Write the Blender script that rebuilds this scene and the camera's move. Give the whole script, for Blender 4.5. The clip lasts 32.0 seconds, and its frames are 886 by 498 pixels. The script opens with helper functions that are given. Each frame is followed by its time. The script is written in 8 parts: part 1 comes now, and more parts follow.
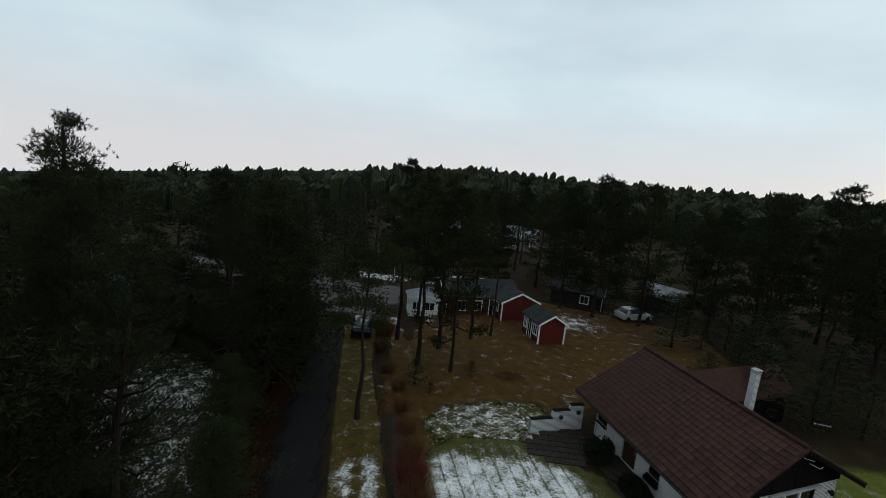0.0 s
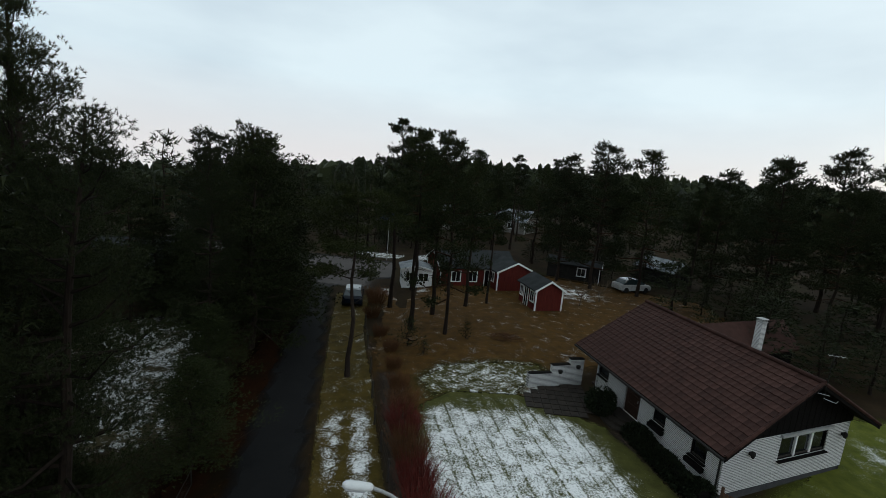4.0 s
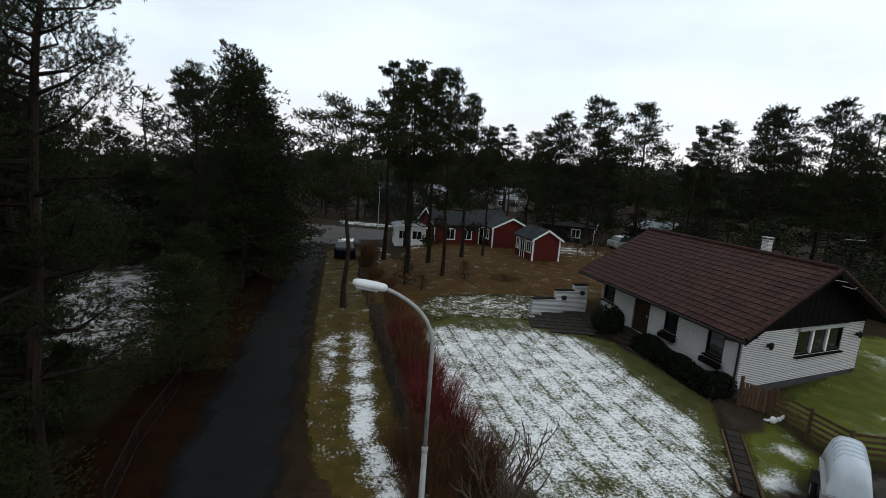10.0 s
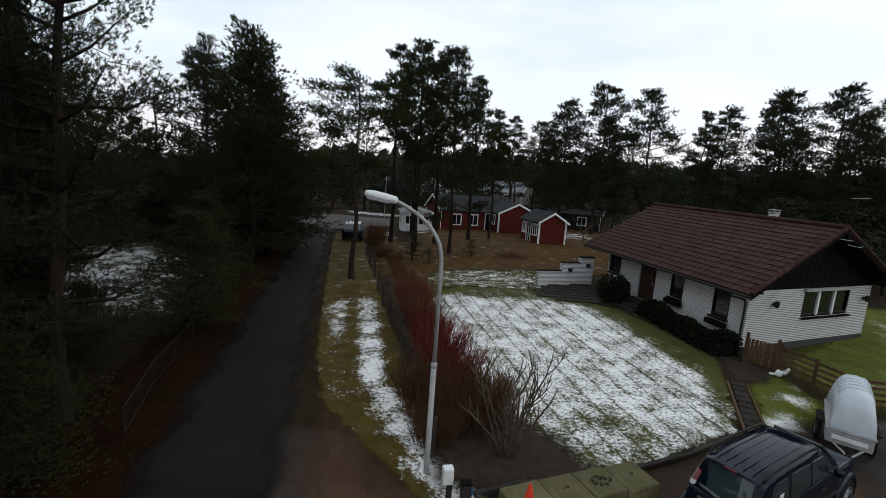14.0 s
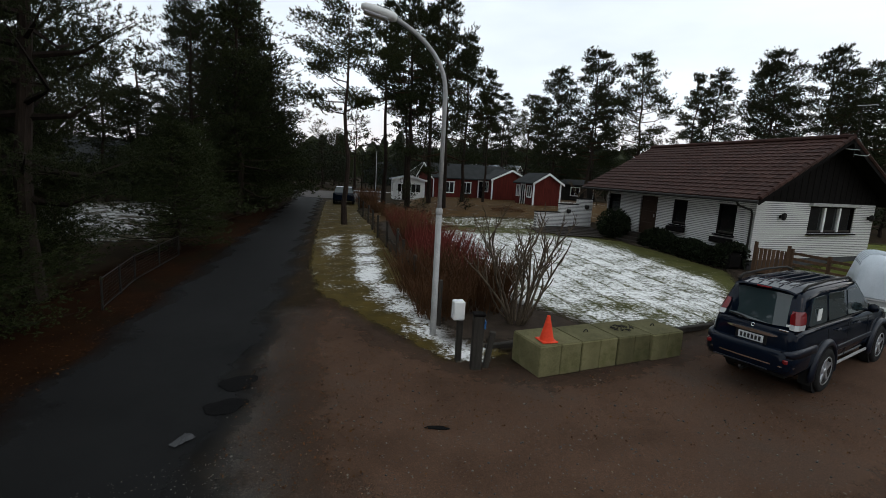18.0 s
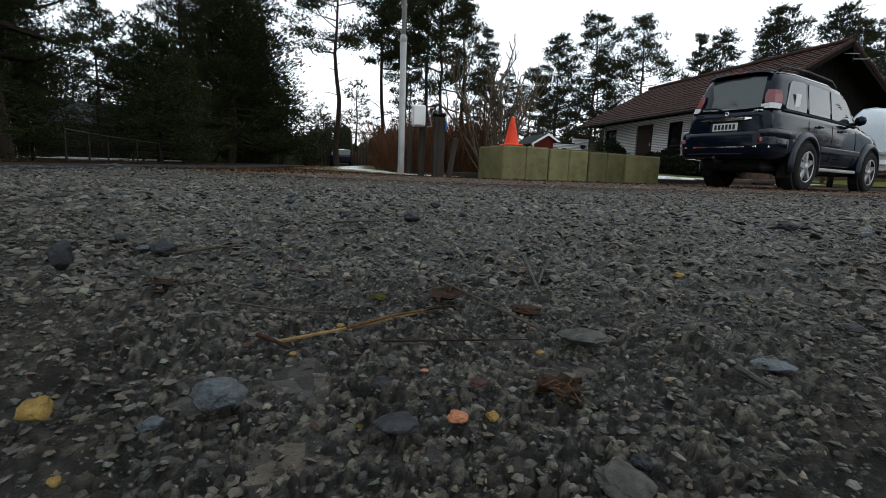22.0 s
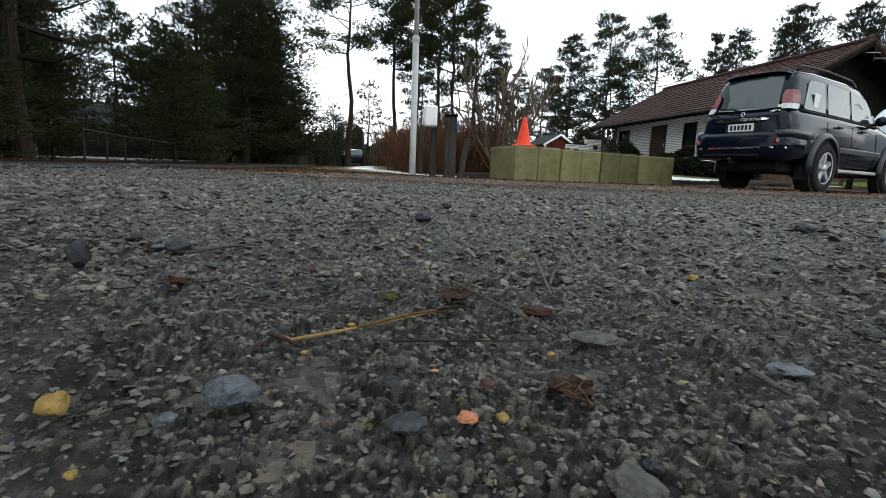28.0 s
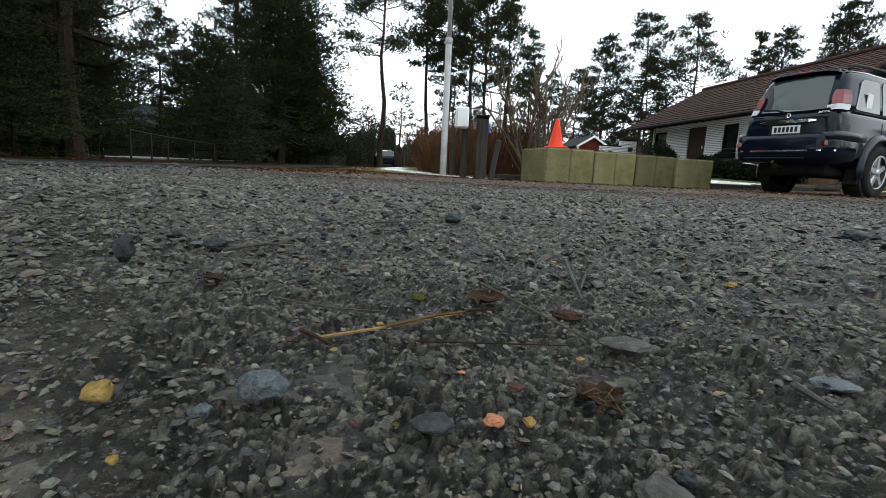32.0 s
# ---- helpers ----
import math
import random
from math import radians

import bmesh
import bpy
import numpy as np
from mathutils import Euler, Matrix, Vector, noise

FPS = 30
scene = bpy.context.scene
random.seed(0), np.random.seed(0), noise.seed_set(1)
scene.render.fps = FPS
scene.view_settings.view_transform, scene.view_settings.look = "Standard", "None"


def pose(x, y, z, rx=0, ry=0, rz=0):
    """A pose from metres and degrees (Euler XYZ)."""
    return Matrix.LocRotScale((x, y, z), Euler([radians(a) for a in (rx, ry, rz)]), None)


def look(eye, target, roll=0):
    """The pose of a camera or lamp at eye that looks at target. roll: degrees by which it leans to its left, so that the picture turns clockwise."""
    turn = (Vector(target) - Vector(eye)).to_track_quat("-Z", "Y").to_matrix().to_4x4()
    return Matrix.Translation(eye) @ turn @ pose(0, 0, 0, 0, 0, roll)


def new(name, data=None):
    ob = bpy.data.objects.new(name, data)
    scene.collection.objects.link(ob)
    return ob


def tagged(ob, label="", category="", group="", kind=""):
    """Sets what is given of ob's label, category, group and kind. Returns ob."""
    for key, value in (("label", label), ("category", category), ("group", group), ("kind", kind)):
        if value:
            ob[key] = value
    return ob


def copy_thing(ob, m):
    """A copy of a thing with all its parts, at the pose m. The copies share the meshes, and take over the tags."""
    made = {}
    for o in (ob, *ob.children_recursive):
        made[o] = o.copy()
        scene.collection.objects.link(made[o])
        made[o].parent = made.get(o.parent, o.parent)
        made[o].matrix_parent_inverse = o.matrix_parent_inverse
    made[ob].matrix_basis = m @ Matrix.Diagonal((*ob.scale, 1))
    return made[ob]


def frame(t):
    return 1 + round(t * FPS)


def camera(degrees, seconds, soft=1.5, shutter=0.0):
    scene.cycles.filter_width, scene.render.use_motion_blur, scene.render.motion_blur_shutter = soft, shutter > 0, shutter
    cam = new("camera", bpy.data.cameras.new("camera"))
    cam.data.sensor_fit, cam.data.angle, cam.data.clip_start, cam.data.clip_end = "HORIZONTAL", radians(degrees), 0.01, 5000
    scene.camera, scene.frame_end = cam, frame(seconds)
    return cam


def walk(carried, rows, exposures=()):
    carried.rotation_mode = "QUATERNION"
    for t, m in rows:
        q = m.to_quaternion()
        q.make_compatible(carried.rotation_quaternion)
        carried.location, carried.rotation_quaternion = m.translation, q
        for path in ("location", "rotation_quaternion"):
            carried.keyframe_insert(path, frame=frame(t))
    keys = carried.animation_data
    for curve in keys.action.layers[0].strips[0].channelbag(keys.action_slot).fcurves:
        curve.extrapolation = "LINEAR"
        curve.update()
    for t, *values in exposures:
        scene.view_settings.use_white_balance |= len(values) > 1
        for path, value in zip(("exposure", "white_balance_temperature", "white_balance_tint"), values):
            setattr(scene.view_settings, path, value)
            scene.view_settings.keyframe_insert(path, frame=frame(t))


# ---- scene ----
cam = camera(87.43, 32.0, soft=0.8)


def aim(eye, yaw, pitch, roll):
    """Pose of the camera from its turn about z, its tilt and its lean."""
    return Matrix.Translation(eye) @ pose(0, 0, 0, 0, 0, yaw) @ pose(0, 0, 0, 90 + pitch) @ pose(0, 0, 0, 0, 0, roll)


PATH = [
    (0, (-0.698, 0.716, 15.379), 2.37, -9.46, 5.81),
    (1, (-0.429, 1.180, 14.487), 2.07, -9.79, 5.78),
    (2, (-0.098, 1.422, 13.672), 1.56, -9.45, 5.42),
    (3, (-0.003, 1.626, 12.949), 0.88, -9.40, 5.20),
    (3.5, (-0.123, 1.555, 12.691), 1.73, -9.57, 5.26),
    (5.5, (-0.929, 1.476, 11.476), 1.01, -10.06, 5.03),
    (6, (-1.027, 1.675, 11.080), -0.10, -9.95, 5.15),
    (7, (-0.869, 1.850, 10.300), -0.30, -9.76, 5.10),
    (8, (-0.751, 1.965, 9.511), -0.26, -10.06, 4.80),
    (9, (-0.633, 1.756, 8.754), 0.38, -9.74, 4.36),
    (10, (-0.568, 1.799, 8.052), 0.19, -9.64, 4.27),
    (11, (-0.420, 1.674, 7.586), 0.37, -9.39, 4.29),
    (12, (-0.441, 1.552, 7.181), 0.42, -9.45, 4.32),
    (13, (-0.407, 1.325, 6.878), 0.80, -9.48, 4.18),
    (14, (-0.501, 1.264, 6.441), 0.93, -9.42, 4.16),
    (14.5, (-0.553, 1.215, 6.263), 1.05, -9.58, 4.06),
    (16.5, (-0.754, 0.946, 4.870), 2.32, -9.69, 3.48),
    (17, (-0.757, 1.016, 4.340), 1.69, -9.57, 3.52),
    (17.5, (-0.666, 1.305, 3.791), 0.73, -9.61, 3.24),
    (18, (-0.583, 1.451, 3.231), -0.23, -9.33, 3.17),
    (18.5, (-0.417, 1.629, 2.720), -1.11, -9.04, 2.98),
    (19, (-0.257, 1.770, 2.224), -2.26, -8.84, 2.84),
    (19.5, (-0.116, 1.895, 1.765), -3.53, -8.82, 2.41),
    (20, (0.038, 1.934, 1.346), -3.82, -8.78, 2.11),
    (20.5, (0.183, 1.944, 0.997), -3.72, -8.75, 2.00),
    (21, (0.341, 1.871, 0.601), -2.50, -8.80, 1.85),
    (21.5, (0.481, 1.615, 0.190), -0.32, -8.63, 2.05),
    (22, (0.342, 1.253, 0.075), 0.81, -9.33, 2.14),
    (22.5, (0.342, 1.253, 0.075), 2.28, -9.33, 2.31),
    (23, (0.342, 1.253, 0.075), 4.21, -9.33, 2.54),
    (23.5, (0.342, 1.253, 0.075), 5.53, -9.33, 2.70),
    (24, (0.342, 1.253, 0.075), 6.14, -9.33, 2.77),
    (24.5, (0.342, 1.253, 0.075), 6.45, -9.33, 2.80),
    (25, (0.342, 1.253, 0.075), 6.39, -9.33, 2.80),
    (25.5, (0.342, 1.253, 0.075), 5.68, -9.33, 2.71),
    (27.5, (0.342, 1.253, 0.075), 2.43, -9.33, 2.33),
    (28, (0.342, 1.253, 0.075), 2.18, -9.33, 2.30),
    (28.5, (0.342, 1.253, 0.075), 2.33, -9.33, 2.32),
    (29, (0.342, 1.253, 0.075), 2.64, -9.33, 2.35),
    (29.5, (0.342, 1.253, 0.075), 3.04, -9.33, 2.40),
    (30, (0.342, 1.253, 0.075), 3.45, -9.33, 2.45),
    (30.5, (0.342, 1.253, 0.075), 3.80, -9.33, 2.49),
    (31, (0.342, 1.253, 0.075), 4.31, -9.33, 2.55),
    (31.5, (0.342, 1.253, 0.075), 5.07, -9.33, 2.64),
    (32, (0.342, 1.253, 0.075), 5.84, -9.33, 2.73),
]
EXPOSURES = [(0, -0.38, 6450, 9), (3, -0.28, 6500, 9), (6, -0.12, 6550, 11), (9, 0.0, 6650, 13.5), (13, 0.05, 6750, 15), (17, 0.05, 6850, 15.5), (20, 0.2, 6900, 15), (22, 0.5, 6800, 14), (24, 1.02, 6800, 13), (32, 1.14, 6800, 12)]
walk(cam, [(t, aim(eye, yaw, pitch, roll)) for t, eye, yaw, pitch, roll in PATH], EXPOSURES)

# ---- sky and sun: an overcast winter day ----
world = bpy.data.worlds.new("overcast_sky")
scene.world = world
world.use_nodes = True
wn = world.node_tree.nodes
wl = world.node_tree.links
wn.clear()
w_out = wn.new("ShaderNodeOutputWorld")
w_bg = wn.new("ShaderNodeBackground")
w_sky = wn.new("ShaderNodeTexSky")
w_sky.sky_type = "NISHITA"
w_sky.sun_disc = False
w_sky.sun_elevation = radians(14)
w_sky.sun_rotation = radians(60)
w_co = wn.new("ShaderNodeTexCoord")
w_map = wn.new("ShaderNodeMapping")
w_map.inputs["Scale"].default_value = (1.0, 1.0, 3.2)
w_noise = wn.new("ShaderNodeTexNoise")
w_noise.inputs["Scale"].default_value = 1.7
w_noise.inputs["Detail"].default_value = 5.0
w_noise.inputs["Roughness"].default_value = 0.5
w_ramp = wn.new("ShaderNodeValToRGB")
w_ramp.color_ramp.elements[0].position = 0.32
w_ramp.color_ramp.elements[0].color = (0.57, 0.69, 0.79, 1)
w_ramp.color_ramp.elements[1].position = 0.68
w_ramp.color_ramp.elements[1].color = (0.80, 0.94, 1.01, 1)
w_sep = wn.new("ShaderNodeSeparateXYZ")
w_hor = wn.new("ShaderNodeMapRange")
w_hor.inputs["From Min"].default_value = 0.0
w_hor.inputs["From Max"].default_value = 0.16
w_mixh = wn.new("ShaderNodeMixRGB")
w_mixh.inputs["Color1"].default_value = (0.84, 0.83, 0.85, 1)
w_gain = wn.new("ShaderNodeMixRGB")
w_gain.blend_type = "MULTIPLY"
w_gain.inputs["Fac"].default_value = 1.0
w_gain.inputs["Color2"].default_value = (0.10, 0.10, 0.10, 1)
w_mix = wn.new("ShaderNodeMixRGB")
w_mix.inputs["Fac"].default_value = 0.93
wl.new(w_co.outputs["Generated"], w_map.inputs["Vector"])
wl.new(w_map.outputs["Vector"], w_noise.inputs["Vector"])
wl.new(w_noise.outputs["Fac"], w_ramp.inputs["Fac"])
wl.new(w_co.outputs["Generated"], w_sep.inputs["Vector"])
wl.new(w_sep.outputs["Z"], w_hor.inputs["Value"])
wl.new(w_hor.outputs["Result"], w_mixh.inputs["Fac"])
wl.new(w_ramp.outputs["Color"], w_mixh.inputs["Color2"])
wl.new(w_sky.outputs["Color"], w_gain.inputs["Color1"])
wl.new(w_gain.outputs["Color"], w_mix.inputs["Color1"])
wl.new(w_mixh.outputs["Color"], w_mix.inputs["Color2"])
wl.new(w_mix.outputs["Color"], w_bg.inputs["Color"])
w_bg.inputs["Strength"].default_value = 1.15
wl.new(w_bg.outputs["Background"], w_out.inputs["Surface"])

sun = new("sun", bpy.data.lights.new("sun", "SUN"))
sun.data.energy = 0.2
sun.data.angle = radians(25)
sun.data.color = (1.0, 0.96, 0.9)
sun.matrix_world = look((30, -10, 18), (0, 12, 0))


# ---- materials ----
def nodes_of(m):
    m.use_nodes = True
    return m.node_tree.nodes, m.node_tree.links


def node(nt, kind, **values):
    n = nt.new(kind)
    for key, value in values.items():
        n.inputs[key.replace("_", " ")].default_value = value
    return n


def surface(name, dark, light, scale=4.0, rough=0.8, bump=0.3, fine=40.0, metal=0.0, spots=None, spot_scale=1.5,
            spot_at=0.6, stretch=(1, 1, 1), vary=0.0, spec=0.12, soften=0.06):
    """A surface whose colour wanders between two tones, with fine grain, relief and, where given, patches of a third tone."""
    m = bpy.data.materials.new(name)
    nt, ln = nodes_of(m)
    b = nt["Principled BSDF"]
    b.inputs["Roughness"].default_value = rough
    b.inputs["Metallic"].default_value = metal
    b.inputs["Specular IOR Level"].default_value = spec
    co = nt.new("ShaderNodeTexCoord")
    mp = node(nt, "ShaderNodeMapping", Scale=stretch)
    ln.new(co.outputs["Object"], mp.inputs["Vector"])
    n1 = node(nt, "ShaderNodeTexNoise", Scale=scale, Detail=6.0, Roughness=0.6)
    n2 = node(nt, "ShaderNodeTexNoise", Scale=fine, Detail=4.0, Roughness=0.7)
    ln.new(mp.outputs["Vector"], n1.inputs["Vector"])
    ln.new(mp.outputs["Vector"], n2.inputs["Vector"])
    add = nt.new("ShaderNodeMath")
    add.operation = "MULTIPLY_ADD"
    add.inputs[1].default_value = 0.55
    ln.new(n1.outputs["Fac"], add.inputs[0])
    sc = nt.new("ShaderNodeMath")
    sc.operation = "MULTIPLY"
    sc.inputs[1].default_value = 0.45
    ln.new(n2.outputs["Fac"], sc.inputs[0])
    ln.new(sc.outputs[0], add.inputs[2])
    r = nt.new("ShaderNodeValToRGB")
    r.color_ramp.elements[0].position, r.color_ramp.elements[1].position = 0.34, 0.66
    r.color_ramp.elements[0].color, r.color_ramp.elements[1].color = (*dark, 1), (*light, 1)
    ln.new(add.outputs[0], r.inputs["Fac"])
    colour = r.outputs["Color"]
    if spots:
        n3 = node(nt, "ShaderNodeTexNoise", Scale=spot_scale, Detail=7.0, Roughness=0.65)
        ln.new(mp.outputs["Vector"], n3.inputs["Vector"])
        mr = nt.new("ShaderNodeMapRange")
        mr.inputs["From Min"].default_value, mr.inputs["From Max"].default_value = spot_at, spot_at + soften
        ln.new(n3.outputs["Fac"], mr.inputs["Value"])
        mx = nt.new("ShaderNodeMixRGB")
        mx.inputs["Color2"].default_value = (*spots, 1)
        ln.new(mr.outputs["Result"], mx.inputs["Fac"])
        ln.new(colour, mx.inputs["Color1"])
        colour = mx.outputs["Color"]
    if vary:
        inf = nt.new("ShaderNodeObjectInfo")
        hs = nt.new("ShaderNodeHueSaturation")
        mr2 = nt.new("ShaderNodeMapRange")
        mr2.inputs["To Min"].default_value, mr2.inputs["To Max"].default_value = 1 - vary, 1 + vary
        ln.new(inf.outputs["Random"], mr2.inputs["Value"])
        ln.new(mr2.outputs["Result"], hs.inputs["Value"])
        ln.new(colour, hs.inputs["Color"])
        colour = hs.outputs["Color"]
    ln.new(colour, b.inputs["Base Color"])
    if bump:
        bp = node(nt, "ShaderNodeBump", Strength=bump, Distance=0.02)
        ln.new(add.outputs[0], bp.inputs["Height"])
        ln.new(bp.outputs["Normal"], b.inputs["Normal"])
    return m


def foliage(name, dark, light, rough=0.65):
    """Needles and leaves: tone varies from clump to clump and from tree to tree."""
    m = bpy.data.materials.new(name)
    nt, ln = nodes_of(m)
    b = nt["Principled BSDF"]
    b.inputs["Roughness"].default_value = rough
    b.inputs["Specular IOR Level"].default_value = 0.08
    geo = nt.new("ShaderNodeNewGeometry")
    inf = nt.new("ShaderNodeObjectInfo")
    mx = nt.new("ShaderNodeMixRGB")
    mx.inputs["Color1"].default_value, mx.inputs["Color2"].default_value = (*dark, 1), (*light, 1)
    ln.new(geo.outputs["Random Per Island"], mx.inputs["Fac"])
    hs = nt.new("ShaderNodeHueSaturation")
    mr = nt.new("ShaderNodeMapRange")
    mr.inputs["To Min"].default_value, mr.inputs["To Max"].default_value = 0.7, 1.25
    ln.new(inf.outputs["Random"], mr.inputs["Value"])
    ln.new(mr.outputs["Result"], hs.inputs["Value"])
    ln.new(mx.outputs["Color"], hs.inputs["Color"])
    ln.new(hs.outputs["Color"], b.inputs["Base Color"])
    return m


def ragged(m, lo=0.85, hi=1.05):
    """Lets a ground sheet end in a ragged line: its 'fade' attribute is broken up by noise."""
    nt, ln = nodes_of(m)
    b, out = nt["Principled BSDF"], nt["Material Output"]
    at = nt.new("ShaderNodeAttribute")
    at.attribute_name = "fade"
    co = nt.new("ShaderNodeTexCoord")
    n = node(nt, "ShaderNodeTexNoise", Scale=2.2, Detail=8.0, Roughness=0.72)
    ln.new(co.outputs["Object"], n.inputs["Vector"])
    s = nt.new("ShaderNodeMath")
    s.operation = "MULTIPLY_ADD"
    s.inputs[1].default_value = 0.9
    ln.new(n.outputs["Fac"], s.inputs[0])
    ln.new(at.outputs["Fac"], s.inputs[2])
    mr = nt.new("ShaderNodeMapRange")
    mr.inputs["From Min"].default_value, mr.inputs["From Max"].default_value = lo, hi
    ln.new(s.outputs[0], mr.inputs["Value"])
    tr = nt.new("ShaderNodeBsdfTransparent")
    mix = nt.new("ShaderNodeMixShader")
    ln.new(mr.outputs["Result"], mix.inputs["Fac"])
    ln.new(tr.outputs["BSDF"], mix.inputs[1])
    ln.new(b.outputs["BSDF"], mix.inputs[2])
    ln.new(mix.outputs["Shader"], out.inputs["Surface"])
    return m


def snowy(name, dark, light, snow=(0.80, 0.79, 0.77), at=0.5, scale=0.9, stripe=None, fine=9.0, width=0.16, coarse=1.0, grain=1.8):
    """Winter grass under thin, broken snow; stripe gives the direction and spacing of mown tracks that show through."""
    m = surface(name, dark, light, scale=1.6, rough=0.9, bump=0.5, fine=60.0)
    nt, ln = nodes_of(m)
    b = nt["Principled BSDF"]
    base = b.inputs["Base Color"].links[0].from_socket
    co = nt.new("ShaderNodeTexCoord")
    a = node(nt, "ShaderNodeTexNoise", Scale=scale, Detail=4.0, Roughness=0.5)
    f = node(nt, "ShaderNodeTexNoise", Scale=fine, Detail=8.0, Roughness=0.85)
    ln.new(co.outputs["Object"], a.inputs["Vector"])
    ln.new(co.outputs["Object"], f.inputs["Vector"])
    s = nt.new("ShaderNodeMath")
    s.operation = "MULTIPLY_ADD"
    s.inputs[1].default_value = grain
    ln.new(f.outputs["Fac"], s.inputs[0])
    broad = nt.new("ShaderNodeMapRange")
    broad.inputs["To Min"].default_value, broad.inputs["To Max"].default_value = 0.5 - coarse / 2, 0.5 + coarse / 2
    ln.new(a.outputs["Fac"], broad.inputs["Value"])
    ln.new(broad.outputs["Result"], s.inputs[2])
    level = s.outputs[0]
    if stripe:
        ang, gap, depth = stripe
        mp = node(nt, "ShaderNodeMapping", Rotation=(0, 0, -ang))
        ln.new(co.outputs["Object"], mp.inputs["Vector"])
        wv = nt.new("ShaderNodeTexWave")
        wv.wave_type, wv.bands_direction, wv.wave_profile = "BANDS", "Y", "SIN"
        wv.inputs["Scale"].default_value = 0.314 / gap
        wv.inputs["Distortion"].default_value = 0.9
        wv.inputs["Detail"].default_value = 3.0
        wv.inputs["Detail Scale"].default_value = 1.2
        ln.new(mp.outputs["Vector"], wv.inputs["Vector"])
        pw = nt.new("ShaderNodeMath")
        pw.operation = "POWER"
        pw.inputs[1].default_value = 14.0
        ln.new(wv.outputs["Fac"], pw.inputs[0])
        k = nt.new("ShaderNodeMath")
        k.operation = "MULTIPLY_ADD"
        k.inputs[1].default_value = -depth
        ln.new(pw.outputs[0], k.inputs[0])
        ln.new(level, k.inputs[2])
        level = k.outputs[0]
    fd = nt.new("ShaderNodeAttribute")
    fd.attribute_name = "snow"
    k2 = nt.new("ShaderNodeMath")
    k2.operation = "ADD"
    ln.new(level, k2.inputs[0])
    ln.new(fd.outputs["Fac"], k2.inputs[1])
    mr = nt.new("ShaderNodeMapRange")
    mr.inputs["From Min"].default_value, mr.inputs["From Max"].default_value = at + grain / 2, at + grain / 2 + width
    ln.new(k2.outputs[0], mr.inputs["Value"])
    mx = nt.new("ShaderNodeMixRGB")
    mx.inputs["Color2"].default_value = (*snow, 1)
    ln.new(mr.outputs["Result"], mx.inputs["Fac"])
    ln.new(base, mx.inputs["Color1"])
    ln.new(mx.outputs["Color"], b.inputs["Base Color"])
    return m


def courses(name, mortar, tone, course=0.075, length=0.25, rough=0.75):
    """Painted brick in running bond, by height and by the run along the wall."""
    m = bpy.data.materials.new(name)
    nt, ln = nodes_of(m)
    b = nt["Principled BSDF"]
    b.inputs["Roughness"].default_value = rough
    uv = nt.new("ShaderNodeAttribute")
    uv.attribute_name = "run"
    br = nt.new("ShaderNodeTexBrick")
    br.inputs["Scale"].default_value = 1.0
    br.inputs["Brick Width"].default_value = length
    br.inputs["Row Height"].default_value = course
    br.inputs["Mortar Size"].default_value = 0.014
    br.inputs["Mortar Smooth"].default_value = 0.3
    br.inputs["Bias"].default_value = -0.1
    br.inputs["Color1"].default_value = (*tone, 1)
    br.inputs["Color2"].default_value = (*[c * 0.86 for c in tone], 1)
    br.inputs["Mortar"].default_value = (*mortar, 1)
    ln.new(uv.outputs["Vector"], br.inputs["Vector"])
    co = nt.new("ShaderNodeTexCoord")
    n = node(nt, "ShaderNodeTexNoise", Scale=0.9, Detail=7.0, Roughness=0.65)
    ln.new(co.outputs["Object"], n.inputs["Vector"])
    mr = nt.new("ShaderNodeMapRange")
    mr.inputs["From Min"].default_value, mr.inputs["From Max"].default_value = 0.35, 0.7
    mr.inputs["To Min"].default_value, mr.inputs["To Max"].default_value = 0.0, 0.35
    ln.new(n.outputs["Fac"], mr.inputs["Value"])
    mx = nt.new("ShaderNodeMixRGB")
    mx.inputs["Color2"].default_value = (*[c * 0.72 for c in tone], 1)
    ln.new(mr.outputs["Result"], mx.inputs["Fac"])
    ln.new(br.outputs["Color"], mx.inputs["Color1"])
    ln.new(mx.outputs["Color"], b.inputs["Base Color"])
    bp = node(nt, "ShaderNodeBump", Strength=0.9, Distance=0.012)
    bp.invert = True
    ln.new(br.outputs["Fac"], bp.inputs["Height"])
    ln.new(bp.outputs["Normal"], b.inputs["Normal"])
    return m


def pane_material(name, tint, rough=0.05, coat=0.6, spec=0.7):
    m = bpy.data.materials.new(name)
    nt, ln = nodes_of(m)
    b = nt["Principled BSDF"]
    b.inputs["Base Color"].default_value = (*tint, 1)
    b.inputs["Roughness"].default_value = rough
    b.inputs["Specular IOR Level"].default_value = spec
    b.inputs["Coat Weight"].default_value = coat
    b.inputs["Coat Roughness"].default_value = 0.03
    return m


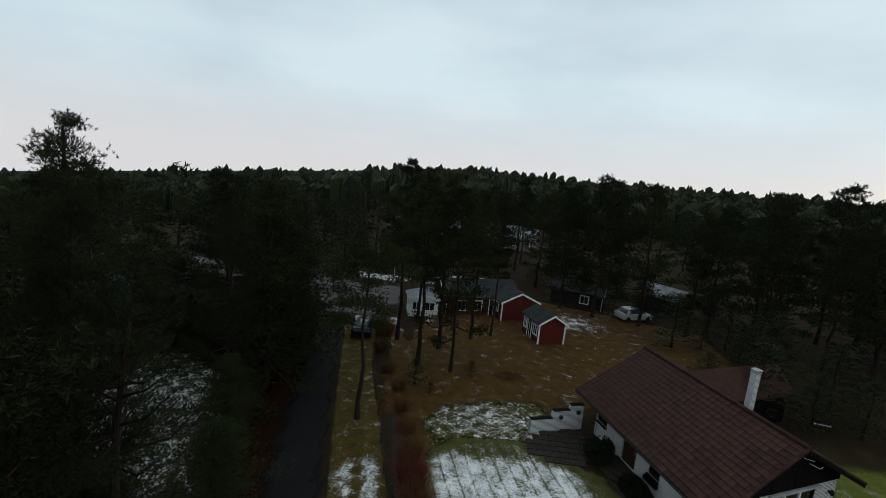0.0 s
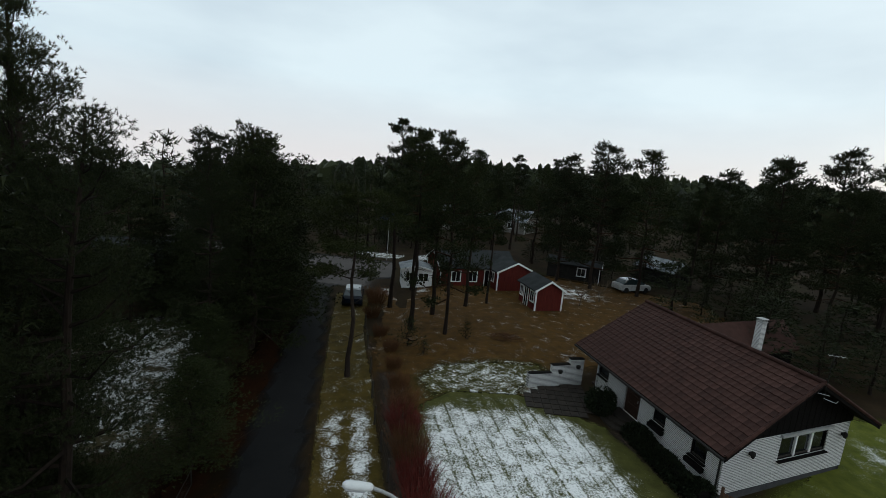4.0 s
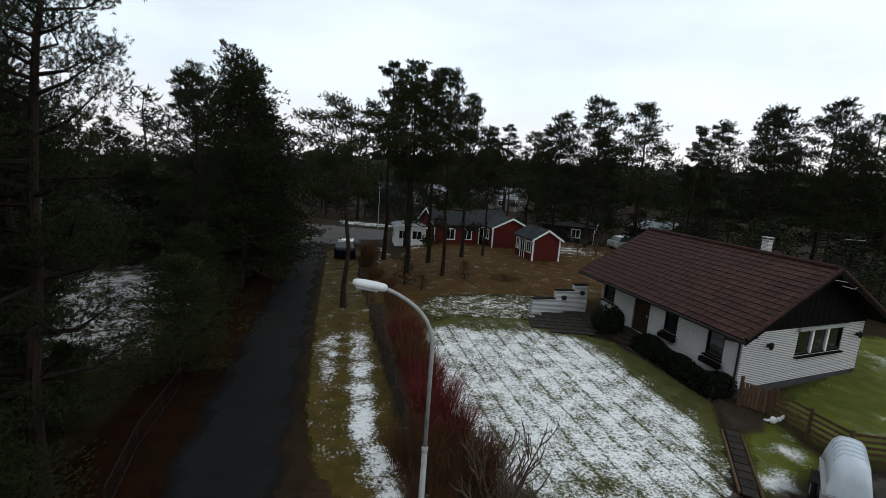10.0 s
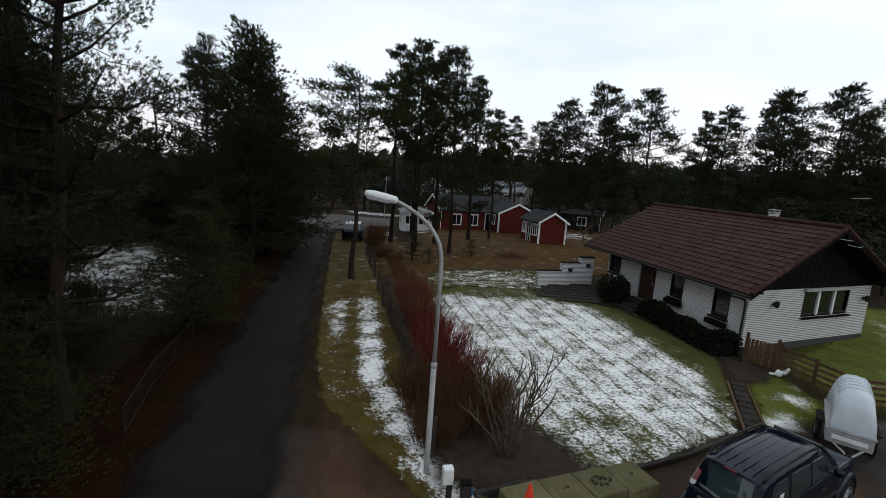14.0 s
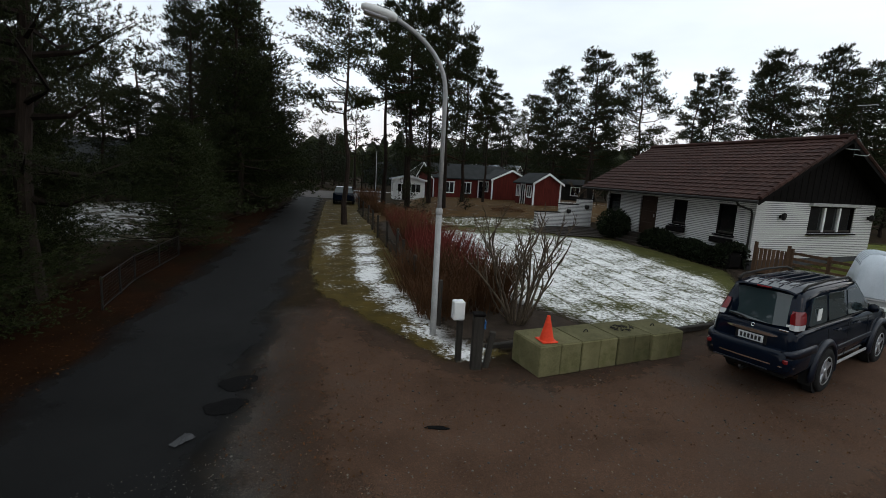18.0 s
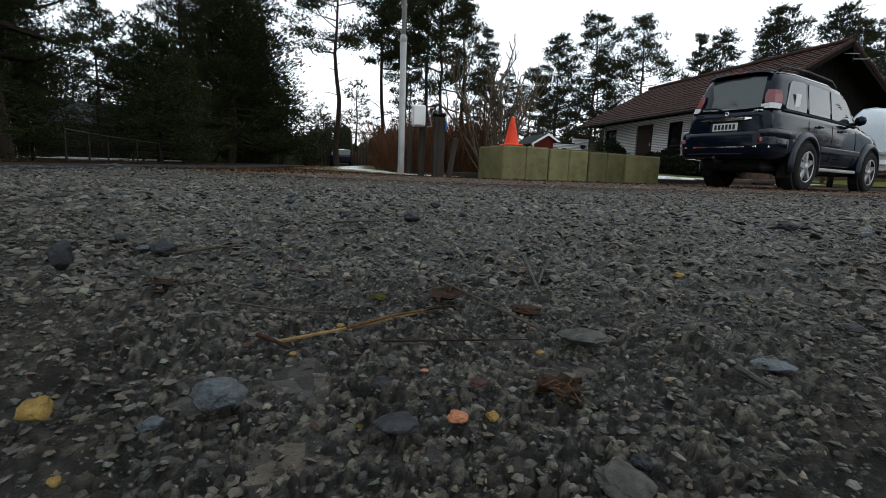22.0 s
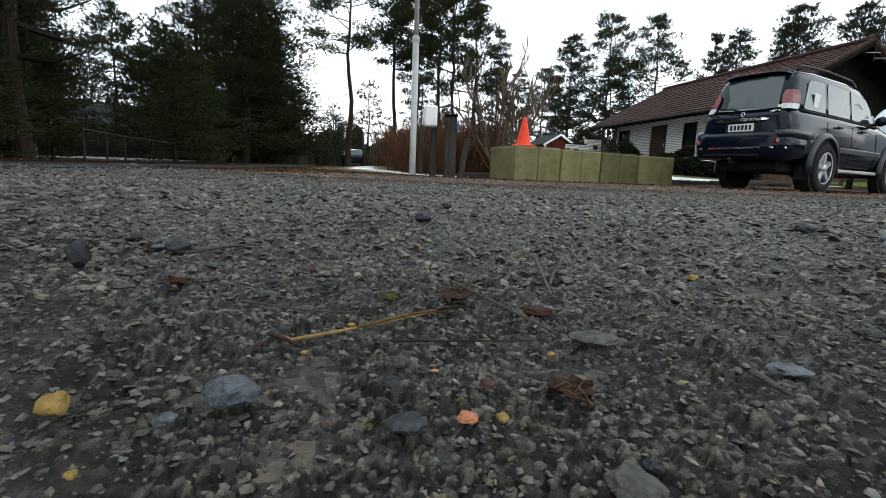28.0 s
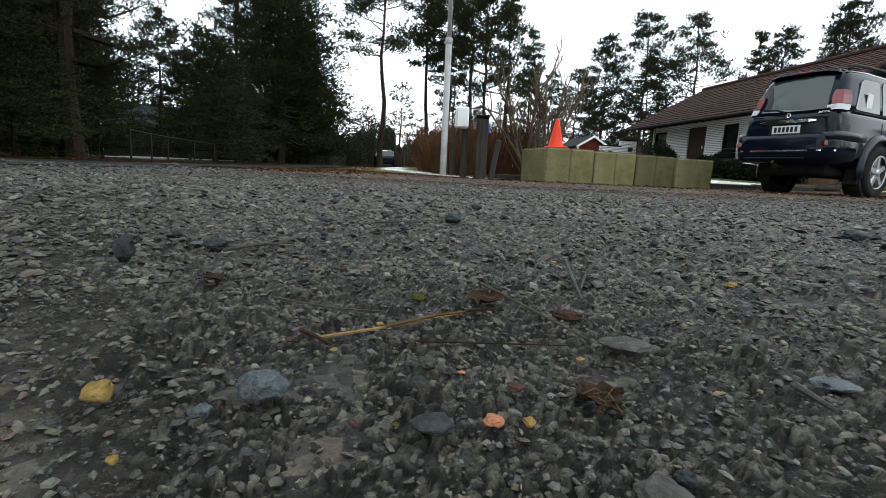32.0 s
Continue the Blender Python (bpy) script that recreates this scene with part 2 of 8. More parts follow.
def aggregate(m, scale=150.0, strength=0.55, depth=0.85):
    """Sets small stones into a surface: cells of their own tone, each raised."""
    nt, ln = nodes_of(m)
    b = nt["Principled BSDF"]
    base = b.inputs["Base Color"].links[0].from_socket
    co = nt.new("ShaderNodeTexCoord")
    vo = nt.new("ShaderNodeTexVoronoi")
    vo.inputs["Scale"].default_value = scale
    vo.inputs["Randomness"].default_value = 1.0
    ln.new(co.outputs["Object"], vo.inputs["Vector"])
    vo2 = nt.new("ShaderNodeTexVoronoi")
    vo2.inputs["Scale"].default_value = scale * 0.28
    ln.new(co.outputs["Object"], vo2.inputs["Vector"])
    sep = nt.new("ShaderNodeSeparateColor")
    ln.new(vo.outputs["Color"], sep.inputs["Color"])
    rp = nt.new("ShaderNodeValToRGB")
    e = rp.color_ramp.elements
    e[0].position, e[0].color = 0.0, (0.30, 0.30, 0.32, 1)
    e[1].position, e[1].color = 1.0, (2.4, 2.2, 1.9, 1)
    for pos, col in ((0.4, (0.75, 0.75, 0.76)), (0.75, (1.25, 1.25, 1.25)), (0.93, (1.7, 1.55, 1.35))):
        k = e.new(pos)
        k.color = (*col, 1)
    ln.new(sep.outputs["Red"], rp.inputs["Fac"])
    mx = nt.new("ShaderNodeMixRGB")
    mx.blend_type = "MULTIPLY"
    mx.inputs["Fac"].default_value = depth
    ln.new(base, mx.inputs["Color1"])
    ln.new(rp.outputs["Color"], mx.inputs["Color2"])
    ln.new(mx.outputs["Color"], b.inputs["Base Color"])
    add = nt.new("ShaderNodeMath")
    add.operation = "MULTIPLY_ADD"
    add.inputs[1].default_value = 2.0
    ln.new(vo2.outputs["Distance"], add.inputs[0])
    ln.new(vo.outputs["Distance"], add.inputs[2])
    bp = node(nt, "ShaderNodeBump", Strength=strength, Distance=0.004)
    bp.invert = True
    ln.new(add.outputs[0], bp.inputs["Height"])
    old = b.inputs["Normal"].links[0].from_socket
    ln.new(old, bp.inputs["Normal"])
    ln.new(bp.outputs["Normal"], b.inputs["Normal"])
    return m


M_FLOOR = surface("forest_floor", (0.012, 0.0085, 0.0052), (0.036, 0.023, 0.0115), scale=0.5, rough=0.95, bump=0.6, fine=30, spots=(0.018, 0.023, 0.007), spot_scale=0.25, spot_at=0.55, soften=0.2, spec=0.05)
# road colour lowered to near black to hold tree shade and lens falloff
M_ASPHALT = ragged(surface("road_asphalt_with_shade", (0.0066, 0.0064, 0.0063), (0.0142, 0.0140, 0.0138), scale=0.8, rough=0.7, bump=0.35, fine=90, spots=(0.0042, 0.0042, 0.0043), spot_scale=0.4, spot_at=0.54, soften=0.15, spec=0.07), 0.62, 1.28)
M_APRON = ragged(aggregate(surface("worn_asphalt_and_gravel", (0.0215, 0.0195, 0.0175), (0.068, 0.060, 0.052), scale=1.1, rough=0.85, bump=0.6, fine=120, spots=(0.048, 0.032, 0.021), spot_scale=0.22, spot_at=0.5, soften=0.18, spec=0.2), 110.0, 0.7), 0.6, 1.3)
M_LITTER = ragged(surface("needle_litter", (0.0080, 0.0031, 0.0013), (0.026, 0.0100, 0.0038), scale=1.2, rough=0.95, bump=0.7, fine=45, spots=(0.011, 0.007, 0.003), spot_scale=0.5, spot_at=0.5, soften=0.15, spec=0.03), 0.6, 1.3)
M_GRAVEL = ragged(aggregate(surface("sandy_gravel", (0.040, 0.0210, 0.0120), (0.108, 0.060, 0.038), scale=0.7, rough=0.92, bump=0.5, fine=80, spots=(0.040, 0.032, 0.026), spot_scale=0.35, spot_at=0.5, soften=0.25), 150.0, 0.45, 0.5), 0.6, 1.3)
M_VERGE = ragged(snowy("mossy_verge", (0.0275, 0.0205, 0.0034), (0.094, 0.062, 0.0108), at=0.66, scale=1.3, fine=9, width=0.25, grain=2.4))
M_LAWN = ragged(snowy("lawn_under_thin_snow", (0.026, 0.029, 0.006), (0.084, 0.080, 0.021), at=0.30, scale=1.5, fine=11, width=0.28, coarse=0.8, grain=2.6, stripe=(radians(-74.6), 0.72, 0.15)))
M_MEADOW = ragged(snowy("winter_meadow", (0.028, 0.0150, 0.0028), (0.094, 0.045, 0.0080), at=0.66, scale=1.1, fine=13, width=0.26), 0.6, 1.3)
M_FIELD = ragged(snowy("snowy_clearing", (0.020, 0.018, 0.008), (0.055, 0.043, 0.018), snow=(0.58, 0.58, 0.57), at=0.55, scale=1.3, fine=5, width=0.22), 0.6, 1.3)
M_GREEN = ragged(snowy("green_grass", (0.040, 0.050, 0.0055), (0.112, 0.120, 0.0165), at=0.66, scale=1.0, fine=15, width=0.3), 0.6, 1.3)
M_SOIL = ragged(surface("dark_bed_soil", (0.018, 0.013, 0.010), (0.055, 0.038, 0.026), scale=3, rough=0.95, bump=0.8, fine=60), 0.6, 1.3)
M_PAVING = surface("brown_grey_paving", (0.017, 0.0138, 0.0112), (0.040, 0.032, 0.026), scale=3, rough=0.85, bump=0.3, vary=0.2)
M_NEEDLE = foliage("pine_needles", (0.0095, 0.0134, 0.0050), (0.0315, 0.0378, 0.0119))
M_NEEDLE_LIGHT = foliage("fresh_green_needles", (0.0129, 0.0188, 0.0062), (0.0408, 0.0510, 0.0163))
M_NEEDLE_DARK = foliage("dense_dark_needles", (0.0079, 0.0110, 0.0046), (0.0251, 0.0301, 0.0110))
M_NEEDLE_YELLOW = foliage("yellowish_needles", (0.010, 0.0138, 0.0038), (0.038, 0.045, 0.011))
M_LEAF = foliage("evergreen_leaves", (0.006, 0.0096, 0.0048), (0.0204, 0.0264, 0.012))
M_BARK = surface("pine_bark", (0.0085, 0.0062, 0.0050), (0.034, 0.0235, 0.0175), scale=3, rough=0.95, bump=0.9, fine=18, stretch=(1, 1, 0.25), vary=0.25)
M_BARK_RED = surface("orange_upper_bark", (0.018, 0.0095, 0.0055), (0.058, 0.029, 0.015), scale=2, rough=0.9, bump=0.6, fine=18, stretch=(1, 1, 0.3), vary=0.2)
M_BIRCH = surface("birch_bark", (0.12, 0.115, 0.105), (0.36, 0.345, 0.32), scale=4, rough=0.8, bump=0.3, fine=20, spots=(0.04, 0.035, 0.03), spot_scale=6, spot_at=0.55, stretch=(1, 1, 1.5))
M_TWIG = surface("brown_bare_twigs", (0.040, 0.029, 0.019), (0.130, 0.098, 0.068), scale=5, rough=0.9, bump=0.3)
M_DOGWOOD = surface("dark_red_twigs", (0.060, 0.012, 0.010), (0.200, 0.040, 0.030), scale=3, rough=0.7, bump=0.0, vary=0.25)
M_RUSSET = surface("russet_twigs", (0.046, 0.020, 0.0095), (0.140, 0.066, 0.029), scale=3, rough=0.8, bump=0.0, vary=0.25)
M_BRICK = courses("white_painted_brick", (0.075, 0.072, 0.07), (0.66, 0.65, 0.63), length=24.0)
M_TILE = surface("brown_concrete_roof_tile", (0.022, 0.0096, 0.0072), (0.057, 0.0264, 0.0202), scale=2.5, rough=0.8, bump=0.3, fine=50, vary=0.26, spec=0.12)
# dark boards; inside hedge and bush the black stands for inner shade
M_DARKWOOD_AND_SHADE = surface("black_boards_and_bush_shade", (0.003, 0.0025, 0.0025), (0.009, 0.0075, 0.0065), scale=3, rough=0.85, bump=0.3, stretch=(6, 6, 0.6), spec=0.06)
M_PLINTH = surface("grey_plinth_render", (0.034, 0.034, 0.035), (0.072, 0.072, 0.074), scale=2, rough=0.9, bump=0.3)
M_GLASS = pane_material("dark_window_pane", (0.008, 0.009, 0.010), coat=0.0, spec=0.45)
M_WHITE = surface("white_paint", (0.60, 0.60, 0.58), (0.76, 0.76, 0.74), scale=2, rough=0.55, bump=0.08)
M_RED = surface("falu_red_boards", (0.058, 0.0105, 0.008), (0.118, 0.021, 0.015), scale=2, rough=0.85, bump=0.3, stretch=(8, 8, 0.5))
M_FELT = surface("dark_roofing_felt", (0.014, 0.0155, 0.0155), (0.036, 0.038, 0.038), scale=1.5, rough=0.85, bump=0.3)
M_WOOD = surface("weathered_brown_wood", (0.050, 0.028, 0.017), (0.130, 0.075, 0.045), scale=2, rough=0.85, bump=0.4, stretch=(5, 5, 0.6), vary=0.2)
M_GREYWOOD = surface("old_grey_wood", (0.016, 0.014, 0.012), (0.058, 0.051, 0.043), scale=3, rough=0.9, bump=0.5, stretch=(5, 5, 0.5), vary=0.2)
M_DOOR = surface("dark_brown_door", (0.020, 0.012, 0.009), (0.045, 0.026, 0.018), scale=3, rough=0.5, bump=0.1, stretch=(6, 6, 0.5))
M_BLOCK = surface("mossy_concrete", (0.082, 0.076, 0.034), (0.200, 0.178, 0.092), scale=2.2, rough=0.92, bump=0.35, fine=60, spots=(0.062, 0.064, 0.020), spot_scale=1.8, spot_at=0.52, soften=0.2, vary=0.3)
M_GALV = surface("galvanised_steel", (0.25, 0.25, 0.245), (0.44, 0.435, 0.42), scale=3, rough=0.5, metal=0.15, bump=0.08, fine=30)
M_DARKSTEEL = surface("dark_steel", (0.012, 0.012, 0.012), (0.040, 0.036, 0.032), scale=6, rough=0.6, metal=0.5, bump=0.2)
M_CONE = surface("orange_red_plastic", (0.62, 0.045, 0.018), (0.82, 0.075, 0.030), scale=5, rough=0.5, bump=0.05)
M_CAR = pane_material("dark_blue_car_paint", (0.0026, 0.0056, 0.0120), rough=0.08, coat=0.0, spec=0.18)
# its paler colour stands for sheen on arches and bumper corners; trim elsewhere
M_TRIM_AND_SHEEN = pane_material("blue_grey_trim_and_sheen", (0.007, 0.010, 0.018), rough=0.3, coat=0.0, spec=0.3)
M_RUBBER = surface("black_rubber", (0.008, 0.008, 0.008), (0.022, 0.021, 0.020), scale=8, rough=0.85, bump=0.25, fine=60)
M_ALLOY = surface("silver_alloy", (0.36, 0.37, 0.38), (0.55, 0.56, 0.58), scale=5, rough=0.3, metal=0.7, bump=0.03)
M_CHROME = surface("chrome", (0.70, 0.70, 0.72), (0.85, 0.85, 0.86), scale=5, rough=0.15, metal=1.0, bump=0)
M_TAIL = pane_material("red_lamp_lens", (0.15, 0.006, 0.008), rough=0.12, coat=0.2, spec=0.5)
M_CLEARLENS = pane_material("clear_lamp_lens", (0.42, 0.42, 0.42), rough=0.15)
M_CARGLASS = pane_material("tinted_car_glass", (0.020, 0.032, 0.034), rough=0.03, coat=0.25, spec=0.5)
M_COVER = surface("white_moulded_trailer_cover", (0.42, 0.46, 0.49), (0.62, 0.66, 0.70), scale=1.5, rough=0.4, bump=0.06)
M_BLUE = surface("dull_blue_paint", (0.022, 0.032, 0.046), (0.045, 0.06, 0.08), scale=3, rough=0.7, bump=0.1)
M_BRIGHTBLUE = surface("blue_plastic", (0.02, 0.08, 0.20), (0.03, 0.12, 0.28), scale=5, rough=0.5, bump=0.05)
M_PLATE = surface("plate_white", (0.55, 0.56, 0.56), (0.66, 0.67, 0.67), scale=8, rough=0.5, bump=0)
M_INK = surface("black_print", (0.02, 0.02, 0.02), (0.03, 0.03, 0.03), scale=8, rough=0.6, bump=0)
M_PLASTER = surface("grey_render", (0.13, 0.12, 0.105), (0.22, 0.205, 0.185), scale=2, rough=0.9, bump=0.2)
M_SNOWROOF = surface("snow_dusted_roof", (0.05, 0.052, 0.055), (0.30, 0.32, 0.33), scale=0.9, rough=0.9, bump=0.1)
M_JUNCTION = ragged(surface("worn_pale_asphalt", (0.050, 0.043, 0.039), (0.095, 0.083, 0.076), scale=0.6, rough=0.85, bump=0.3, fine=60, spec=0.15), 0.6, 1.3)
M_PATCH = surface("black_tar_patch", (0.003, 0.003, 0.003), (0.008, 0.0075, 0.0075), scale=6, rough=0.85, bump=0.4, spec=0.05)

M_BARE_EARTH = surface("old_house_boards", (0.010, 0.009, 0.008), (0.030, 0.027, 0.024), scale=2, rough=0.9, bump=0.3)


def stones_in_tar(name):
    """Old asphalt seen close: the 'tone' attribute tells tar (0) from stones of many greys and browns."""
    m = bpy.data.materials.new(name)
    nt, ln = nodes_of(m)
    b = nt["Principled BSDF"]
    b.inputs["Roughness"].default_value = 0.62
    b.inputs["Specular IOR Level"].default_value = 0.26
    at = nt.new("ShaderNodeAttribute")
    at.attribute_name = "tone"
    rp = nt.new("ShaderNodeValToRGB")
    e = rp.color_ramp.elements
    e[0].position, e[0].color = 0.0, (0.0060, 0.0052, 0.0040, 1)
    e[1].position, e[1].color = 1.0, (0.200, 0.180, 0.145, 1)
    for pos, col in ((0.18, (0.0400, 0.0350, 0.0275)), (0.42, (0.0920, 0.0815, 0.0640)), (0.62, (0.1360, 0.1220, 0.0960)), (0.84, (0.1800, 0.1600, 0.1260))):
        k = e.new(pos)
        k.color = (*col, 1)
    ln.new(at.outputs["Fac"], rp.inputs["Fac"])
    co = nt.new("ShaderNodeTexCoord")
    n = node(nt, "ShaderNodeTexNoise", Scale=620.0, Detail=5.0, Roughness=0.75)
    ln.new(co.outputs["Object"], n.inputs["Vector"])
    mr = nt.new("ShaderNodeMapRange")
    mr.inputs["From Min"].default_value, mr.inputs["From Max"].default_value = 0.3, 0.7
    mr.inputs["To Min"].default_value, mr.inputs["To Max"].default_value = 0.22, 1.9
    ln.new(n.outputs["Fac"], mr.inputs["Value"])
    mx = nt.new("ShaderNodeMixRGB")
    mx.blend_type = "MULTIPLY"
    mx.inputs["Fac"].default_value = 1.0
    ln.new(rp.outputs["Color"], mx.inputs["Color1"])
    ln.new(mr.outputs["Result"], mx.inputs["Color2"])
    ln.new(mx.outputs["Color"], b.inputs["Base Color"])
    bp = node(nt, "ShaderNodeBump", Strength=1.0, Distance=0.003)
    ln.new(n.outputs["Fac"], bp.inputs["Height"])
    ln.new(bp.outputs["Normal"], b.inputs["Normal"])
    return m


M_NEARASPHALT = ragged(stones_in_tar("stones_in_old_tar"), 0.6, 1.3)
M_ROUGH = ragged(snowy("tufted_grass_and_snow", (0.022, 0.023, 0.004), (0.080, 0.066, 0.013), at=0.64, scale=1.6, fine=6.5, width=0.2, grain=3.0), 0.6, 1.3)


# ---- geometry helpers ----
class Geo:
    """Collects vertices and faces of one mesh."""

    def __init__(self):
        self.v, self.f = [], []

    def add(self, verts, faces):
        n = len(self.v)
        self.v.extend(Vector(p) for p in verts)
        self.f.extend(tuple(i + n for i in face) for face in faces)
        return self

    def box(self, c, s, bevel=0.0, m=None):
        """A box round c with the sides s; bevel rounds its edges with one chamfer."""
        hx, hy, hz = s[0] / 2, s[1] / 2, s[2] / 2
        b = min(bevel, hx * 0.9, hy * 0.9, hz * 0.9)
        if b <= 0:
            vs = [(x, y, z) for x in (-hx, hx) for y in (-hy, hy) for z in (-hz, hz)]
            fs = [(0, 1, 3, 2), (4, 6, 7, 5), (0, 4, 5, 1), (2, 3, 7, 6), (0, 2, 6, 4), (1, 5, 7, 3)]
        else:
            bm = bmesh.new()
            bmesh.ops.create_cube(bm, size=1.0)
            for v in bm.verts:
                v.co = (v.co.x * s[0], v.co.y * s[1], v.co.z * s[2])
            bmesh.ops.bevel(bm, geom=bm.edges[:], offset=b, segments=1, affect="EDGES")
            bm.verts.index_update()
            vs = [tuple(v.co) for v in bm.verts]
            fs = [tuple(v.index for v in f.verts) for f in bm.faces]
            bm.free()
        mm = Matrix.Translation(c) @ (m or Matrix.Identity(4))
        return self.add([mm @ Vector(p) for p in vs], fs)

    def tube(self, pts, radii, n=8, cap=True):
        """A tube through the points with a radius at each."""
        pts = [Vector(p) for p in pts]
        rings, vs, fs = [], [], []
        ref = Vector((0.3, 0.9, 0.1))
        for i, p in enumerate(pts):
            d = (pts[min(i + 1, len(pts) - 1)] - pts[max(i - 1, 0)]).normalized()
            a = d.cross(ref)
            if a.length < 0.05:
                a = d.cross(Vector((1, 0, 0)))
            a.normalize()
            c = d.cross(a)
            r = radii[i] if hasattr(radii, "__len__") else radii
            for k in range(n):
                t = 2 * math.pi * k / n
                vs.append(p + a * (math.cos(t) * r) + c * (math.sin(t) * r))
        for i in range(len(pts) - 1):
            for k in range(n):
                fs.append((i * n + k, i * n + (k + 1) % n, (i + 1) * n + (k + 1) % n, (i + 1) * n + k))
        if cap:
            fs.append(tuple(range(n - 1, -1, -1)))
            fs.append(tuple((len(pts) - 1) * n + k for k in range(n)))
        return self.add(vs, fs)

    def lathe(self, prof, n=24, m=None):
        """Turns a profile of (radius, height) about z."""
        vs, fs = [], []
        for r, z in prof:
            for k in range(n):
                t = 2 * math.pi * k / n
                vs.append((r * math.cos(t), r * math.sin(t), z))
        for i in range(len(prof) - 1):
            for k in range(n):
                fs.append((i * n + k, i * n + (k + 1) % n, (i + 1) * n + (k + 1) % n, (i + 1) * n + k))
        if m:
            vs = [m @ Vector(p) for p in vs]
        return self.add(vs, fs)

    def prism(self, outline, depth, m=None):
        """Extrudes an outline in xy by depth along z."""
        n = len(outline)
        vs = [(x, y, 0) for x, y in outline] + [(x, y, depth) for x, y in outline]
        fs = [tuple(range(n - 1, -1, -1)), tuple(range(n, 2 * n))] + [(i, (i + 1) % n, n + (i + 1) % n, n + i) for i in range(n)]
        if m:
            vs = [m @ Vector(p) for p in vs]
        return self.add(vs, fs)

    def stone(self, c, r, rng, flat=0.6):
        """A small angular stone."""
        m = Matrix.Translation(c) @ Euler((rng.uniform(-.4, .4), rng.uniform(-.4, .4), rng.uniform(0, 6.3))).to_matrix().to_4x4()
        sx, sy, sz = r * rng.uniform(.75, 1.35), r * rng.uniform(.6, 1.1), r * flat * rng.uniform(.7, 1.2)
        vs = [m @ Vector((x * sx * rng.uniform(.6, 1.3), y * sy * rng.uniform(.6, 1.3), z * sz * rng.uniform(.6, 1.3))) for x, y, z in ICO_V]
        return self.add(vs, ICO_F)

    def chip(self, c, r, rng, flat=0.45):
        """A broken piece of stone: five uneven corners round a sloping top and a foot in the ground."""
        tilt = Euler((rng.uniform(-.35, .35), rng.uniform(-.35, .35), rng.uniform(0, 6.3))).to_matrix()
        c, long = Vector(c), rng.uniform(1.0, 1.6)
        ring = [tilt @ Vector((r * long * rng.uniform(.7, 1.1) * math.cos(1.257 * k + rng.uniform(-.3, .3)), r * rng.uniform(.6, 1.0) * math.sin(1.257 * k + rng.uniform(-.3, .3)), r * flat * rng.uniform(-.3, .5))) for k in range(5)]
        crown = [p * rng.uniform(.45, .75) + Vector((0, 0, r * flat * rng.uniform(.45, .85))) for p in ring]
        n = len(self.v)
        self.v.extend(c + p for p in ring)
        self.v.extend(c + p for p in crown)
        self.v.append(c - Vector((0, 0, r * 0.6)))
        for k in range(5):
            j = (k + 1) % 5
            self.f.append((n + k, n + j, n + 5 + j, n + 5 + k))
            self.f.append((n + j, n + k, n + 10))
        self.f.append((n + 5, n + 6, n + 7, n + 8, n + 9))
        return self

    def moved(self, m):
        self.v = [m @ p for p in self.v]
        return self

    def mesh(self, name, smooth=False):
        me = bpy.data.meshes.new(name)
        me.from_pydata([tuple(p) for p in self.v], [], self.f)
        if smooth:
            me.polygons.foreach_set("use_smooth", [True] * len(me.polygons))
        me.update()
        return me


_b = bmesh.new()
bmesh.ops.create_icosphere(_b, subdivisions=1, radius=1.0)
_b.verts.index_update()
ICO_V = [tuple(v.co) for v in _b.verts]
ICO_F = [tuple(v.index for v in f.verts) for f in _b.faces]
_b.free()


def part(name, geo, material, parent=None, label="", smooth=False, where=None):
    """Links a mesh as one object, under a thing or a part where one is given."""
    ob = new(name, geo.mesh(name, smooth))
    ob.data.materials.append(material)
    if parent:
        ob.parent = parent
    if where is not None:
        ob.matrix_basis = where
    return tagged(ob, label)


def thing(name, label, category, where=None, group="", kind=""):
    """The Empty at the base of a thing."""
    ob = new(name)
    ob.empty_display_size = 0.2
    if where is not None:
        ob.matrix_basis = where
    return tagged(ob, label, category, group, kind)


def ease(x):
    x = min(max(x, 0.0), 1.0)
    return x * x * (3 - 2 * x)


def ground_z(x, y):
    """Height of the ground: level at the road's near end, rising gently towards the gardens."""
    return ease((y - 8) / 30) * (0.25 + 0.65 * ease((x + 6.5) / 6))


def inside(poly, x, y):
    hit = False
    j = len(poly) - 1
    for i in range(len(poly)):
        xi, yi = poly[i]
        xj, yj = poly[j]
        if (yi > y) != (yj > y) and x < (xj - xi) * (y - yi) / (yj - yi) + xi:
            hit = not hit
        j = i
    return hit


def edge_distance(poly, x, y):
    best = 1e9
    for i in range(len(poly)):
        ax, ay = poly[i - 1]
        bx, by = poly[i]
        dx, dy = bx - ax, by - ay
        t = max(0, min(1, ((x - ax) * dx + (y - ay) * dy) / (dx * dx + dy * dy + 1e-9)))
        best = min(best, math.hypot(ax + t * dx - x, ay + t * dy - y))
    return best


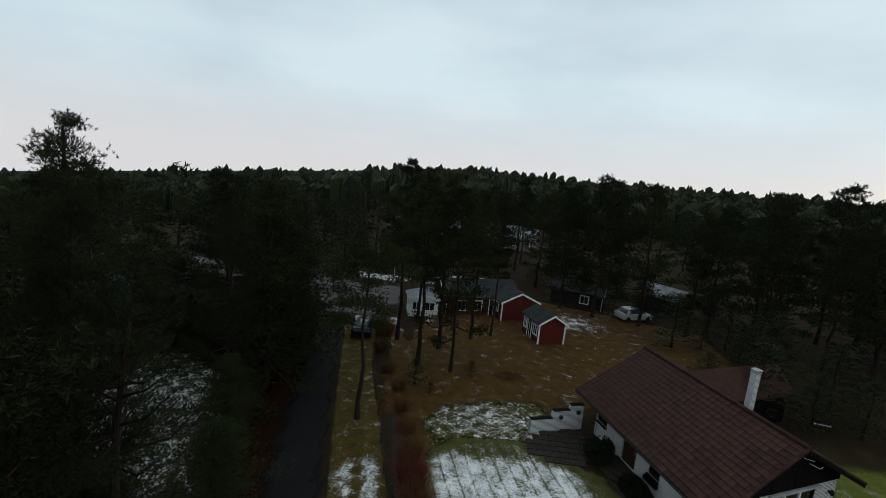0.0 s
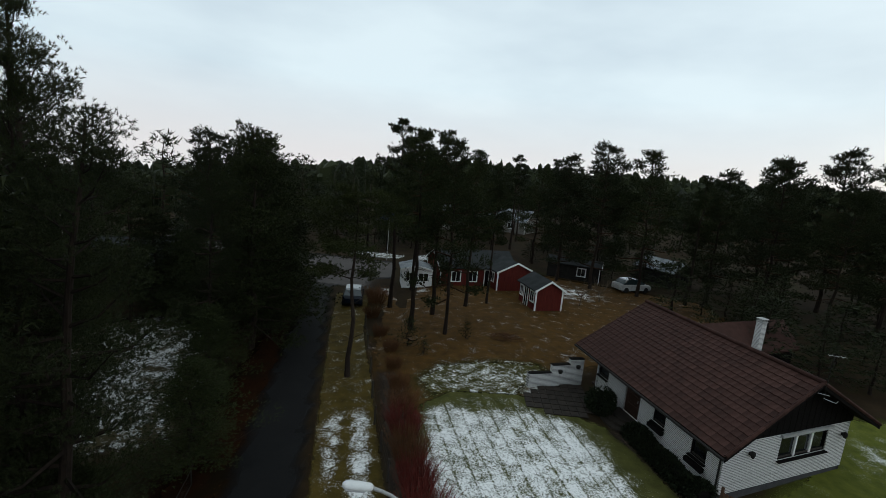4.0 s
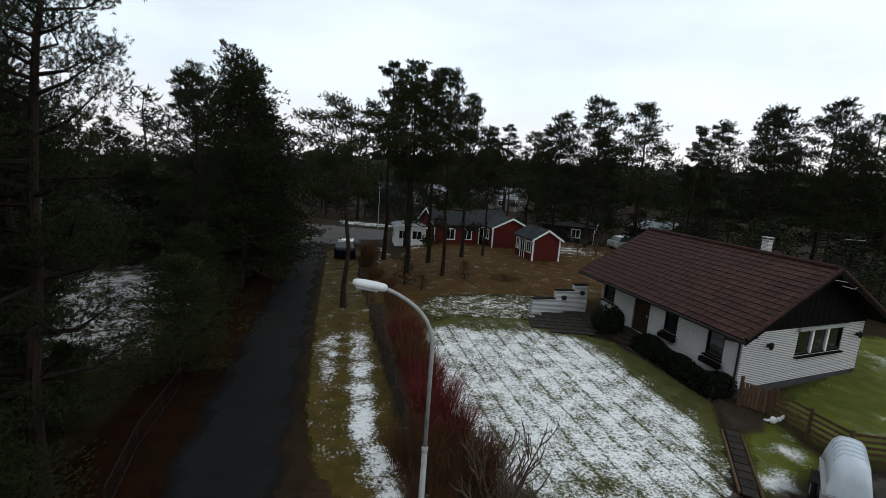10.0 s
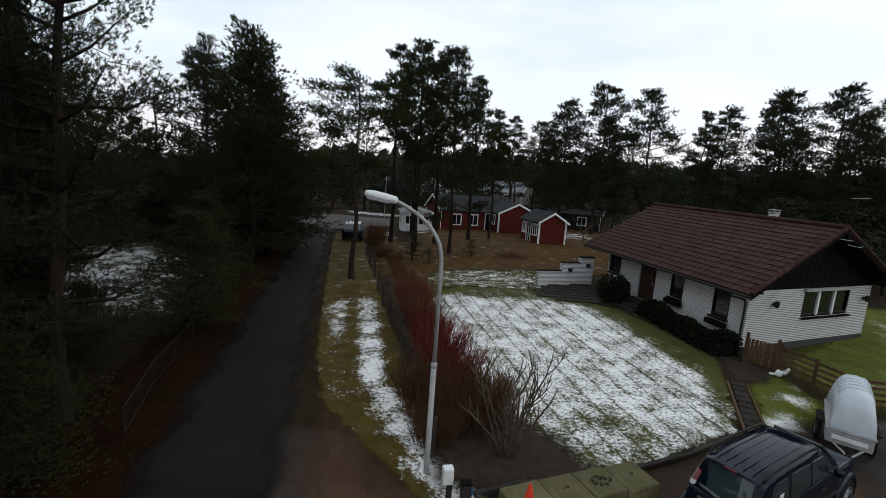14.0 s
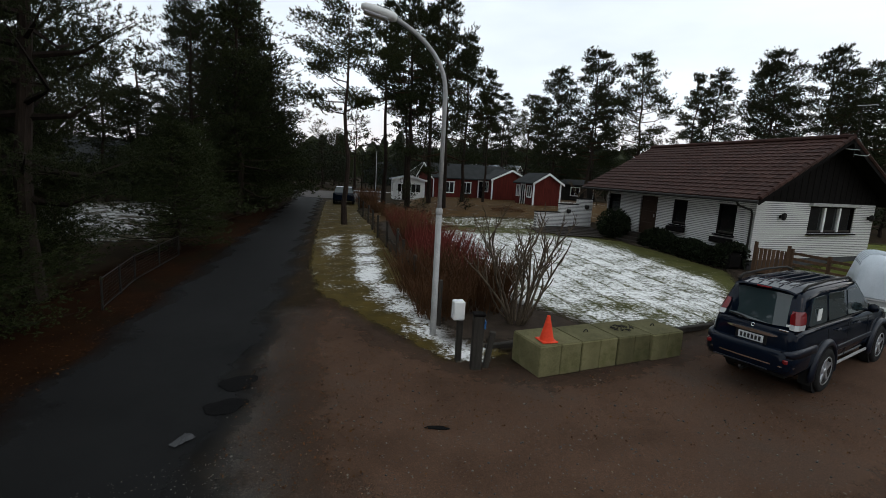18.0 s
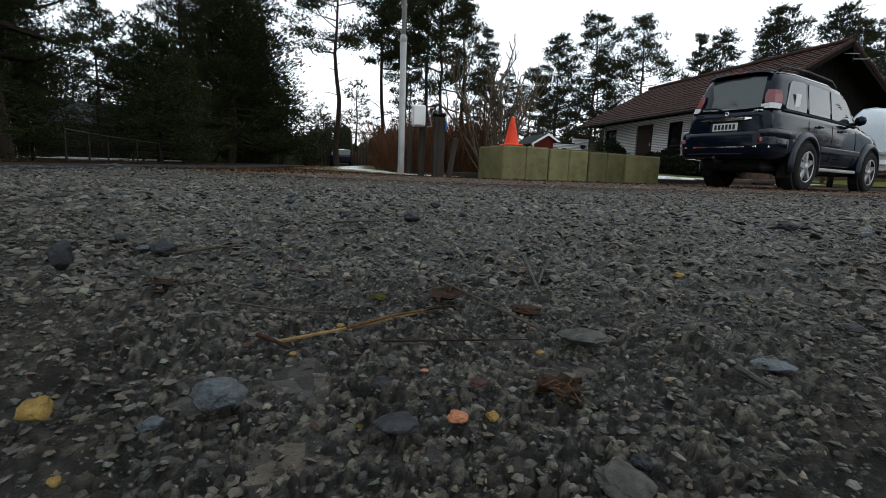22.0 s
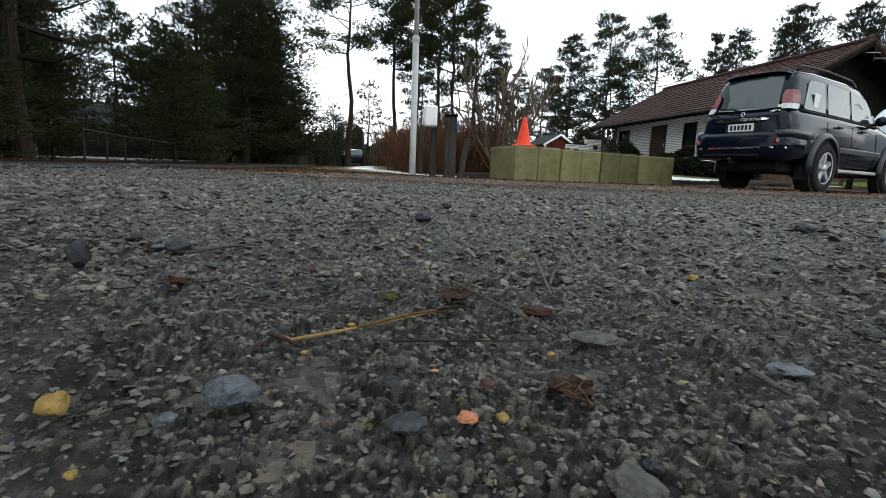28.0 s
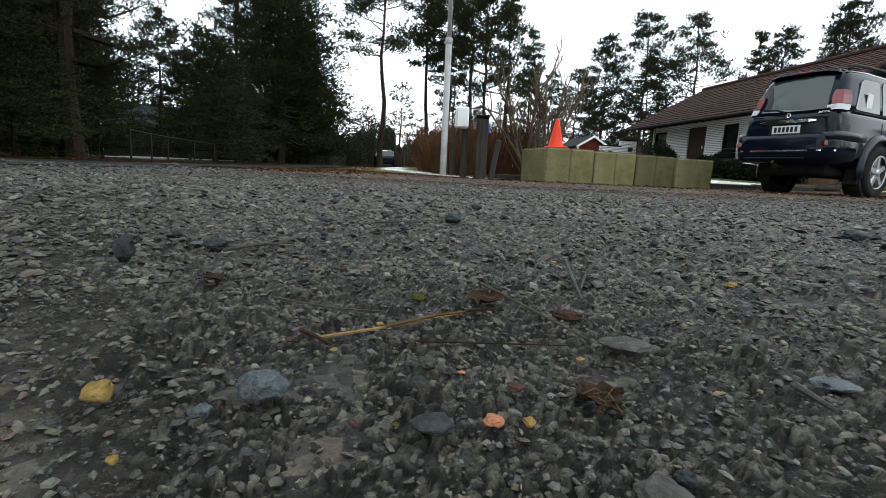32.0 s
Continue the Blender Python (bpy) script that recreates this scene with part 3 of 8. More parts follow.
def sheet(name, poly, material, lift, label, category, cell=0.5, soft=0.6, snow=None, kind="structure", relief=0.0):
    """A sheet of ground within an outline, that fades raggedly over its rim; snow(x, y) says how much snow lies."""
    xs, ys = [p[0] for p in poly], [p[1] for p in poly]
    x0, y0 = min(xs) - cell, min(ys) - cell
    nx, ny = int((max(xs) - x0) / cell) + 2, int((max(ys) - y0) / cell) + 2
    index, verts, fade, snows, faces = {}, [], [], [], []

    def corner(i, j):
        if (i, j) not in index:
            x, y = x0 + i * cell, y0 + j * cell
            d = edge_distance(poly, x, y) * (1 if inside(poly, x, y) else -1)
            index[i, j] = len(verts)
            verts.append((x, y, ground_z(x, y) + lift + relief * noise.noise((x * 0.8, y * 0.8, 3.1))))
            fade.append(max(0.0, min(1.0, 0.5 + d / soft)))
            snows.append(snow(x, y) if snow else 0.0)
        return index[i, j]

    for i in range(nx):
        for j in range(ny):
            x, y = x0 + (i + .5) * cell, y0 + (j + .5) * cell
            if inside(poly, x, y) or edge_distance(poly, x, y) < max(cell, soft * 0.5):
                faces.append((corner(i, j), corner(i + 1, j), corner(i + 1, j + 1), corner(i, j + 1)))
    me = bpy.data.meshes.new(name)
    me.from_pydata(verts, [], faces)
    me.polygons.foreach_set("use_smooth", [True] * len(faces))
    a = me.attributes.new("fade", "FLOAT", "POINT")
    a.data.foreach_set("value", fade)
    s = me.attributes.new("snow", "FLOAT", "POINT")
    s.data.foreach_set("value", snows)
    me.materials.append(material)
    me.update()
    return tagged(new(name, me), label, category, kind=kind)


def bumpy(x, y, a, b, r):
    """1 at the middle of a round patch, 0 past its rim."""
    return ease(1 - math.hypot(x - a, y - b) / r)


# ---- the ground ----
def far_height(x, y):
    """Low wooded hills far off to the east and north; the land falls away to the west."""
    r = math.hypot(x, y)
    east = ease((x / max(r, 1) + 0.28) / 0.3)
    hills = 16 * ease((r - 160) / 260) * (0.7 + 0.3 * math.sin(math.atan2(y, x) * 3 + 0.6)) * east
    return ground_z(x, y) + hills - 0.10 * max(0.0, -x - 12 - 0.1 * y) * ease((r - 45) / 50)


rings = [0.0] + [1.5 * 1.17 ** k for k in range(54)]
gv, gf = [], []
for i, r in enumerate(rings):
    for k in range(72):
        t = 2 * math.pi * k / 72
        x, y = r * math.cos(t), 8 + r * math.sin(t)
        gv.append((x, y, far_height(x, y) - 0.03))
for i in range(len(rings) - 1):
    for k in range(72):
        a, b = i * 72 + k, i * 72 + (k + 1) % 72
        gf.append((a, b, b + 72, a + 72) if i else (a, b + 72, a + 72))
ground_geo = Geo().add(gv, gf)
ground = part("ground", ground_geo, M_FLOOR, smooth=True)
tagged(ground, "brown forest floor with moss and pine needles", "ground", kind="structure")


def road_right(y):
    return -1.5 - 0.235 * y


def road_left(y):
    return -4.3 - 0.222 * y


# outline of the road, the widening at its far end and the strip behind the landing place
road_line = [(road_right(y), y) for y in (-12, 0, 8, 16, 24, 32, 40, 45)] + [(-9.5, 49), (-4, 52), (4, 58), (4, 62), (-9, 59), (-20, 60), (-40, 64), (-40, 57), (-19, 51), (-15.5, 47)] + [(road_left(y), y) for y in (43, 36, 28, 20, 12, 4, -12)]
sheet("road", road_line, M_ASPHALT, 0.004, "narrow asphalt road between trees, their shade in its dark colour", "road", cell=0.6, soft=0.35)
junction_line = [(-8.6, 45.5), (-9.0, 49.5), (-4, 52.5), (4, 58), (4, 61.5), (-9, 58.6), (-20, 59.5), (-40, 63.5), (-40, 57.5), (-19, 51.5), (-15, 47.6), (-14.2, 45.5)]
sheet("junction", junction_line, M_JUNCTION, 0.012, "pale worn asphalt where the road meets a cross street", "road", cell=0.7, soft=1.6)
sheet("snow_bank", [(-14, 61.5), (-6, 60.5), (3, 63.5), (3, 66), (-8, 64), (-15, 64.5)], M_FIELD, 0.03, "low bank of old snow behind the junction", "snow", cell=0.6, soft=1.4,
      snow=lambda x, y: 0.16)
litter_line = [(road_left(y) + 0.2, y) for y in (-10, 0, 10, 20, 30, 43)] + [(road_left(y) - w, y) for y, w in ((43, 1.6), (30, 1.9), (20, 2.3), (12, 2.6), (4, 2.6), (-10, 2.4))]
sheet("verge_of_needles", litter_line, M_LITTER, -0.006, "rust-brown needle litter along the road edge", "verge", cell=0.5, soft=0.9)
apron_line = [(-1.4, -10), (-3.0, 6), (-4.2, 11.5), (-2.5, 11.6), (-1.2, 9.6), (0.2, 8.7), (1.4, 8.7), (4.1, 10.4), (7.7, 12.6), (9.5, 13.2), (12.5, 14.4), (20, 15.5), (24, 8), (20, -10)]
sheet("driveway", apron_line, M_APRON, 0.0, "worn asphalt forecourt strewn with fine gravel", "driveway", cell=0.5, soft=0.9)
gravel_line = [(-2.3, 6.4), (-3.5, 11), (-3.0, 12.5), (-1.6, 10.1), (0.2, 8.8), (1.2, 8.6), (4.2, 10.2), (7.6, 12.4), (9.6, 13.0), (9.4, 9.4), (6.6, 6.9), (3.4, 5.2), (0.6, 4.4), (-1.2, 4.8)]
sheet("gravel_strip", gravel_line, M_GRAVEL, 0.005, "reddish-brown sandy gravel beside the concrete blocks", "gravel", cell=0.4, soft=1.7)

verge_line = [(-0.3, 9.0), (-0.9, 9.7), (-2.3, 11.3), (-3.7, 13.0), (road_right(16) + 0.5, 16), (road_right(24) + 0.4, 24), (road_right(34) + 0.4, 34), (road_right(43) + 0.5, 43), (-8.0, 43), (-6.6, 34), (-4.4, 26), (-3.0, 20.5), (-1.4, 15), (-0.2, 11.0), (0.8, 9.4)]


def verge_snow(x, y):
    mid = -2.5 - (y - 14.3) * 0.215 if y > 14.3 else -2.5 + (14.3 - y) * 0.52
    strip = ease(1.25 - abs(x - mid) / 0.55) * ease((23.4 - y) / 1.2)
    second = ease(1.5 - abs(x - (mid - 1.25)) / 0.33) * ease((23 - y) / 1) * ease((y - 17.2) / 0.8)
    return 0.44 * max(strip, second * 0.75) - 0.06


sheet("grass_verge", verge_line, M_VERGE, 0.012, "mossy olive grass verge with a strip of thin snow", "verge", cell=0.28, soft=0.7, snow=verge_snow)
sheet("brown_grass_meadow", [(-3.4, 21), (-0.6, 22), (4.5, 24.6), (7.0, 28.4), (14, 33), (24, 36), (26, 50), (2, 60), (-7, 46), (-6.2, 34), (-4.4, 26)], M_MEADOW, 0.008, "brown winter meadow with patches of old snow", "meadow", cell=0.6, soft=1.6,
      snow=lambda x, y: 0.27 * ease(1.35 - math.hypot((x - 2.6) / 4.2, (y - 26.4) / 2.6)) + 0.30 * bumpy(x, y, 12, 49, 5) + 0.1 * bumpy(x, y, 8, 31, 3) + 0.34 * bumpy(x, y, -5.5, 45.5, 4.5) + 0.3 * bumpy(x, y, 1.5, 52, 4) + 0.25 * bumpy(x, y, -6.6, 38.5, 2.2) - 0.05)
sheet("rough_grass", [(-1.0, 24.2), (0.4, 24.9), (3.6, 25.2), (4.4, 26.4), (6.4, 28.2), (5.6, 29.8), (2.6, 29.6), (-0.6, 28.4), (-2.0, 26.4)], M_ROUGH, 0.013, "tufted green grass with broken snow behind the lawn", "grass", cell=0.35, soft=1.4,
      snow=lambda x, y: 0.16 * ease(1.5 - math.hypot((x - 2.6) / 3.8, (y - 26.9) / 2.2)) - 0.07)
lawn_line = [(0.3, 10.3), (1.9, 10.7), (4.2, 11.15), (7.6, 13.15), (8.6, 15.0), (9.9, 18.0), (8.7, 21.6), (7.9, 23.2), (5.6, 24.6), (3.8, 25.6), (0.2, 25.2), (-1.4, 23.6), (-1.2, 19), (-0.6, 16), (0.3, 13)]


def lawn_snow(x, y):
    d = edge_distance(lawn_line, x, y)
    near_house = ease((x - (9.4 - (y - 17) * 0.28) + 1.7) / 1.3)
    return -0.42 * near_house - (0.30 if y > 14 else 0.12) * ease(1 - d / 0.9) - 0.45 * bumpy(x, y, 1.6, 11.4, 2.2) - 0.2 * bumpy(x, y, 4.2, 12.8, 1.6) - 0.3 * ease((y - 22.8) / 1.5)


sheet("lawn", lawn_line, M_LAWN, 0.02, "garden lawn striped with thin broken snow", "lawn", cell=0.3, soft=0.9, snow=lawn_snow)
sheet("garden_bed", [(-0.3, 9.9), (1.2, 10.0), (3.2, 10.6), (2.6, 11.9), (1.4, 13.0), (0.6, 15), (-0.6, 18), (-2.0, 22.5), (-3.2, 27), (-4.3, 27), (-3.0, 21), (-1.7, 16), (-0.9, 12)], M_SOIL, 0.026, "dark bare soil bed under the twig hedge", "garden bed", cell=0.3, soft=1.0)
sheet("side_lawn", [(12.4, 18.4), (12.2, 15.2), (16, 15.0), (30, 15), (34, 26), (22, 27), (16, 21)], M_GREEN, 0.01, "green grass beside the white house with traces of snow", "lawn", cell=0.5, soft=1.2,
      snow=lambda x, y: 0.42 * bumpy(x, y, 17, 16.2, 3.4) + 0.3 * bumpy(x, y, 22, 22, 4) - 0.1)
sheet("strip_by_path", [(8.2, 12.9), (11.4, 14.7), (11.4, 17.6), (10.0, 16.6)], M_GREEN, 0.014, "thin green grass with crusts of snow by the fence", "lawn", cell=0.3, soft=0.8,
      snow=lambda x, y: 0.5 * bumpy(x, y, 9.4, 13.6, 1.2) + 0.45 * bumpy(x, y, 10.7, 15.2, 0.9) - 0.05)
sheet("snowy_clearing", [(-11.6, 18.6), (-12.6, 23.0), (-15.5, 31.5), (-20, 34.5), (-24, 30), (-21.5, 21), (-16, 16.6)], M_FIELD, 0.01, "clearing among pines covered in thin snow", "clearing", cell=0.8, soft=2.0,
      snow=lambda x, y: 0.16 * ease(edge_distance([(-11.6, 18.6), (-12.6, 23.0), (-15.5, 31.5), (-20, 34.5), (-24, 30), (-21.5, 21), (-16, 16.6)], x, y) / 3) - 0.04)
sheet("house_path", [(9.9, 18.0), (8.8, 21.4), (8.0, 22.8), (8.6, 23.2), (9.3, 21.6), (10.5, 18.3), (11.4, 17.6), (10.6, 16.4), (9.2, 16.0)], M_SOIL, 0.030, "trodden brown earth path along the house", "path", cell=0.25, soft=0.7)


# ---- trees ----
def needle_mesh(name, twigs, blades, size, wide, rng):
    """Needles as thin blades that stand along each twig and lean towards its tip. twigs: rows of origin and direction, whose length is the twig's."""
    tw = np.repeat(np.array(twigs, dtype=np.float64), blades, axis=0)
    n = len(tw)
    o, d = tw[:, :3], tw[:, 3:]
    length = np.linalg.norm(d, axis=1, keepdims=True)
    way = d / length * 0.6 + rng.normal(0, 0.7, (n, 3))
    way /= np.linalg.norm(way, axis=1, keepdims=True)
    across = np.cross(way, rng.normal(0, 1, (n, 3)))
    across /= np.linalg.norm(across, axis=1, keepdims=True) + 1e-9
    foot = o + d * rng.random((n, 1)) ** 0.8
    long = size * rng.uniform(0.65, 1.25, (n, 1))
    half = across * long * wide * rng.uniform(0.8, 1.2, (n, 1))
    co = np.stack((foot - half, foot + half, foot + way * long), axis=1).reshape(-1)
    me = bpy.data.meshes.new(name)
    me.vertices.add(3 * n)
    me.vertices.foreach_set("co", co)
    me.loops.add(3 * n)
    me.loops.foreach_set("vertex_index", np.arange(3 * n, dtype=np.int32))
    me.polygons.add(n)
    me.polygons.foreach_set("loop_start", np.arange(0, 3 * n, 3, dtype=np.int32))
    me.update(calc_edges=True)
    me.validate()
    return me


def conifer(name, label, seed, height, bare, reach, limbs, pads, tufts, blades, size, shape, needles, lean=0.0, group="pines", fat=1.0, wide=0.11, gaps=0.3):
    """A conifer with a tapered trunk, limbs and needle-covered twigs gathered in loose pads. shape 'pine': an uneven, lobed crown high up;
    'flat': a wide, open umbrella; 'dense': full and ragged, widest low down. gaps: how much of the crown stays open."""
    rng = random.Random(seed)
    tree = thing(name, label, "tree", group=group)
    n = 9
    wob = [(rng.gauss(0, 0.1), rng.gauss(0, 0.1)) for _ in range(n + 1)]

    def axis(t):
        i = min(int(t * n), n - 1)
        f = t * n - i
        return Vector((lean * t * t * height + wob[i][0] * (1 - f) + wob[i + 1][0] * f, wob[i][1] * (1 - f) + wob[i + 1][1] * f, t * height))

    wob[0] = (0, 0)
    r0 = (0.0105 * height + 0.03) * fat
    trunk = Geo().tube([axis(i / n) - Vector((0, 0, 0.15 if i == 0 else 0)) for i in range(n + 1)], [r0 * (1.25 if i == 0 else 1) * (1 - 0.9 * i / n) + 0.012 for i in range(n + 1)], 8)
    part("trunk", trunk, M_BARK, tree)
    limb_geo, twigs = Geo(), []
    for k in range(limbs):
        s = ((k + rng.random()) / limbs) ** (0.8 if shape == "flat" else 0.92)
        t = bare + (0.985 - bare) * s
        az = k * 2.4 + rng.uniform(-0.6, 0.6)
        lobe = noise.noise((1.1 * math.cos(az) + seed * 3.7, 1.1 * math.sin(az), s * 4.2))
        if lobe < gaps - 0.62 and s < 0.9:
            continue
        if shape == "pine":
            env = min(1.0, 0.6 + 1.5 * s) * (1.02 - s) ** 0.66
            rise = -0.12 + 0.62 * s + rng.uniform(-0.12, 0.3)
        elif shape == "flat":
            env = min(1.0, 0.5 + 1.1 * s) * (1.06 - s) ** 0.42
            rise = 0.0 + 0.5 * s + rng.uniform(-0.2, 0.3)
        else:
            env = (1.03 - s) ** 0.72
            rise = -0.14 + 0.85 * s + rng.uniform(-0.12, 0.2)
        length = reach * env * (0.92 + 0.75 * lobe) * rng.uniform(0.72, 1.22) + 0.18
        p = axis(t)
        d = Vector((math.cos(az), math.sin(az), rise)).normalized()
        across = Vector((-math.sin(az), math.cos(az), 0))
        mid = p + d * length * 0.5 + across * rng.gauss(0, 0.06) * length + Vector((0, 0, -0.06 * length))
        tip = p + d * length + Vector((rng.gauss(0, .1), rng.gauss(0, .1), 0.10 * length))
        thick = r0 * (1 - 0.85 * t)
        limb_geo.tube([p, mid, tip], [thick * 0.40 + 0.012, thick * 0.24 + 0.008, 0.006], 4, cap=False)
        for j in range(pads):
            f = 1.0 if j == 0 else rng.uniform(0.25 if shape == "dense" else 0.48, 0.98)
            q = p.lerp(mid, f * 2) if f < 0.5 else mid.lerp(tip, (f - 0.5) * 2)
            c = q + across * rng.uniform(-0.30, 0.30) * length * (0.4 + 0.6 * f) + Vector((0, 0, rng.uniform(-0.02, 0.22)))
            limb_geo.tube([q, c], [0.012, 0.005], 3, cap=False)
            broad = (0.24 + 0.11 * length) * rng.uniform(0.7, 1.25)
            out = d * 0.9 + (c - q) * 0.8
            for _ in range(int(tufts * min(1.0, 0.25 + 0.95 * length / reach))):
                e = Vector((rng.gauss(0, 1), rng.gauss(0, 1), rng.gauss(0, 0.33)))
                e *= broad * min(1.0, 1.5 / e.length) * 0.8
                w = (out + e / broad * 0.55 + Vector((rng.gauss(0, .3), rng.gauss(0, .3), rng.gauss(0.42, .28)))).normalized() * rng.uniform(0.6, 1.3) * size
                twigs.append((*(c + e), *w))
    for _ in range(tufts):
        u = rng.uniform(0.86, 1.0)
        w = Vector((rng.gauss(0, .55), rng.gauss(0, .55), 1)).normalized() * size * rng.uniform(1.2, 2.2)
        twigs.append((*(axis(u) + Vector((rng.gauss(0, .1), rng.gauss(0, .1), 0))), *w))
    if shape != "dense":
        dead = Geo()
        for _ in range(9):
            t = rng.uniform(0.2, bare + 0.05)
            az = rng.uniform(0, 6.3)
            p = axis(t)
            e = p + Vector((math.cos(az), math.sin(az), rng.uniform(-0.1, 0.5))) * rng.uniform(0.4, 1.4)
            dead.tube([p, p.lerp(e, .5) + Vector((0, 0, 0.06)), e], [0.025, 0.015, 0.005], 4, cap=False)
        tagged(part("dead_wood", dead, M_BARK, tree), kind="stuff")
    tagged(part("branchwork", limb_geo, M_BARK_RED if shape == "pine" and fat == 1.0 else M_BARK, tree), kind="stuff")
    crown = new("crown", needle_mesh("crown", twigs, blades, size, wide, np.random.RandomState(seed)))
    crown.data.materials.append(needles)
    crown.parent = tree
    return tree


PINE_A = conifer("pine", "tall Scots pine with a bare trunk and open crown", 1, 14.0, 0.44, 2.8, 34, 5, 28, 11, 0.16, "pine", M_NEEDLE, gaps=0.32, wide=0.14)
PINE_B = conifer("pine", "slender Scots pine with a high ragged crown", 2, 15.0, 0.50, 2.2, 30, 5, 28, 11, 0.16, "pine", M_NEEDLE, gaps=0.32, wide=0.14)
PINE_C = conifer("pine", "broad Scots pine with dense dark needle pads", 3, 14.0, 0.14, 4.5, 54, 6, 26, 11, 0.175, "pine", M_NEEDLE_DARK, gaps=0.31, wide=0.125)
PINE_E = conifer("pine", "broad Scots pine with a lobed crown of dark needles", 21, 14.0, 0.18, 4.4, 50, 6, 26, 11, 0.175, "pine", M_NEEDLE, lean=0.04, gaps=0.35, wide=0.125)
PINE_D = conifer("pine", "yellowish pine with a wide flat open crown", 4, 12.0, 0.50, 3.1, 26, 6, 54, 13, 0.10, "flat", M_NEEDLE_YELLOW, lean=0.0, gaps=0.32, wide=0.14)
NEAR_A = conifer("pine", "tall roadside pine with low hanging dark branches", 15, 14.0, 0.08, 3.8, 66, 7, 40, 15, 0.095, "pine", M_NEEDLE, lean=0.03, fat=1.5, gaps=0.24, wide=0.09)
NEAR_B = conifer("pine", "ragged roadside pine with a leaning trunk", 16, 14.0, 0.17, 4.2, 64, 7, 40, 15, 0.095, "pine", M_NEEDLE_DARK, lean=0.08, fat=1.4, gaps=0.26, wide=0.09)
SPRUCE_A = conifer("spruce", "dense dark conifer with branches almost to the ground", 5, 13.0, 0.05, 4.3, 88, 6, 20, 11, 0.15, "dense", M_NEEDLE, group="dense conifers", gaps=0.22, wide=0.14)
SPRUCE_B = conifer("spruce", "bushy green conifer at the roadside", 6, 9.0, 0.03, 3.4, 76, 6, 18, 10, 0.125, "dense", M_NEEDLE_LIGHT, group="dense conifers", gaps=0.12, wide=0.16)
YOUNG = conifer("young_spruce", "small young conifer in brown grass", 7, 2.0, 0.05, 0.8, 30, 2, 5, 7, 0.13, "dense", M_NEEDLE, group="young conifers", gaps=0.1)
FAR_A = conifer("far_pine", "distant dark pine in the woods", 8, 14.0, 0.32, 2.9, 34, 3, 5, 5, 0.50, "pine", M_NEEDLE_DARK, group="far pines", wide=0.14)
FAR_B = conifer("far_pine", "distant dark pine in the woods", 9, 14.0, 0.10, 2.9, 44, 3, 5, 5, 0.50, "dense", M_NEEDLE_DARK, group="far pines", wide=0.14, gaps=0.15)
HEIGHTS = {PINE_A: 14, PINE_B: 15, PINE_C: 14, PINE_E: 14, PINE_D: 12, NEAR_A: 14, NEAR_B: 14, SPRUCE_A: 13, SPRUCE_B: 9, YOUNG: 2, FAR_A: 14, FAR_B: 14}
PLANTED = set()


def plant(kind, x, y, top, turn=0.0, wide=1.0, label=""):
    """Sets a tree of that kind so that its top reaches the height top above the datum."""
    z = far_height(x, y)
    k = (top - z) / HEIGHTS[kind]
    m = pose(x, y, z, 0, 0, turn) @ Matrix.Diagonal((k * wide, k * wide, k, 1))
    if kind in PLANTED:
        ob = copy_thing(kind, m)
        ob.matrix_basis = m
    else:
        PLANTED.add(kind)
        ob = kind
        ob.matrix_basis = m
    return tagged(ob, label)


rng = random.Random(11)
# the pines that stand out in the gardens
plant(PINE_D, -5.9, 26.4, 10.6, 10, 1.12, "pine with a wide crown on the mossy verge")
for kind, x, y, top, turn, wide in (
        (PINE_B, -5.6, 39.9, 15.9, 40, .9), (PINE_A, -3.2, 34.2, 14.8, 100, .95), (PINE_E, -0.6, 33.2, 14.2, 200, .72), (PINE_B, -1.8, 37.5, 15.1, 300, .9),
        (PINE_A, 0.9, 40.5, 14.0, 30, .9), (PINE_B, 2.8, 42.0, 11.8, 75, .8), (PINE_A, -4.4, 45.5, 15.4, 140, .8), (PINE_C, 14.7, 51.9, 16.3, 20, .95),
        (PINE_E, 19.3, 50.5, 15.9, 160, .9), (PINE_C, 11.5, 54.5, 15.0, 260, .9), (PINE_B, 23.6, 48.7, 13.9, 80, .9), (PINE_C, 30.0, 47.0, 16.0, 310, .9),
        (PINE_E, 34.5, 54, 16.4, 190, .9), (PINE_C, 26.6, 50.5, 14.6, 120, .9), (PINE_C, 38.8, 51.4, 17.8, 230, .9), (PINE_E, 43.5, 52, 16.8, 20, 1.0),
        (PINE_B, 8.0, 74.3, 15.4, 10, 1.0), (PINE_B, 14.2, 76.9, 15.3, 130, 1.0), (PINE_E, 10.0, 64, 13.6, 50, .9), (PINE_C, 4.5, 66, 13.4, 340, .9),
        (PINE_A, 17.5, 60, 14.4, 70, .9), (PINE_E, 33.0, 42.5, 13.5, 15, .9), (PINE_C, 41.5, 45.5, 15.5, 90, 1.0), (PINE_A, 47, 44, 16.5, 140, 1.0)):
    plant(kind, x, y, top, turn, wide)
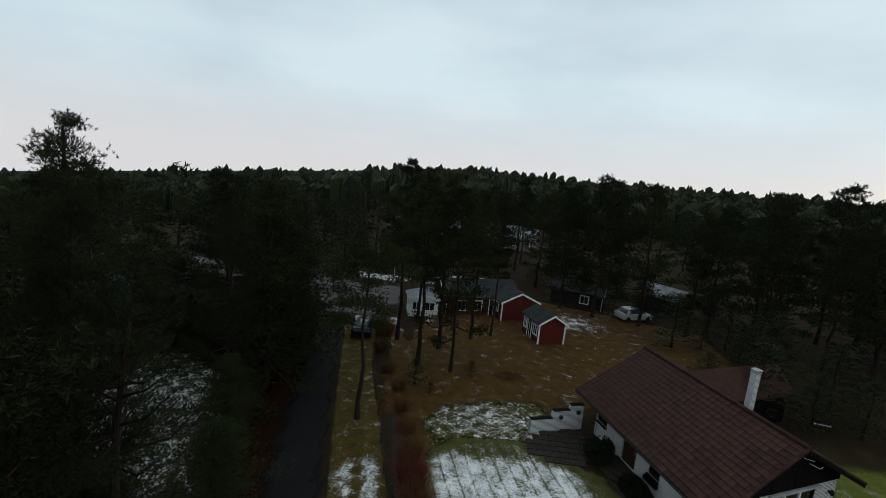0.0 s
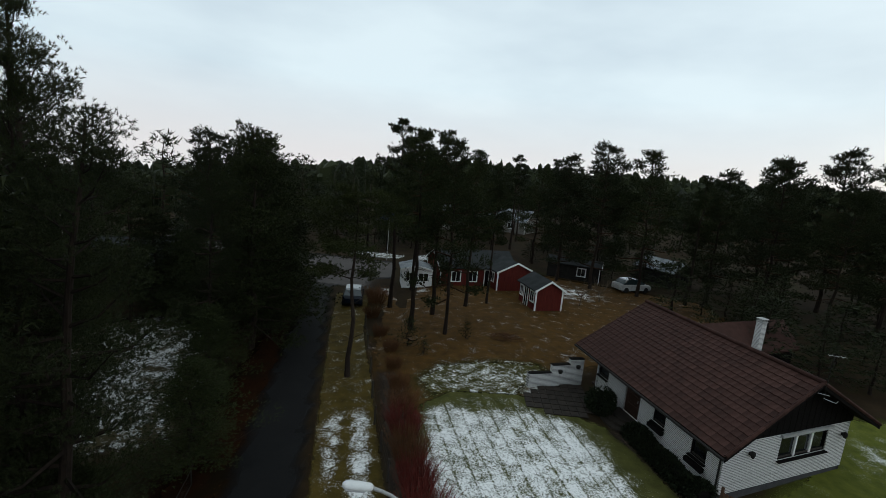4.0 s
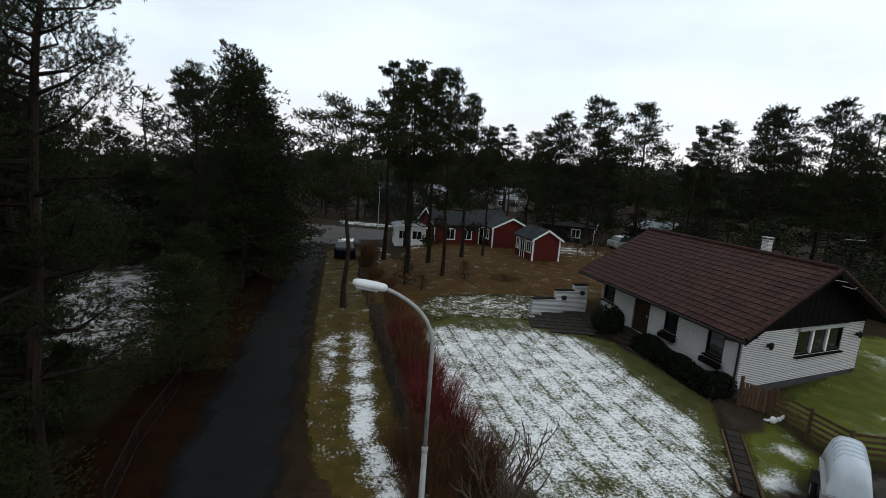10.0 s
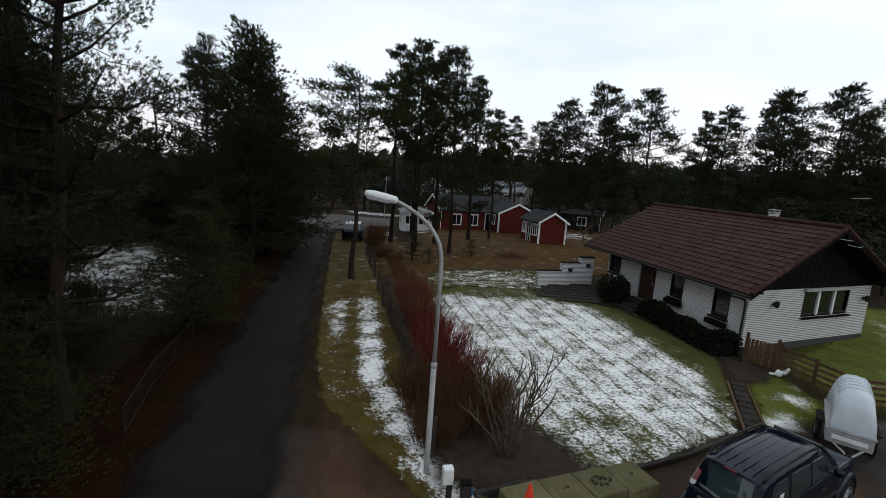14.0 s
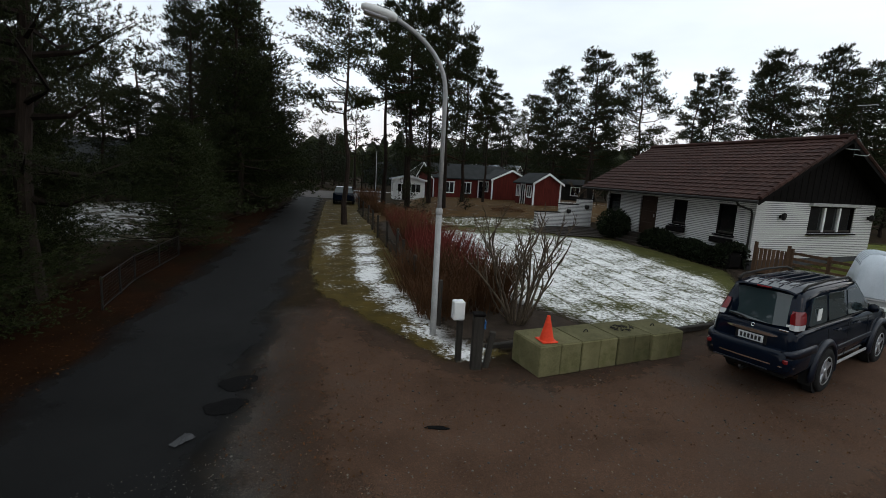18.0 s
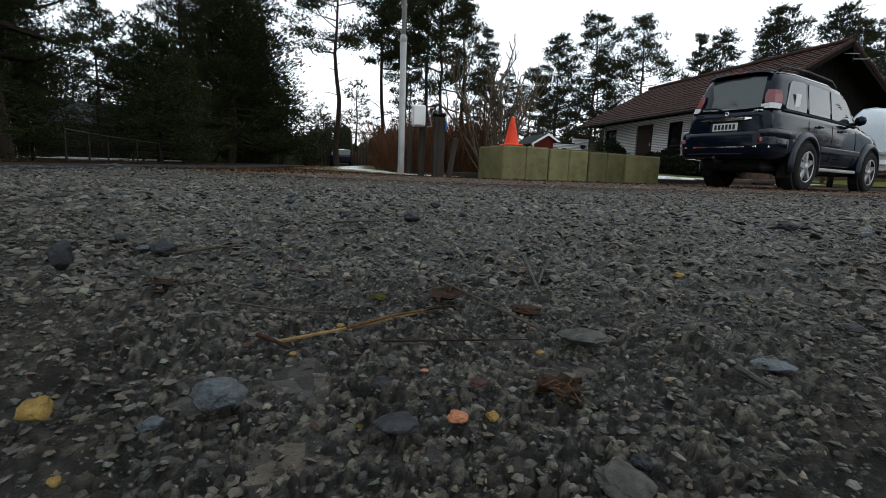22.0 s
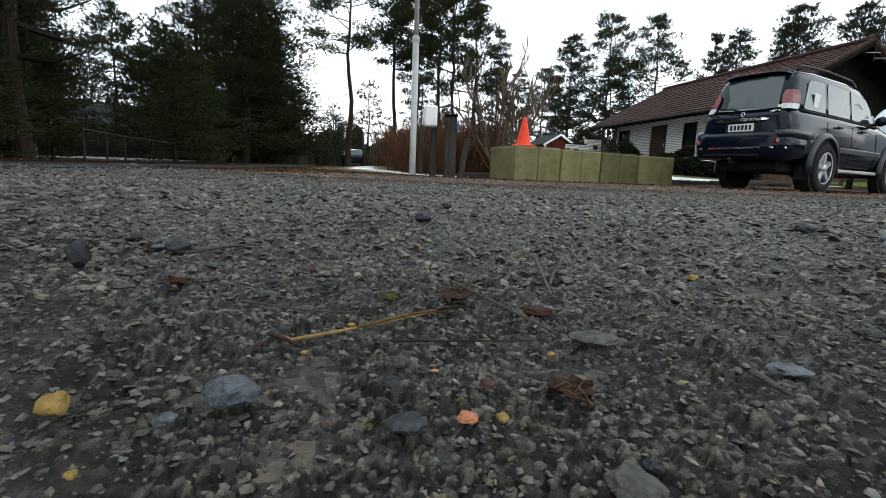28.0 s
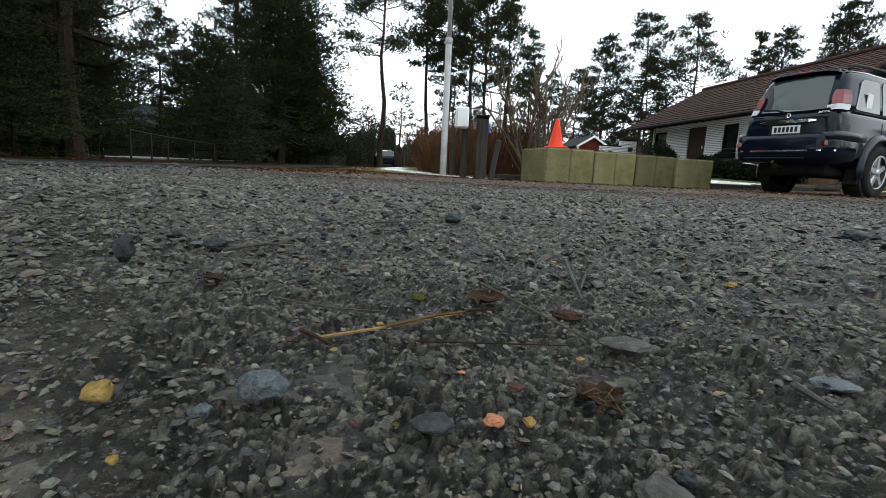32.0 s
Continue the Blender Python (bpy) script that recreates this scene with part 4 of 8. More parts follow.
# the dark row on the far side of the road
for kind, x, y, top, turn, wide in (
        (NEAR_A, -11.6, 12.6, 14.0, 0, .7), (NEAR_B, -9.35, 11.2, 12.8, 20, .8), (PINE_A, -10.4, 8.0, 15.0, 120, 1.0), (NEAR_A, -12.5, 14.3, 15.6, 200, .8),
        (SPRUCE_B, -9.9, 17.6, 4.3, 0, 1.4), (SPRUCE_B, -12.2, 23.0, 4.6, 210, 1.35), (NEAR_B, -13.4, 25.4, 12.2, 130, .6), (SPRUCE_A, -12.7, 28.8, 13.5, 140, 1.0),
        (SPRUCE_A, -13.9, 32.6, 13.2, 250, 1.2), (SPRUCE_B, -13.4, 32.2, 7.4, 10, 1.0), (SPRUCE_A, -15.2, 37.4, 12.0, 70, 1.25),
        (SPRUCE_B, -15.4, 36.4, 7.0, 120, 1.1), (SPRUCE_A, -16.6, 42.5, 11.4, 190, 1.25), (SPRUCE_A, -19.5, 47.5, 10.5, 20, 1.1), (PINE_C, -21.5, 53, 11.5, 80, 1.0),
        (SPRUCE_B, -12.6, 13.0, 4.6, 200, 1.5), (SPRUCE_B, -11.4, 10.6, 3.8, 160, 1.5), (SPRUCE_B, -9.9, 9.4, 3.2, 70, 1.1), (SPRUCE_B, -17.6, 40.6, 7.0, 300, 1.1), (PINE_C, -19.5, 36.5, 13.5, 45, 1.0),
        (PINE_A, -22, 31, 9.6, 15, 1.0), (PINE_C, -18.2, 19.5, 10.5, 110, 1.1), (PINE_A, -23.5, 22, 12.0, 220, 1.0), (PINE_C, -26, 27.5, 12.8, 330, 1.1),
        (PINE_C, -15.5, 10, 13.5, 160, 1.1), (SPRUCE_B, -12.8, 9.6, 6.2, 250, 1.1), (PINE_A, -19.5, 13, 12.5, 20, 1.0),
        (PINE_C, -24, 16, 12, 70, 1.1), (PINE_A, -9.9, 3.5, 14.5, 0, 1.0), (PINE_C, -14.5, 3.0, 14.0, 90, 1.0), (SPRUCE_B, -10.8, 13.6, 2.6, 40, 1.2),
        (SPRUCE_A, -22.0, 33.5, 7.6, 40, 1.6), (SPRUCE_A, -25.5, 29.0, 8.4, 170, 1.5), (SPRUCE_B, -19.2, 33.0, 6.2, 300, 1.5), (SPRUCE_B, -17.6, 31.4, 5.4, 80, 1.4), (SPRUCE_A, -13.8, 11.4, 5.2, 20, 1.6),
        (SPRUCE_A, -15.2, 13.2, 4.6, 120, 1.6), (SPRUCE_A, -14.2, 9.0, 6.4, 220, 1.5), (SPRUCE_A, -11.2, 9.4, 4.4, 320, 1.5), (SPRUCE_A, -12.0, 12.6, 3.6, 60, 1.6), (SPRUCE_A, -28.5, 24.5, 9.0, 10, 1.6),
        (SPRUCE_B, -8.6, 9.2, 2.8, 130, 1.4), (SPRUCE_A, -8.9, 7.4, 4.6, 60, 1.3), (SPRUCE_B, -7.9, 5.4, 2.6, 0, 1.4)):
    plant(kind, x, y, top, turn, wide)
for x, y, top in ((0.9, 32.8, 1.9), (-3.0, 31.0, 2.3), (-1.8, 29.6, 1.5)):
    plant(YOUNG, x, y, top, rng.uniform(0, 360))
# woods that close the place round about
spots = []
tries = 0
while len(spots) < 190 and tries < 6000:
    tries += 1
    a = rng.uniform(-0.15, math.pi + 0.15)
    r = rng.uniform(26, 150)
    x, y = r * math.cos(a), 4 + r * math.sin(a)
    if -18 < x < 34 and y < 56 or -31 < x < -12 and 14 < y < 36 or x > 0 and y < 40 and x < 42 or -22 < x < 8 and 44 < y < 63:
        continue
    if road_left(y) - 3 < x < road_right(y) + 2 and y < 70:
        continue
    if min([9] + [math.hypot(x - p, y - q) for p, q in spots]) < 3.4:
        continue
    spots.append((x, y))
for x, y in spots:
    r = math.hypot(x, y)
    kind = rng.choice((PINE_A, PINE_C, FAR_A, FAR_B)) if r < 44 else rng.choice((FAR_A, FAR_A, FAR_B))
    plant(kind, x, y, far_height(x, y) + rng.uniform(9.0, 13.0), rng.uniform(0, 360), rng.uniform(0.9, 1.3))
for _ in range(48):
    x, y = rng.uniform(-14, 60), rng.uniform(55, 82)
    if x > 26 and rng.random() < 0.5:
        y -= rng.uniform(5, 16)
    if -20 < x < 5 and y < 64:
        continue
    plant(FAR_B, x, y, far_height(x, y) + rng.uniform(2.2, 5.0), rng.uniform(0, 360), rng.uniform(1.3, 2.2), "low dark undergrowth conifer among the pines")
for _ in range(30):
    x, y = rng.uniform(19, 48), rng.uniform(30, 47)
    plant(FAR_B, x, y, far_height(x, y) + rng.uniform(2.4, 5.5), rng.uniform(0, 360), rng.uniform(1.3, 2.2), "low dark undergrowth conifer among the pines")
for _ in range(46):
    x, y = rng.uniform(-44, 6), rng.uniform(66, 92)
    plant(FAR_B, x, y, far_height(x, y) + rng.uniform(2.6, 8.5), rng.uniform(0, 360), rng.uniform(1.1, 1.9), "dark conifer behind the junction")
for _ in range(30):
    x, y = -rng.uniform(14, 36), rng.uniform(2, 44)
    if inside([(-11, 17.6), (-12.2, 23.0), (-15.5, 32.5), (-20, 35.5), (-25, 31), (-22.5, 20), (-16, 15.6)], x, y) or x > road_left(y) - 3:
        continue
    plant(FAR_B, x, y, rng.uniform(2.5, 6.0), rng.uniform(0, 360), rng.uniform(1.1, 1.6))
for _ in range(20):
    a = rng.uniform(math.pi + 0.2, 2 * math.pi - 0.2)
    r = rng.uniform(24, 42)
    plant(FAR_A, r * math.cos(a), r * math.sin(a), rng.uniform(11, 15), rng.uniform(0, 360))

# the wooded hills far off: one mass of crowns
far_wood = Geo()
for _ in range(6000):
    a = rng.uniform(0.02, math.pi - 0.02)
    r = 138 + 332 * rng.random() ** 0.7
    x, y = r * math.cos(a), r * math.sin(a)
    z, hh, w = far_height(x, y), rng.uniform(7.5, 12.5) + 5.0 * rng.random() ** 4, rng.uniform(1.2, 2.6)
    base = len(far_wood.v)
    far_wood.v.append(Vector((x + rng.gauss(0, .5), y, z + hh)))
    for k in range(5):
        t = 2 * math.pi * k / 5 + rng.random()
        far_wood.v.append(Vector((x + w * math.cos(t), y + w * math.sin(t), z + hh * rng.uniform(0.72, 0.93))))
    for k in range(5):
        t = 2 * math.pi * k / 5 + rng.random()
        far_wood.v.append(Vector((x + w * 1.1 * math.cos(t), y + w * 1.1 * math.sin(t), z - 0.5)))
    for k in range(5):
        far_wood.f.append((base, base + 1 + k, base + 1 + (k + 1) % 5))
        far_wood.f.append((base + 1 + k, base + 6 + k, base + 6 + (k + 1) % 5, base + 1 + (k + 1) % 5))
tagged(part("far_woods", far_wood, M_NEEDLE_DARK), "dark pine woods on low hills at the horizon", "woods", kind="stuff")


# ---- the white brick house ----
HU, HV = Vector((0.2656, -0.9641, 0)), Vector((0.9135, 0.4067, 0))
HO = Vector((7.34, 28.24, 0))
HOUSE = Matrix(((HU.x, HV.x, 0, HO.x), (HU.y, HV.y, 0, HO.y), (0, 0, 1, 0), (0, 0, 0, 1)))
# along the eaves: a, from the far end; into the house: b
LA, EAVE, RIDGE, HB = 11.1, 2.96, 5.42, 4.95
WA0, WA1, WB0, WB1 = 0.6, 10.4, 0.9, 9.0
BASE, PLINTH, TOP = 0.15, 0.62, 2.95
house = thing("house", "single-storey white brick house with brown tiled gable roof", "house")


def roof_z(b):
    return EAVE + (RIDGE - EAVE) * (1 - abs(b - HB) / HB)


def wall_with_openings(name, axis, at, span, lo, hi, openings, inward, thick=0.25):
    """A brick wall, one closed shell, with real openings (run from, run to, sill, head)."""
    us = sorted({span[0], span[1]} | {o[0] for o in openings} | {o[1] for o in openings})
    zs = sorted({lo, hi} | {max(lo, o[2]) for o in openings} | {min(hi, o[3]) for o in openings})
    geo, index = Geo(), {}

    def solid(i, j):
        if not (0 <= i < len(us) - 1 and 0 <= j < len(zs) - 1):
            return False
        u, z = (us[i] + us[i + 1]) / 2, (zs[j] + zs[j + 1]) / 2
        return not any(o[0] < u < o[1] and o[2] < z < o[3] for o in openings)

    def corner(i, j, d):
        if (i, j, d) not in index:
            index[i, j, d] = len(geo.v)
            depth = at + inward * thick * d
            geo.v.append(Vector((us[i], depth, zs[j]) if axis == "a" else (depth, us[i], zs[j])))
        return index[i, j, d]

    for i in range(len(us) - 1):
        for j in range(len(zs) - 1):
            if not solid(i, j):
                continue
            for d in (0, 1):
                geo.f.append(tuple(corner(*c, d) for c in ((i, j), (i + 1, j), (i + 1, j + 1), (i, j + 1))))
            for (di, dj), (c0, c1) in (((-1, 0), ((i, j), (i, j + 1))), ((1, 0), ((i + 1, j), (i + 1, j + 1))), ((0, -1), ((i, j), (i + 1, j))), ((0, 1), ((i, j + 1), (i + 1, j + 1)))):
                if not solid(i + di, j + dj):
                    geo.f.append((corner(*c0, 0), corner(*c1, 0), corner(*c1, 1), corner(*c0, 1)))
    local = [Vector(v) for v in geo.v]
    ob = part(name, geo.moved(HOUSE), M_BRICK, house, "white painted brick in narrow courses")
    at_run = ob.data.attributes.new("run", "FLOAT_VECTOR", "POINT")
    for i, v in enumerate(local):
        at_run.data[i].vector = (v.x if axis == "a" else v.y, v.z, 0)
    return ob


front_openings = [(1.5, 2.45, 1.62, 2.62), (4.05, 5.25, 0.80, 2.68), (6.28, 7.1, 1.52, 2.62), (8.75, 9.6, 1.42, 2.62)]
gable_opening = (4.25, 7.45, 1.62, 2.72)
wall_with_openings("front_wall", "a", WB0, (WA0 + 0.7, WA1), PLINTH, TOP, front_openings, 1)
wall_with_openings("gable_wall", "b", WA1, (WB0 + 0.25, WB1), PLINTH, TOP, [gable_opening], -1)
wall_with_openings("back_wall", "a", WB1, (WA0, WA1 - 0.25), PLINTH, TOP, [], -1)
wall_with_openings("far_gable_wall", "b", WA0, (WB0 + 1.6, WB1 - 0.25), PLINTH, TOP, [], 1)
recess = Geo()
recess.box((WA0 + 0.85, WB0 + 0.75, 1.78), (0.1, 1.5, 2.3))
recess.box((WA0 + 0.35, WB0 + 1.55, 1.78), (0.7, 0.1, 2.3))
part("porch_wall", recess.moved(HOUSE), M_DARKWOOD_AND_SHADE, house, "dark boarded porch recess")
pl = Geo()
pl.box(((WA0 + WA1) / 2, WB0 + 0.14, (BASE + PLINTH) / 2), (WA1 - WA0 - 0.04, 0.24, PLINTH - BASE))
pl.box((WA1 - 0.14, (WB0 + WB1) / 2, (BASE + PLINTH) / 2), (0.24, WB1 - WB0 - 0.04, PLINTH - BASE))
pl.box(((WA0 + WA1) / 2, WB1 - 0.14, (BASE + PLINTH) / 2), (WA1 - WA0 - 0.04, 0.24, PLINTH - BASE))
part("plinth", pl.moved(HOUSE), M_PLINTH, house, "grey rendered plinth")
fl = Geo().box(((WA0 + WA1) / 2, (WB0 + WB1) / 2, 0.7), (WA1 - WA0 - 0.3, WB1 - WB0 - 0.3, 0.1))
part("inner_floor", fl.moved(HOUSE), M_DOOR, house)


def house_window(run0, run1, sill, head, axis, at, out, panes, white_below=True):
    """A dark-framed window set in its opening, with sill and panes; out is the outward sign."""
    w = thing("window", "", "")
    w.parent = house
    g = Geo()
    put = (lambda r, d, z: (r, at - out * d, z)) if axis == "a" else (lambda r, d, z: (at - out * d, r, z))
    size = (lambda r, d, z: (r, d, z)) if axis == "a" else (lambda r, d, z: (d, r, z))
    mid, h = (run0 + run1) / 2, head - sill
    fr = 0.06
    g.box(put(mid, 0.08, head - fr / 2), size(run1 - run0, 0.09, fr))
    g.box(put(mid, 0.08, sill + fr / 2), size(run1 - run0, 0.09, fr))
    g.box(put(run0 + fr / 2, 0.08, (sill + head) / 2), size(fr, 0.09, h - 2 * fr))
    g.box(put(run1 - fr / 2, 0.08, (sill + head) / 2), size(fr, 0.09, h - 2 * fr))
    part("frame", g.moved(HOUSE), M_DARKWOOD_AND_SHADE, w)
    step = (run1 - run0) / panes
    for k in range(panes):
        p = Geo().box(put(run0 + step * (k + .5), 0.10, (sill + head) / 2), size(step - (0.13 if panes == 1 else 0.22), 0.012, h - 0.12))
        part("pane", p.moved(HOUSE), M_GLASS, w)
        if k:
            c = Geo().box(put(run0 + step * k, 0.05, (sill + head) / 2), size(0.12, 0.10, h - 0.1), 0.008)
            part("mullion", c.moved(HOUSE), M_WHITE, w, "white mullion")
        low = Geo().box(put(run0 + step * (k + .5), 0.06, sill + 0.10), size(step - 0.16, 0.05, 0.06), 0.005)
        part("sash_rail", low.moved(HOUSE), M_GREYWOOD, w, "grey lower sash rail")
    s = Geo().box(put(mid, -0.05, sill - 0.03), size(run1 - run0 + 0.1, 0.22, 0.05), 0.01)
    part("sill", s.moved(HOUSE), M_DARKWOOD_AND_SHADE, w)
    return w


for o in (front_openings[0], front_openings[2], front_openings[3]):
    house_window(*o, "a", WB0, -1, 1)
house_window(*gable_opening, "b", WA1, 1, 3)
strip = Geo().box((WA1 + 0.07, 5.85, 2.79), (0.16, 3.45, 0.12), 0.01)
part("awning_box", strip.moved(HOUSE), M_GALV, house, "grey awning housing over the gable window")
for run, sill in ((6.7, 1.33), (9.18, 1.2)):
    fb = Geo().box((run, WB0 - 0.17, sill), (1.0, 0.22, 0.2), 0.02)
    part("flower_box", fb.moved(HOUSE), M_DARKWOOD_AND_SHADE, house, "dark window box")
door = Geo()
door.box((4.65, WB0 + 0.09, 1.74), (1.14, 0.06, 1.86), 0.01)
for z in (1.2, 1.75, 2.25):
    door.box((4.65, WB0 + 0.05, z), (0.8, 0.03, 0.4), 0.01)
d = part("front_door", door.moved(HOUSE), M_DOOR, house, "dark brown panelled front door")
part("handle", Geo().box((5.08, WB0 + 0.02, 1.75), (0.03, 0.06, 0.14), 0.008).moved(HOUSE), M_ALLOY, d)

# roof: sheathing with eaves, boarded gables, then tiles
rf = Geo()
for side in (0, 1):
    b0, b1 = (0.0, HB) if side == 0 else (2 * HB, HB)
    vs = [(-0.02, b0, EAVE - 0.05), (LA, b0, EAVE - 0.05), (LA, b1, RIDGE - 0.05), (-0.02, b1, RIDGE - 0.05)]
    vs += [(x, y, z - 0.14) for x, y, z in vs]
    rf.add(vs, [(0, 1, 2, 3), (7, 6, 5, 4), (0, 4, 5, 1), (1, 5, 6, 2), (3, 2, 6, 7), (0, 3, 7, 4)])
part("roof_deck", rf.moved(HOUSE), M_DARKWOOD_AND_SHADE, house)
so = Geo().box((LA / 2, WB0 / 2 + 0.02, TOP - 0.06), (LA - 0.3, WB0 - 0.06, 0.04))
part("soffit", so.moved(HOUSE), M_DARKWOOD_AND_SHADE, house, "dark boarded soffit")
for a0 in (WA0 + 0.03, WA1 - 0.03):
    n = 42
    for k in range(n):
        b0, b1 = WB0 - 0.1 + (WB1 - WB0 + 0.2) * k / n, WB0 - 0.1 + (WB1 - WB0 + 0.2) * (k + 1) / n
        top0, top1 = roof_z(b0) - 0.2, roof_z(b1) - 0.2
        x0, x1 = a0 - 0.03, a0 + (0.048 if k % 2 else 0.035)
        lo = TOP - 0.1
        gb = Geo().add([(x0, b0, lo), (x1, b0, lo), (x1, b1, lo), (x0, b1, lo), (x0, b0, max(top0, lo + .02)), (x1, b0, max(top0, lo + .02)), (x1, b1, max(top1, lo + .02)), (x0, b1, max(top1, lo + .02))],
                       [(0, 3, 2, 1), (4, 5, 6, 7), (0, 1, 5, 4), (1, 2, 6, 5), (2, 3, 7, 6), (3, 0, 4, 7)])
        part("gable_board", gb.moved(HOUSE), M_DARKWOOD_AND_SHADE, house)
for side in (0, 1):
    for a0 in (0.0, LA):
        bd = Geo()
        b0, b1 = (-0.02, HB) if side == 0 else (2 * HB + 0.02, HB)
        bd.add([(a0 - .02, b0, EAVE - .24), (a0 + .02, b0, EAVE - .24), (a0 + .02, b1, RIDGE - .24), (a0 - .02, b1, RIDGE - .24), (a0 - .02, b0, EAVE - .02), (a0 + .02, b0, EAVE - .02), (a0 + .02, b1, RIDGE - .02), (a0 - .02, b1, RIDGE - .02)],
               [(0, 1, 2, 3), (4, 7, 6, 5), (0, 4, 5, 1), (1, 5, 6, 2), (2, 6, 7, 3), (3, 7, 4, 0)])
        part("barge_board", bd.moved(HOUSE), M_DARKWOOD_AND_SHADE, house)
gut = Geo().tube([HOUSE @ Vector((0.0, -0.07, EAVE - 0.12)), HOUSE @ Vector((LA, -0.07, EAVE - 0.13))], 0.06, 8)
part("gutter", gut, M_DARKSTEEL, house, "dark rain gutter")
dp = Geo().tube([HOUSE @ Vector(p) for p in ((10.25, -0.05, EAVE - 0.18), (10.25, 0.05, EAVE - 0.3), (10.3, WB0 - 0.14, 2.5), (10.32, WB0 - 0.07, 2.35), (10.32, WB0 - 0.07, 0.4))], 0.04, 8)
part("downpipe", dp, M_DARKSTEEL, house, "dark downpipe at the corner")
for run in (2.36, 8.5):
    wl_ = Geo()
    wl_.box((WA1 + 0.05, run, 2.28), (0.1, 0.1, 0.14), 0.01)
    wl_.lathe([(0.02, 0.16), (0.09, 0.12), (0.10, 0.0), (0.06, -0.12), (0.0, -0.13)], 10, Matrix.Translation((WA1 + 0.17, run, 2.28)))
    part("wall_lamp", wl_.moved(HOUSE), M_DARKSTEEL, house, "black carriage lamp on the gable")

# chimney and the lower wing behind the ridge
ch = Geo()
ch.box((4.6, 9.75, 4.25), (0.40, 0.40, 2.5))
chim = part("chimney", ch.moved(HOUSE), M_BRICK, house, "white brick chimney")
ra = chim.data.attributes.new("run", "FLOAT_VECTOR", "POINT")
for i, v in enumerate(chim.data.vertices):
    ra.data[i].vector = (v.co.x + v.co.y, v.co.z, 0)
cap = Geo().box((4.6, 9.75, 5.52), (0.48, 0.48, 0.06), 0.01)
for sx in (-.17, .17):
    for sy in (-.17, .17):
        cap.box((4.6 + sx, 9.75 + sy, 5.60), (0.05, 0.05, 0.14))
cap.box((4.6, 9.75, 5.68), (0.52, 0.52, 0.04), 0.01)
part("chimney_cap", cap.moved(HOUSE), M_GALV, chim, "pale metal chimney cap")
wing = Geo()
wing.box((1.7, 12.8, 1.65), (2.6, 6.0, 2.5))
part("wing_wall", wing.moved(HOUSE), M_DARKWOOD_AND_SHADE, house)
wr = Geo()
for a0, a1 in ((3.3, 1.65), (0.0, 1.65)):
    vs = [(a0, 9.0, 2.9), (a0, 16.1, 2.9), (a1, 16.1, 4.4), (a1, 7.4, 4.4)]
    vs += [(x, y, z - 0.12) for x, y, z in vs]
    wr.add(vs, [(0, 1, 2, 3), (7, 6, 5, 4), (0, 4, 5, 1), (1, 5, 6, 2), (3, 2, 6, 7), (0, 3, 7, 4)])
part("wing_roof", wr.moved(HOUSE), M_TILE, house, "brown tiled roof of the rear wing")
# aerials
e0 = HOUSE @ Vector((LA + 0.06, 5.05, RIDGE - 0.75))
aerial = thing("aerial", "thin metal television aerial on the gable end", "aerial", Matrix.Translation(e0))
part("pole", Geo().tube([(0, 0, 0), (0, 0, 2.0)], 0.014, 6), M_DARKSTEEL, aerial)
part("bracket", Geo().tube([(-0.3, 0.05, 0.3), (0.12, -0.1, 0.27)], 0.015, 6), M_GALV, aerial)
part("arm", Geo().tube([(0.0, 0.0, 0.1), (0.3, -0.25, 0.05), (0.42, -0.2, 0.12)], 0.014, 6), M_GALV, aerial)
boom = part("boom", Geo().tube([(-0.15, 0.06, 1.9), (0.35, -0.15, 1.93)], 0.010, 6), M_GALV, aerial)
for k in range(5):
    c = Vector((-0.15, 0.06, 1.9)).lerp(Vector((0.35, -0.15, 1.93)), k / 4)
    part("element", Geo().tube([c + Vector((-0.05, -0.12, 0)), c + Vector((0.05, 0.12, 0))], 0.006, 5), M_GALV, boom)


def tile_mesh(w, l):
    """One interlocking roof tile: a low double wave with a thick lower edge."""
    g = Geo()
    n = 5
    for y, lift in ((0, 0.036), (l, 0.0)):
        for k in range(n):
            g.v.append(Vector((w * k / (n - 1), y, lift + 0.012 * math.cos(2 * math.pi * k / (n - 1)) + 0.012)))
    for k in range(n):
        g.v.append(Vector((w * k / (n - 1), 0.0, -0.01)))
    for k in range(n - 1):
        g.f.append((k, k + 1, n + k + 1, n + k))
        g.f.append((2 * n + k, 2 * n + k + 1, k + 1, k))
    return g


TROWS, TCOLS = 16, 33
tw, tl = LA / TCOLS, math.hypot(HB, RIDGE - EAVE) / TROWS
pitch_b, pitch_z = HB / math.hypot(HB, RIDGE - EAVE), (RIDGE - EAVE) / math.hypot(HB, RIDGE - EAVE)


def slope_matrix(side):
    """From tile coordinates (along the eave, up the slope, off the roof) to the world."""
    sgn = 1 if side == 0 else -1
    local = Matrix(((1, 0, 0, 0), (0, sgn * pitch_b, -sgn * pitch_z, 0 if side == 0 else 2 * HB), (0, pitch_z, pitch_b, EAVE - 0.045), (0, 0, 0, 1)))
    return HOUSE @ local


rest = Geo()
one = tile_mesh(tw, tl * 1.12)
sm = slope_matrix(0)
lin = sm.to_3x3().to_4x4()
shared = Geo().add([lin @ v for v in one.v], one.f).mesh("roof_tile")
shared.materials.append(M_TILE)
TILES = []
trng = random.Random(3)
for side in (0, 1):
    sm = slope_matrix(side)
    for j in range(TROWS):
        for i in range(TCOLS):
            o = Vector((i * tw, j * tl - 0.03, trng.uniform(0, 0.006)))
            if side == 0 and i >= 14:
                TILES.append(sm @ o)
            else:
                rest.add([sm @ (o + v) for v in one.v], one.f)
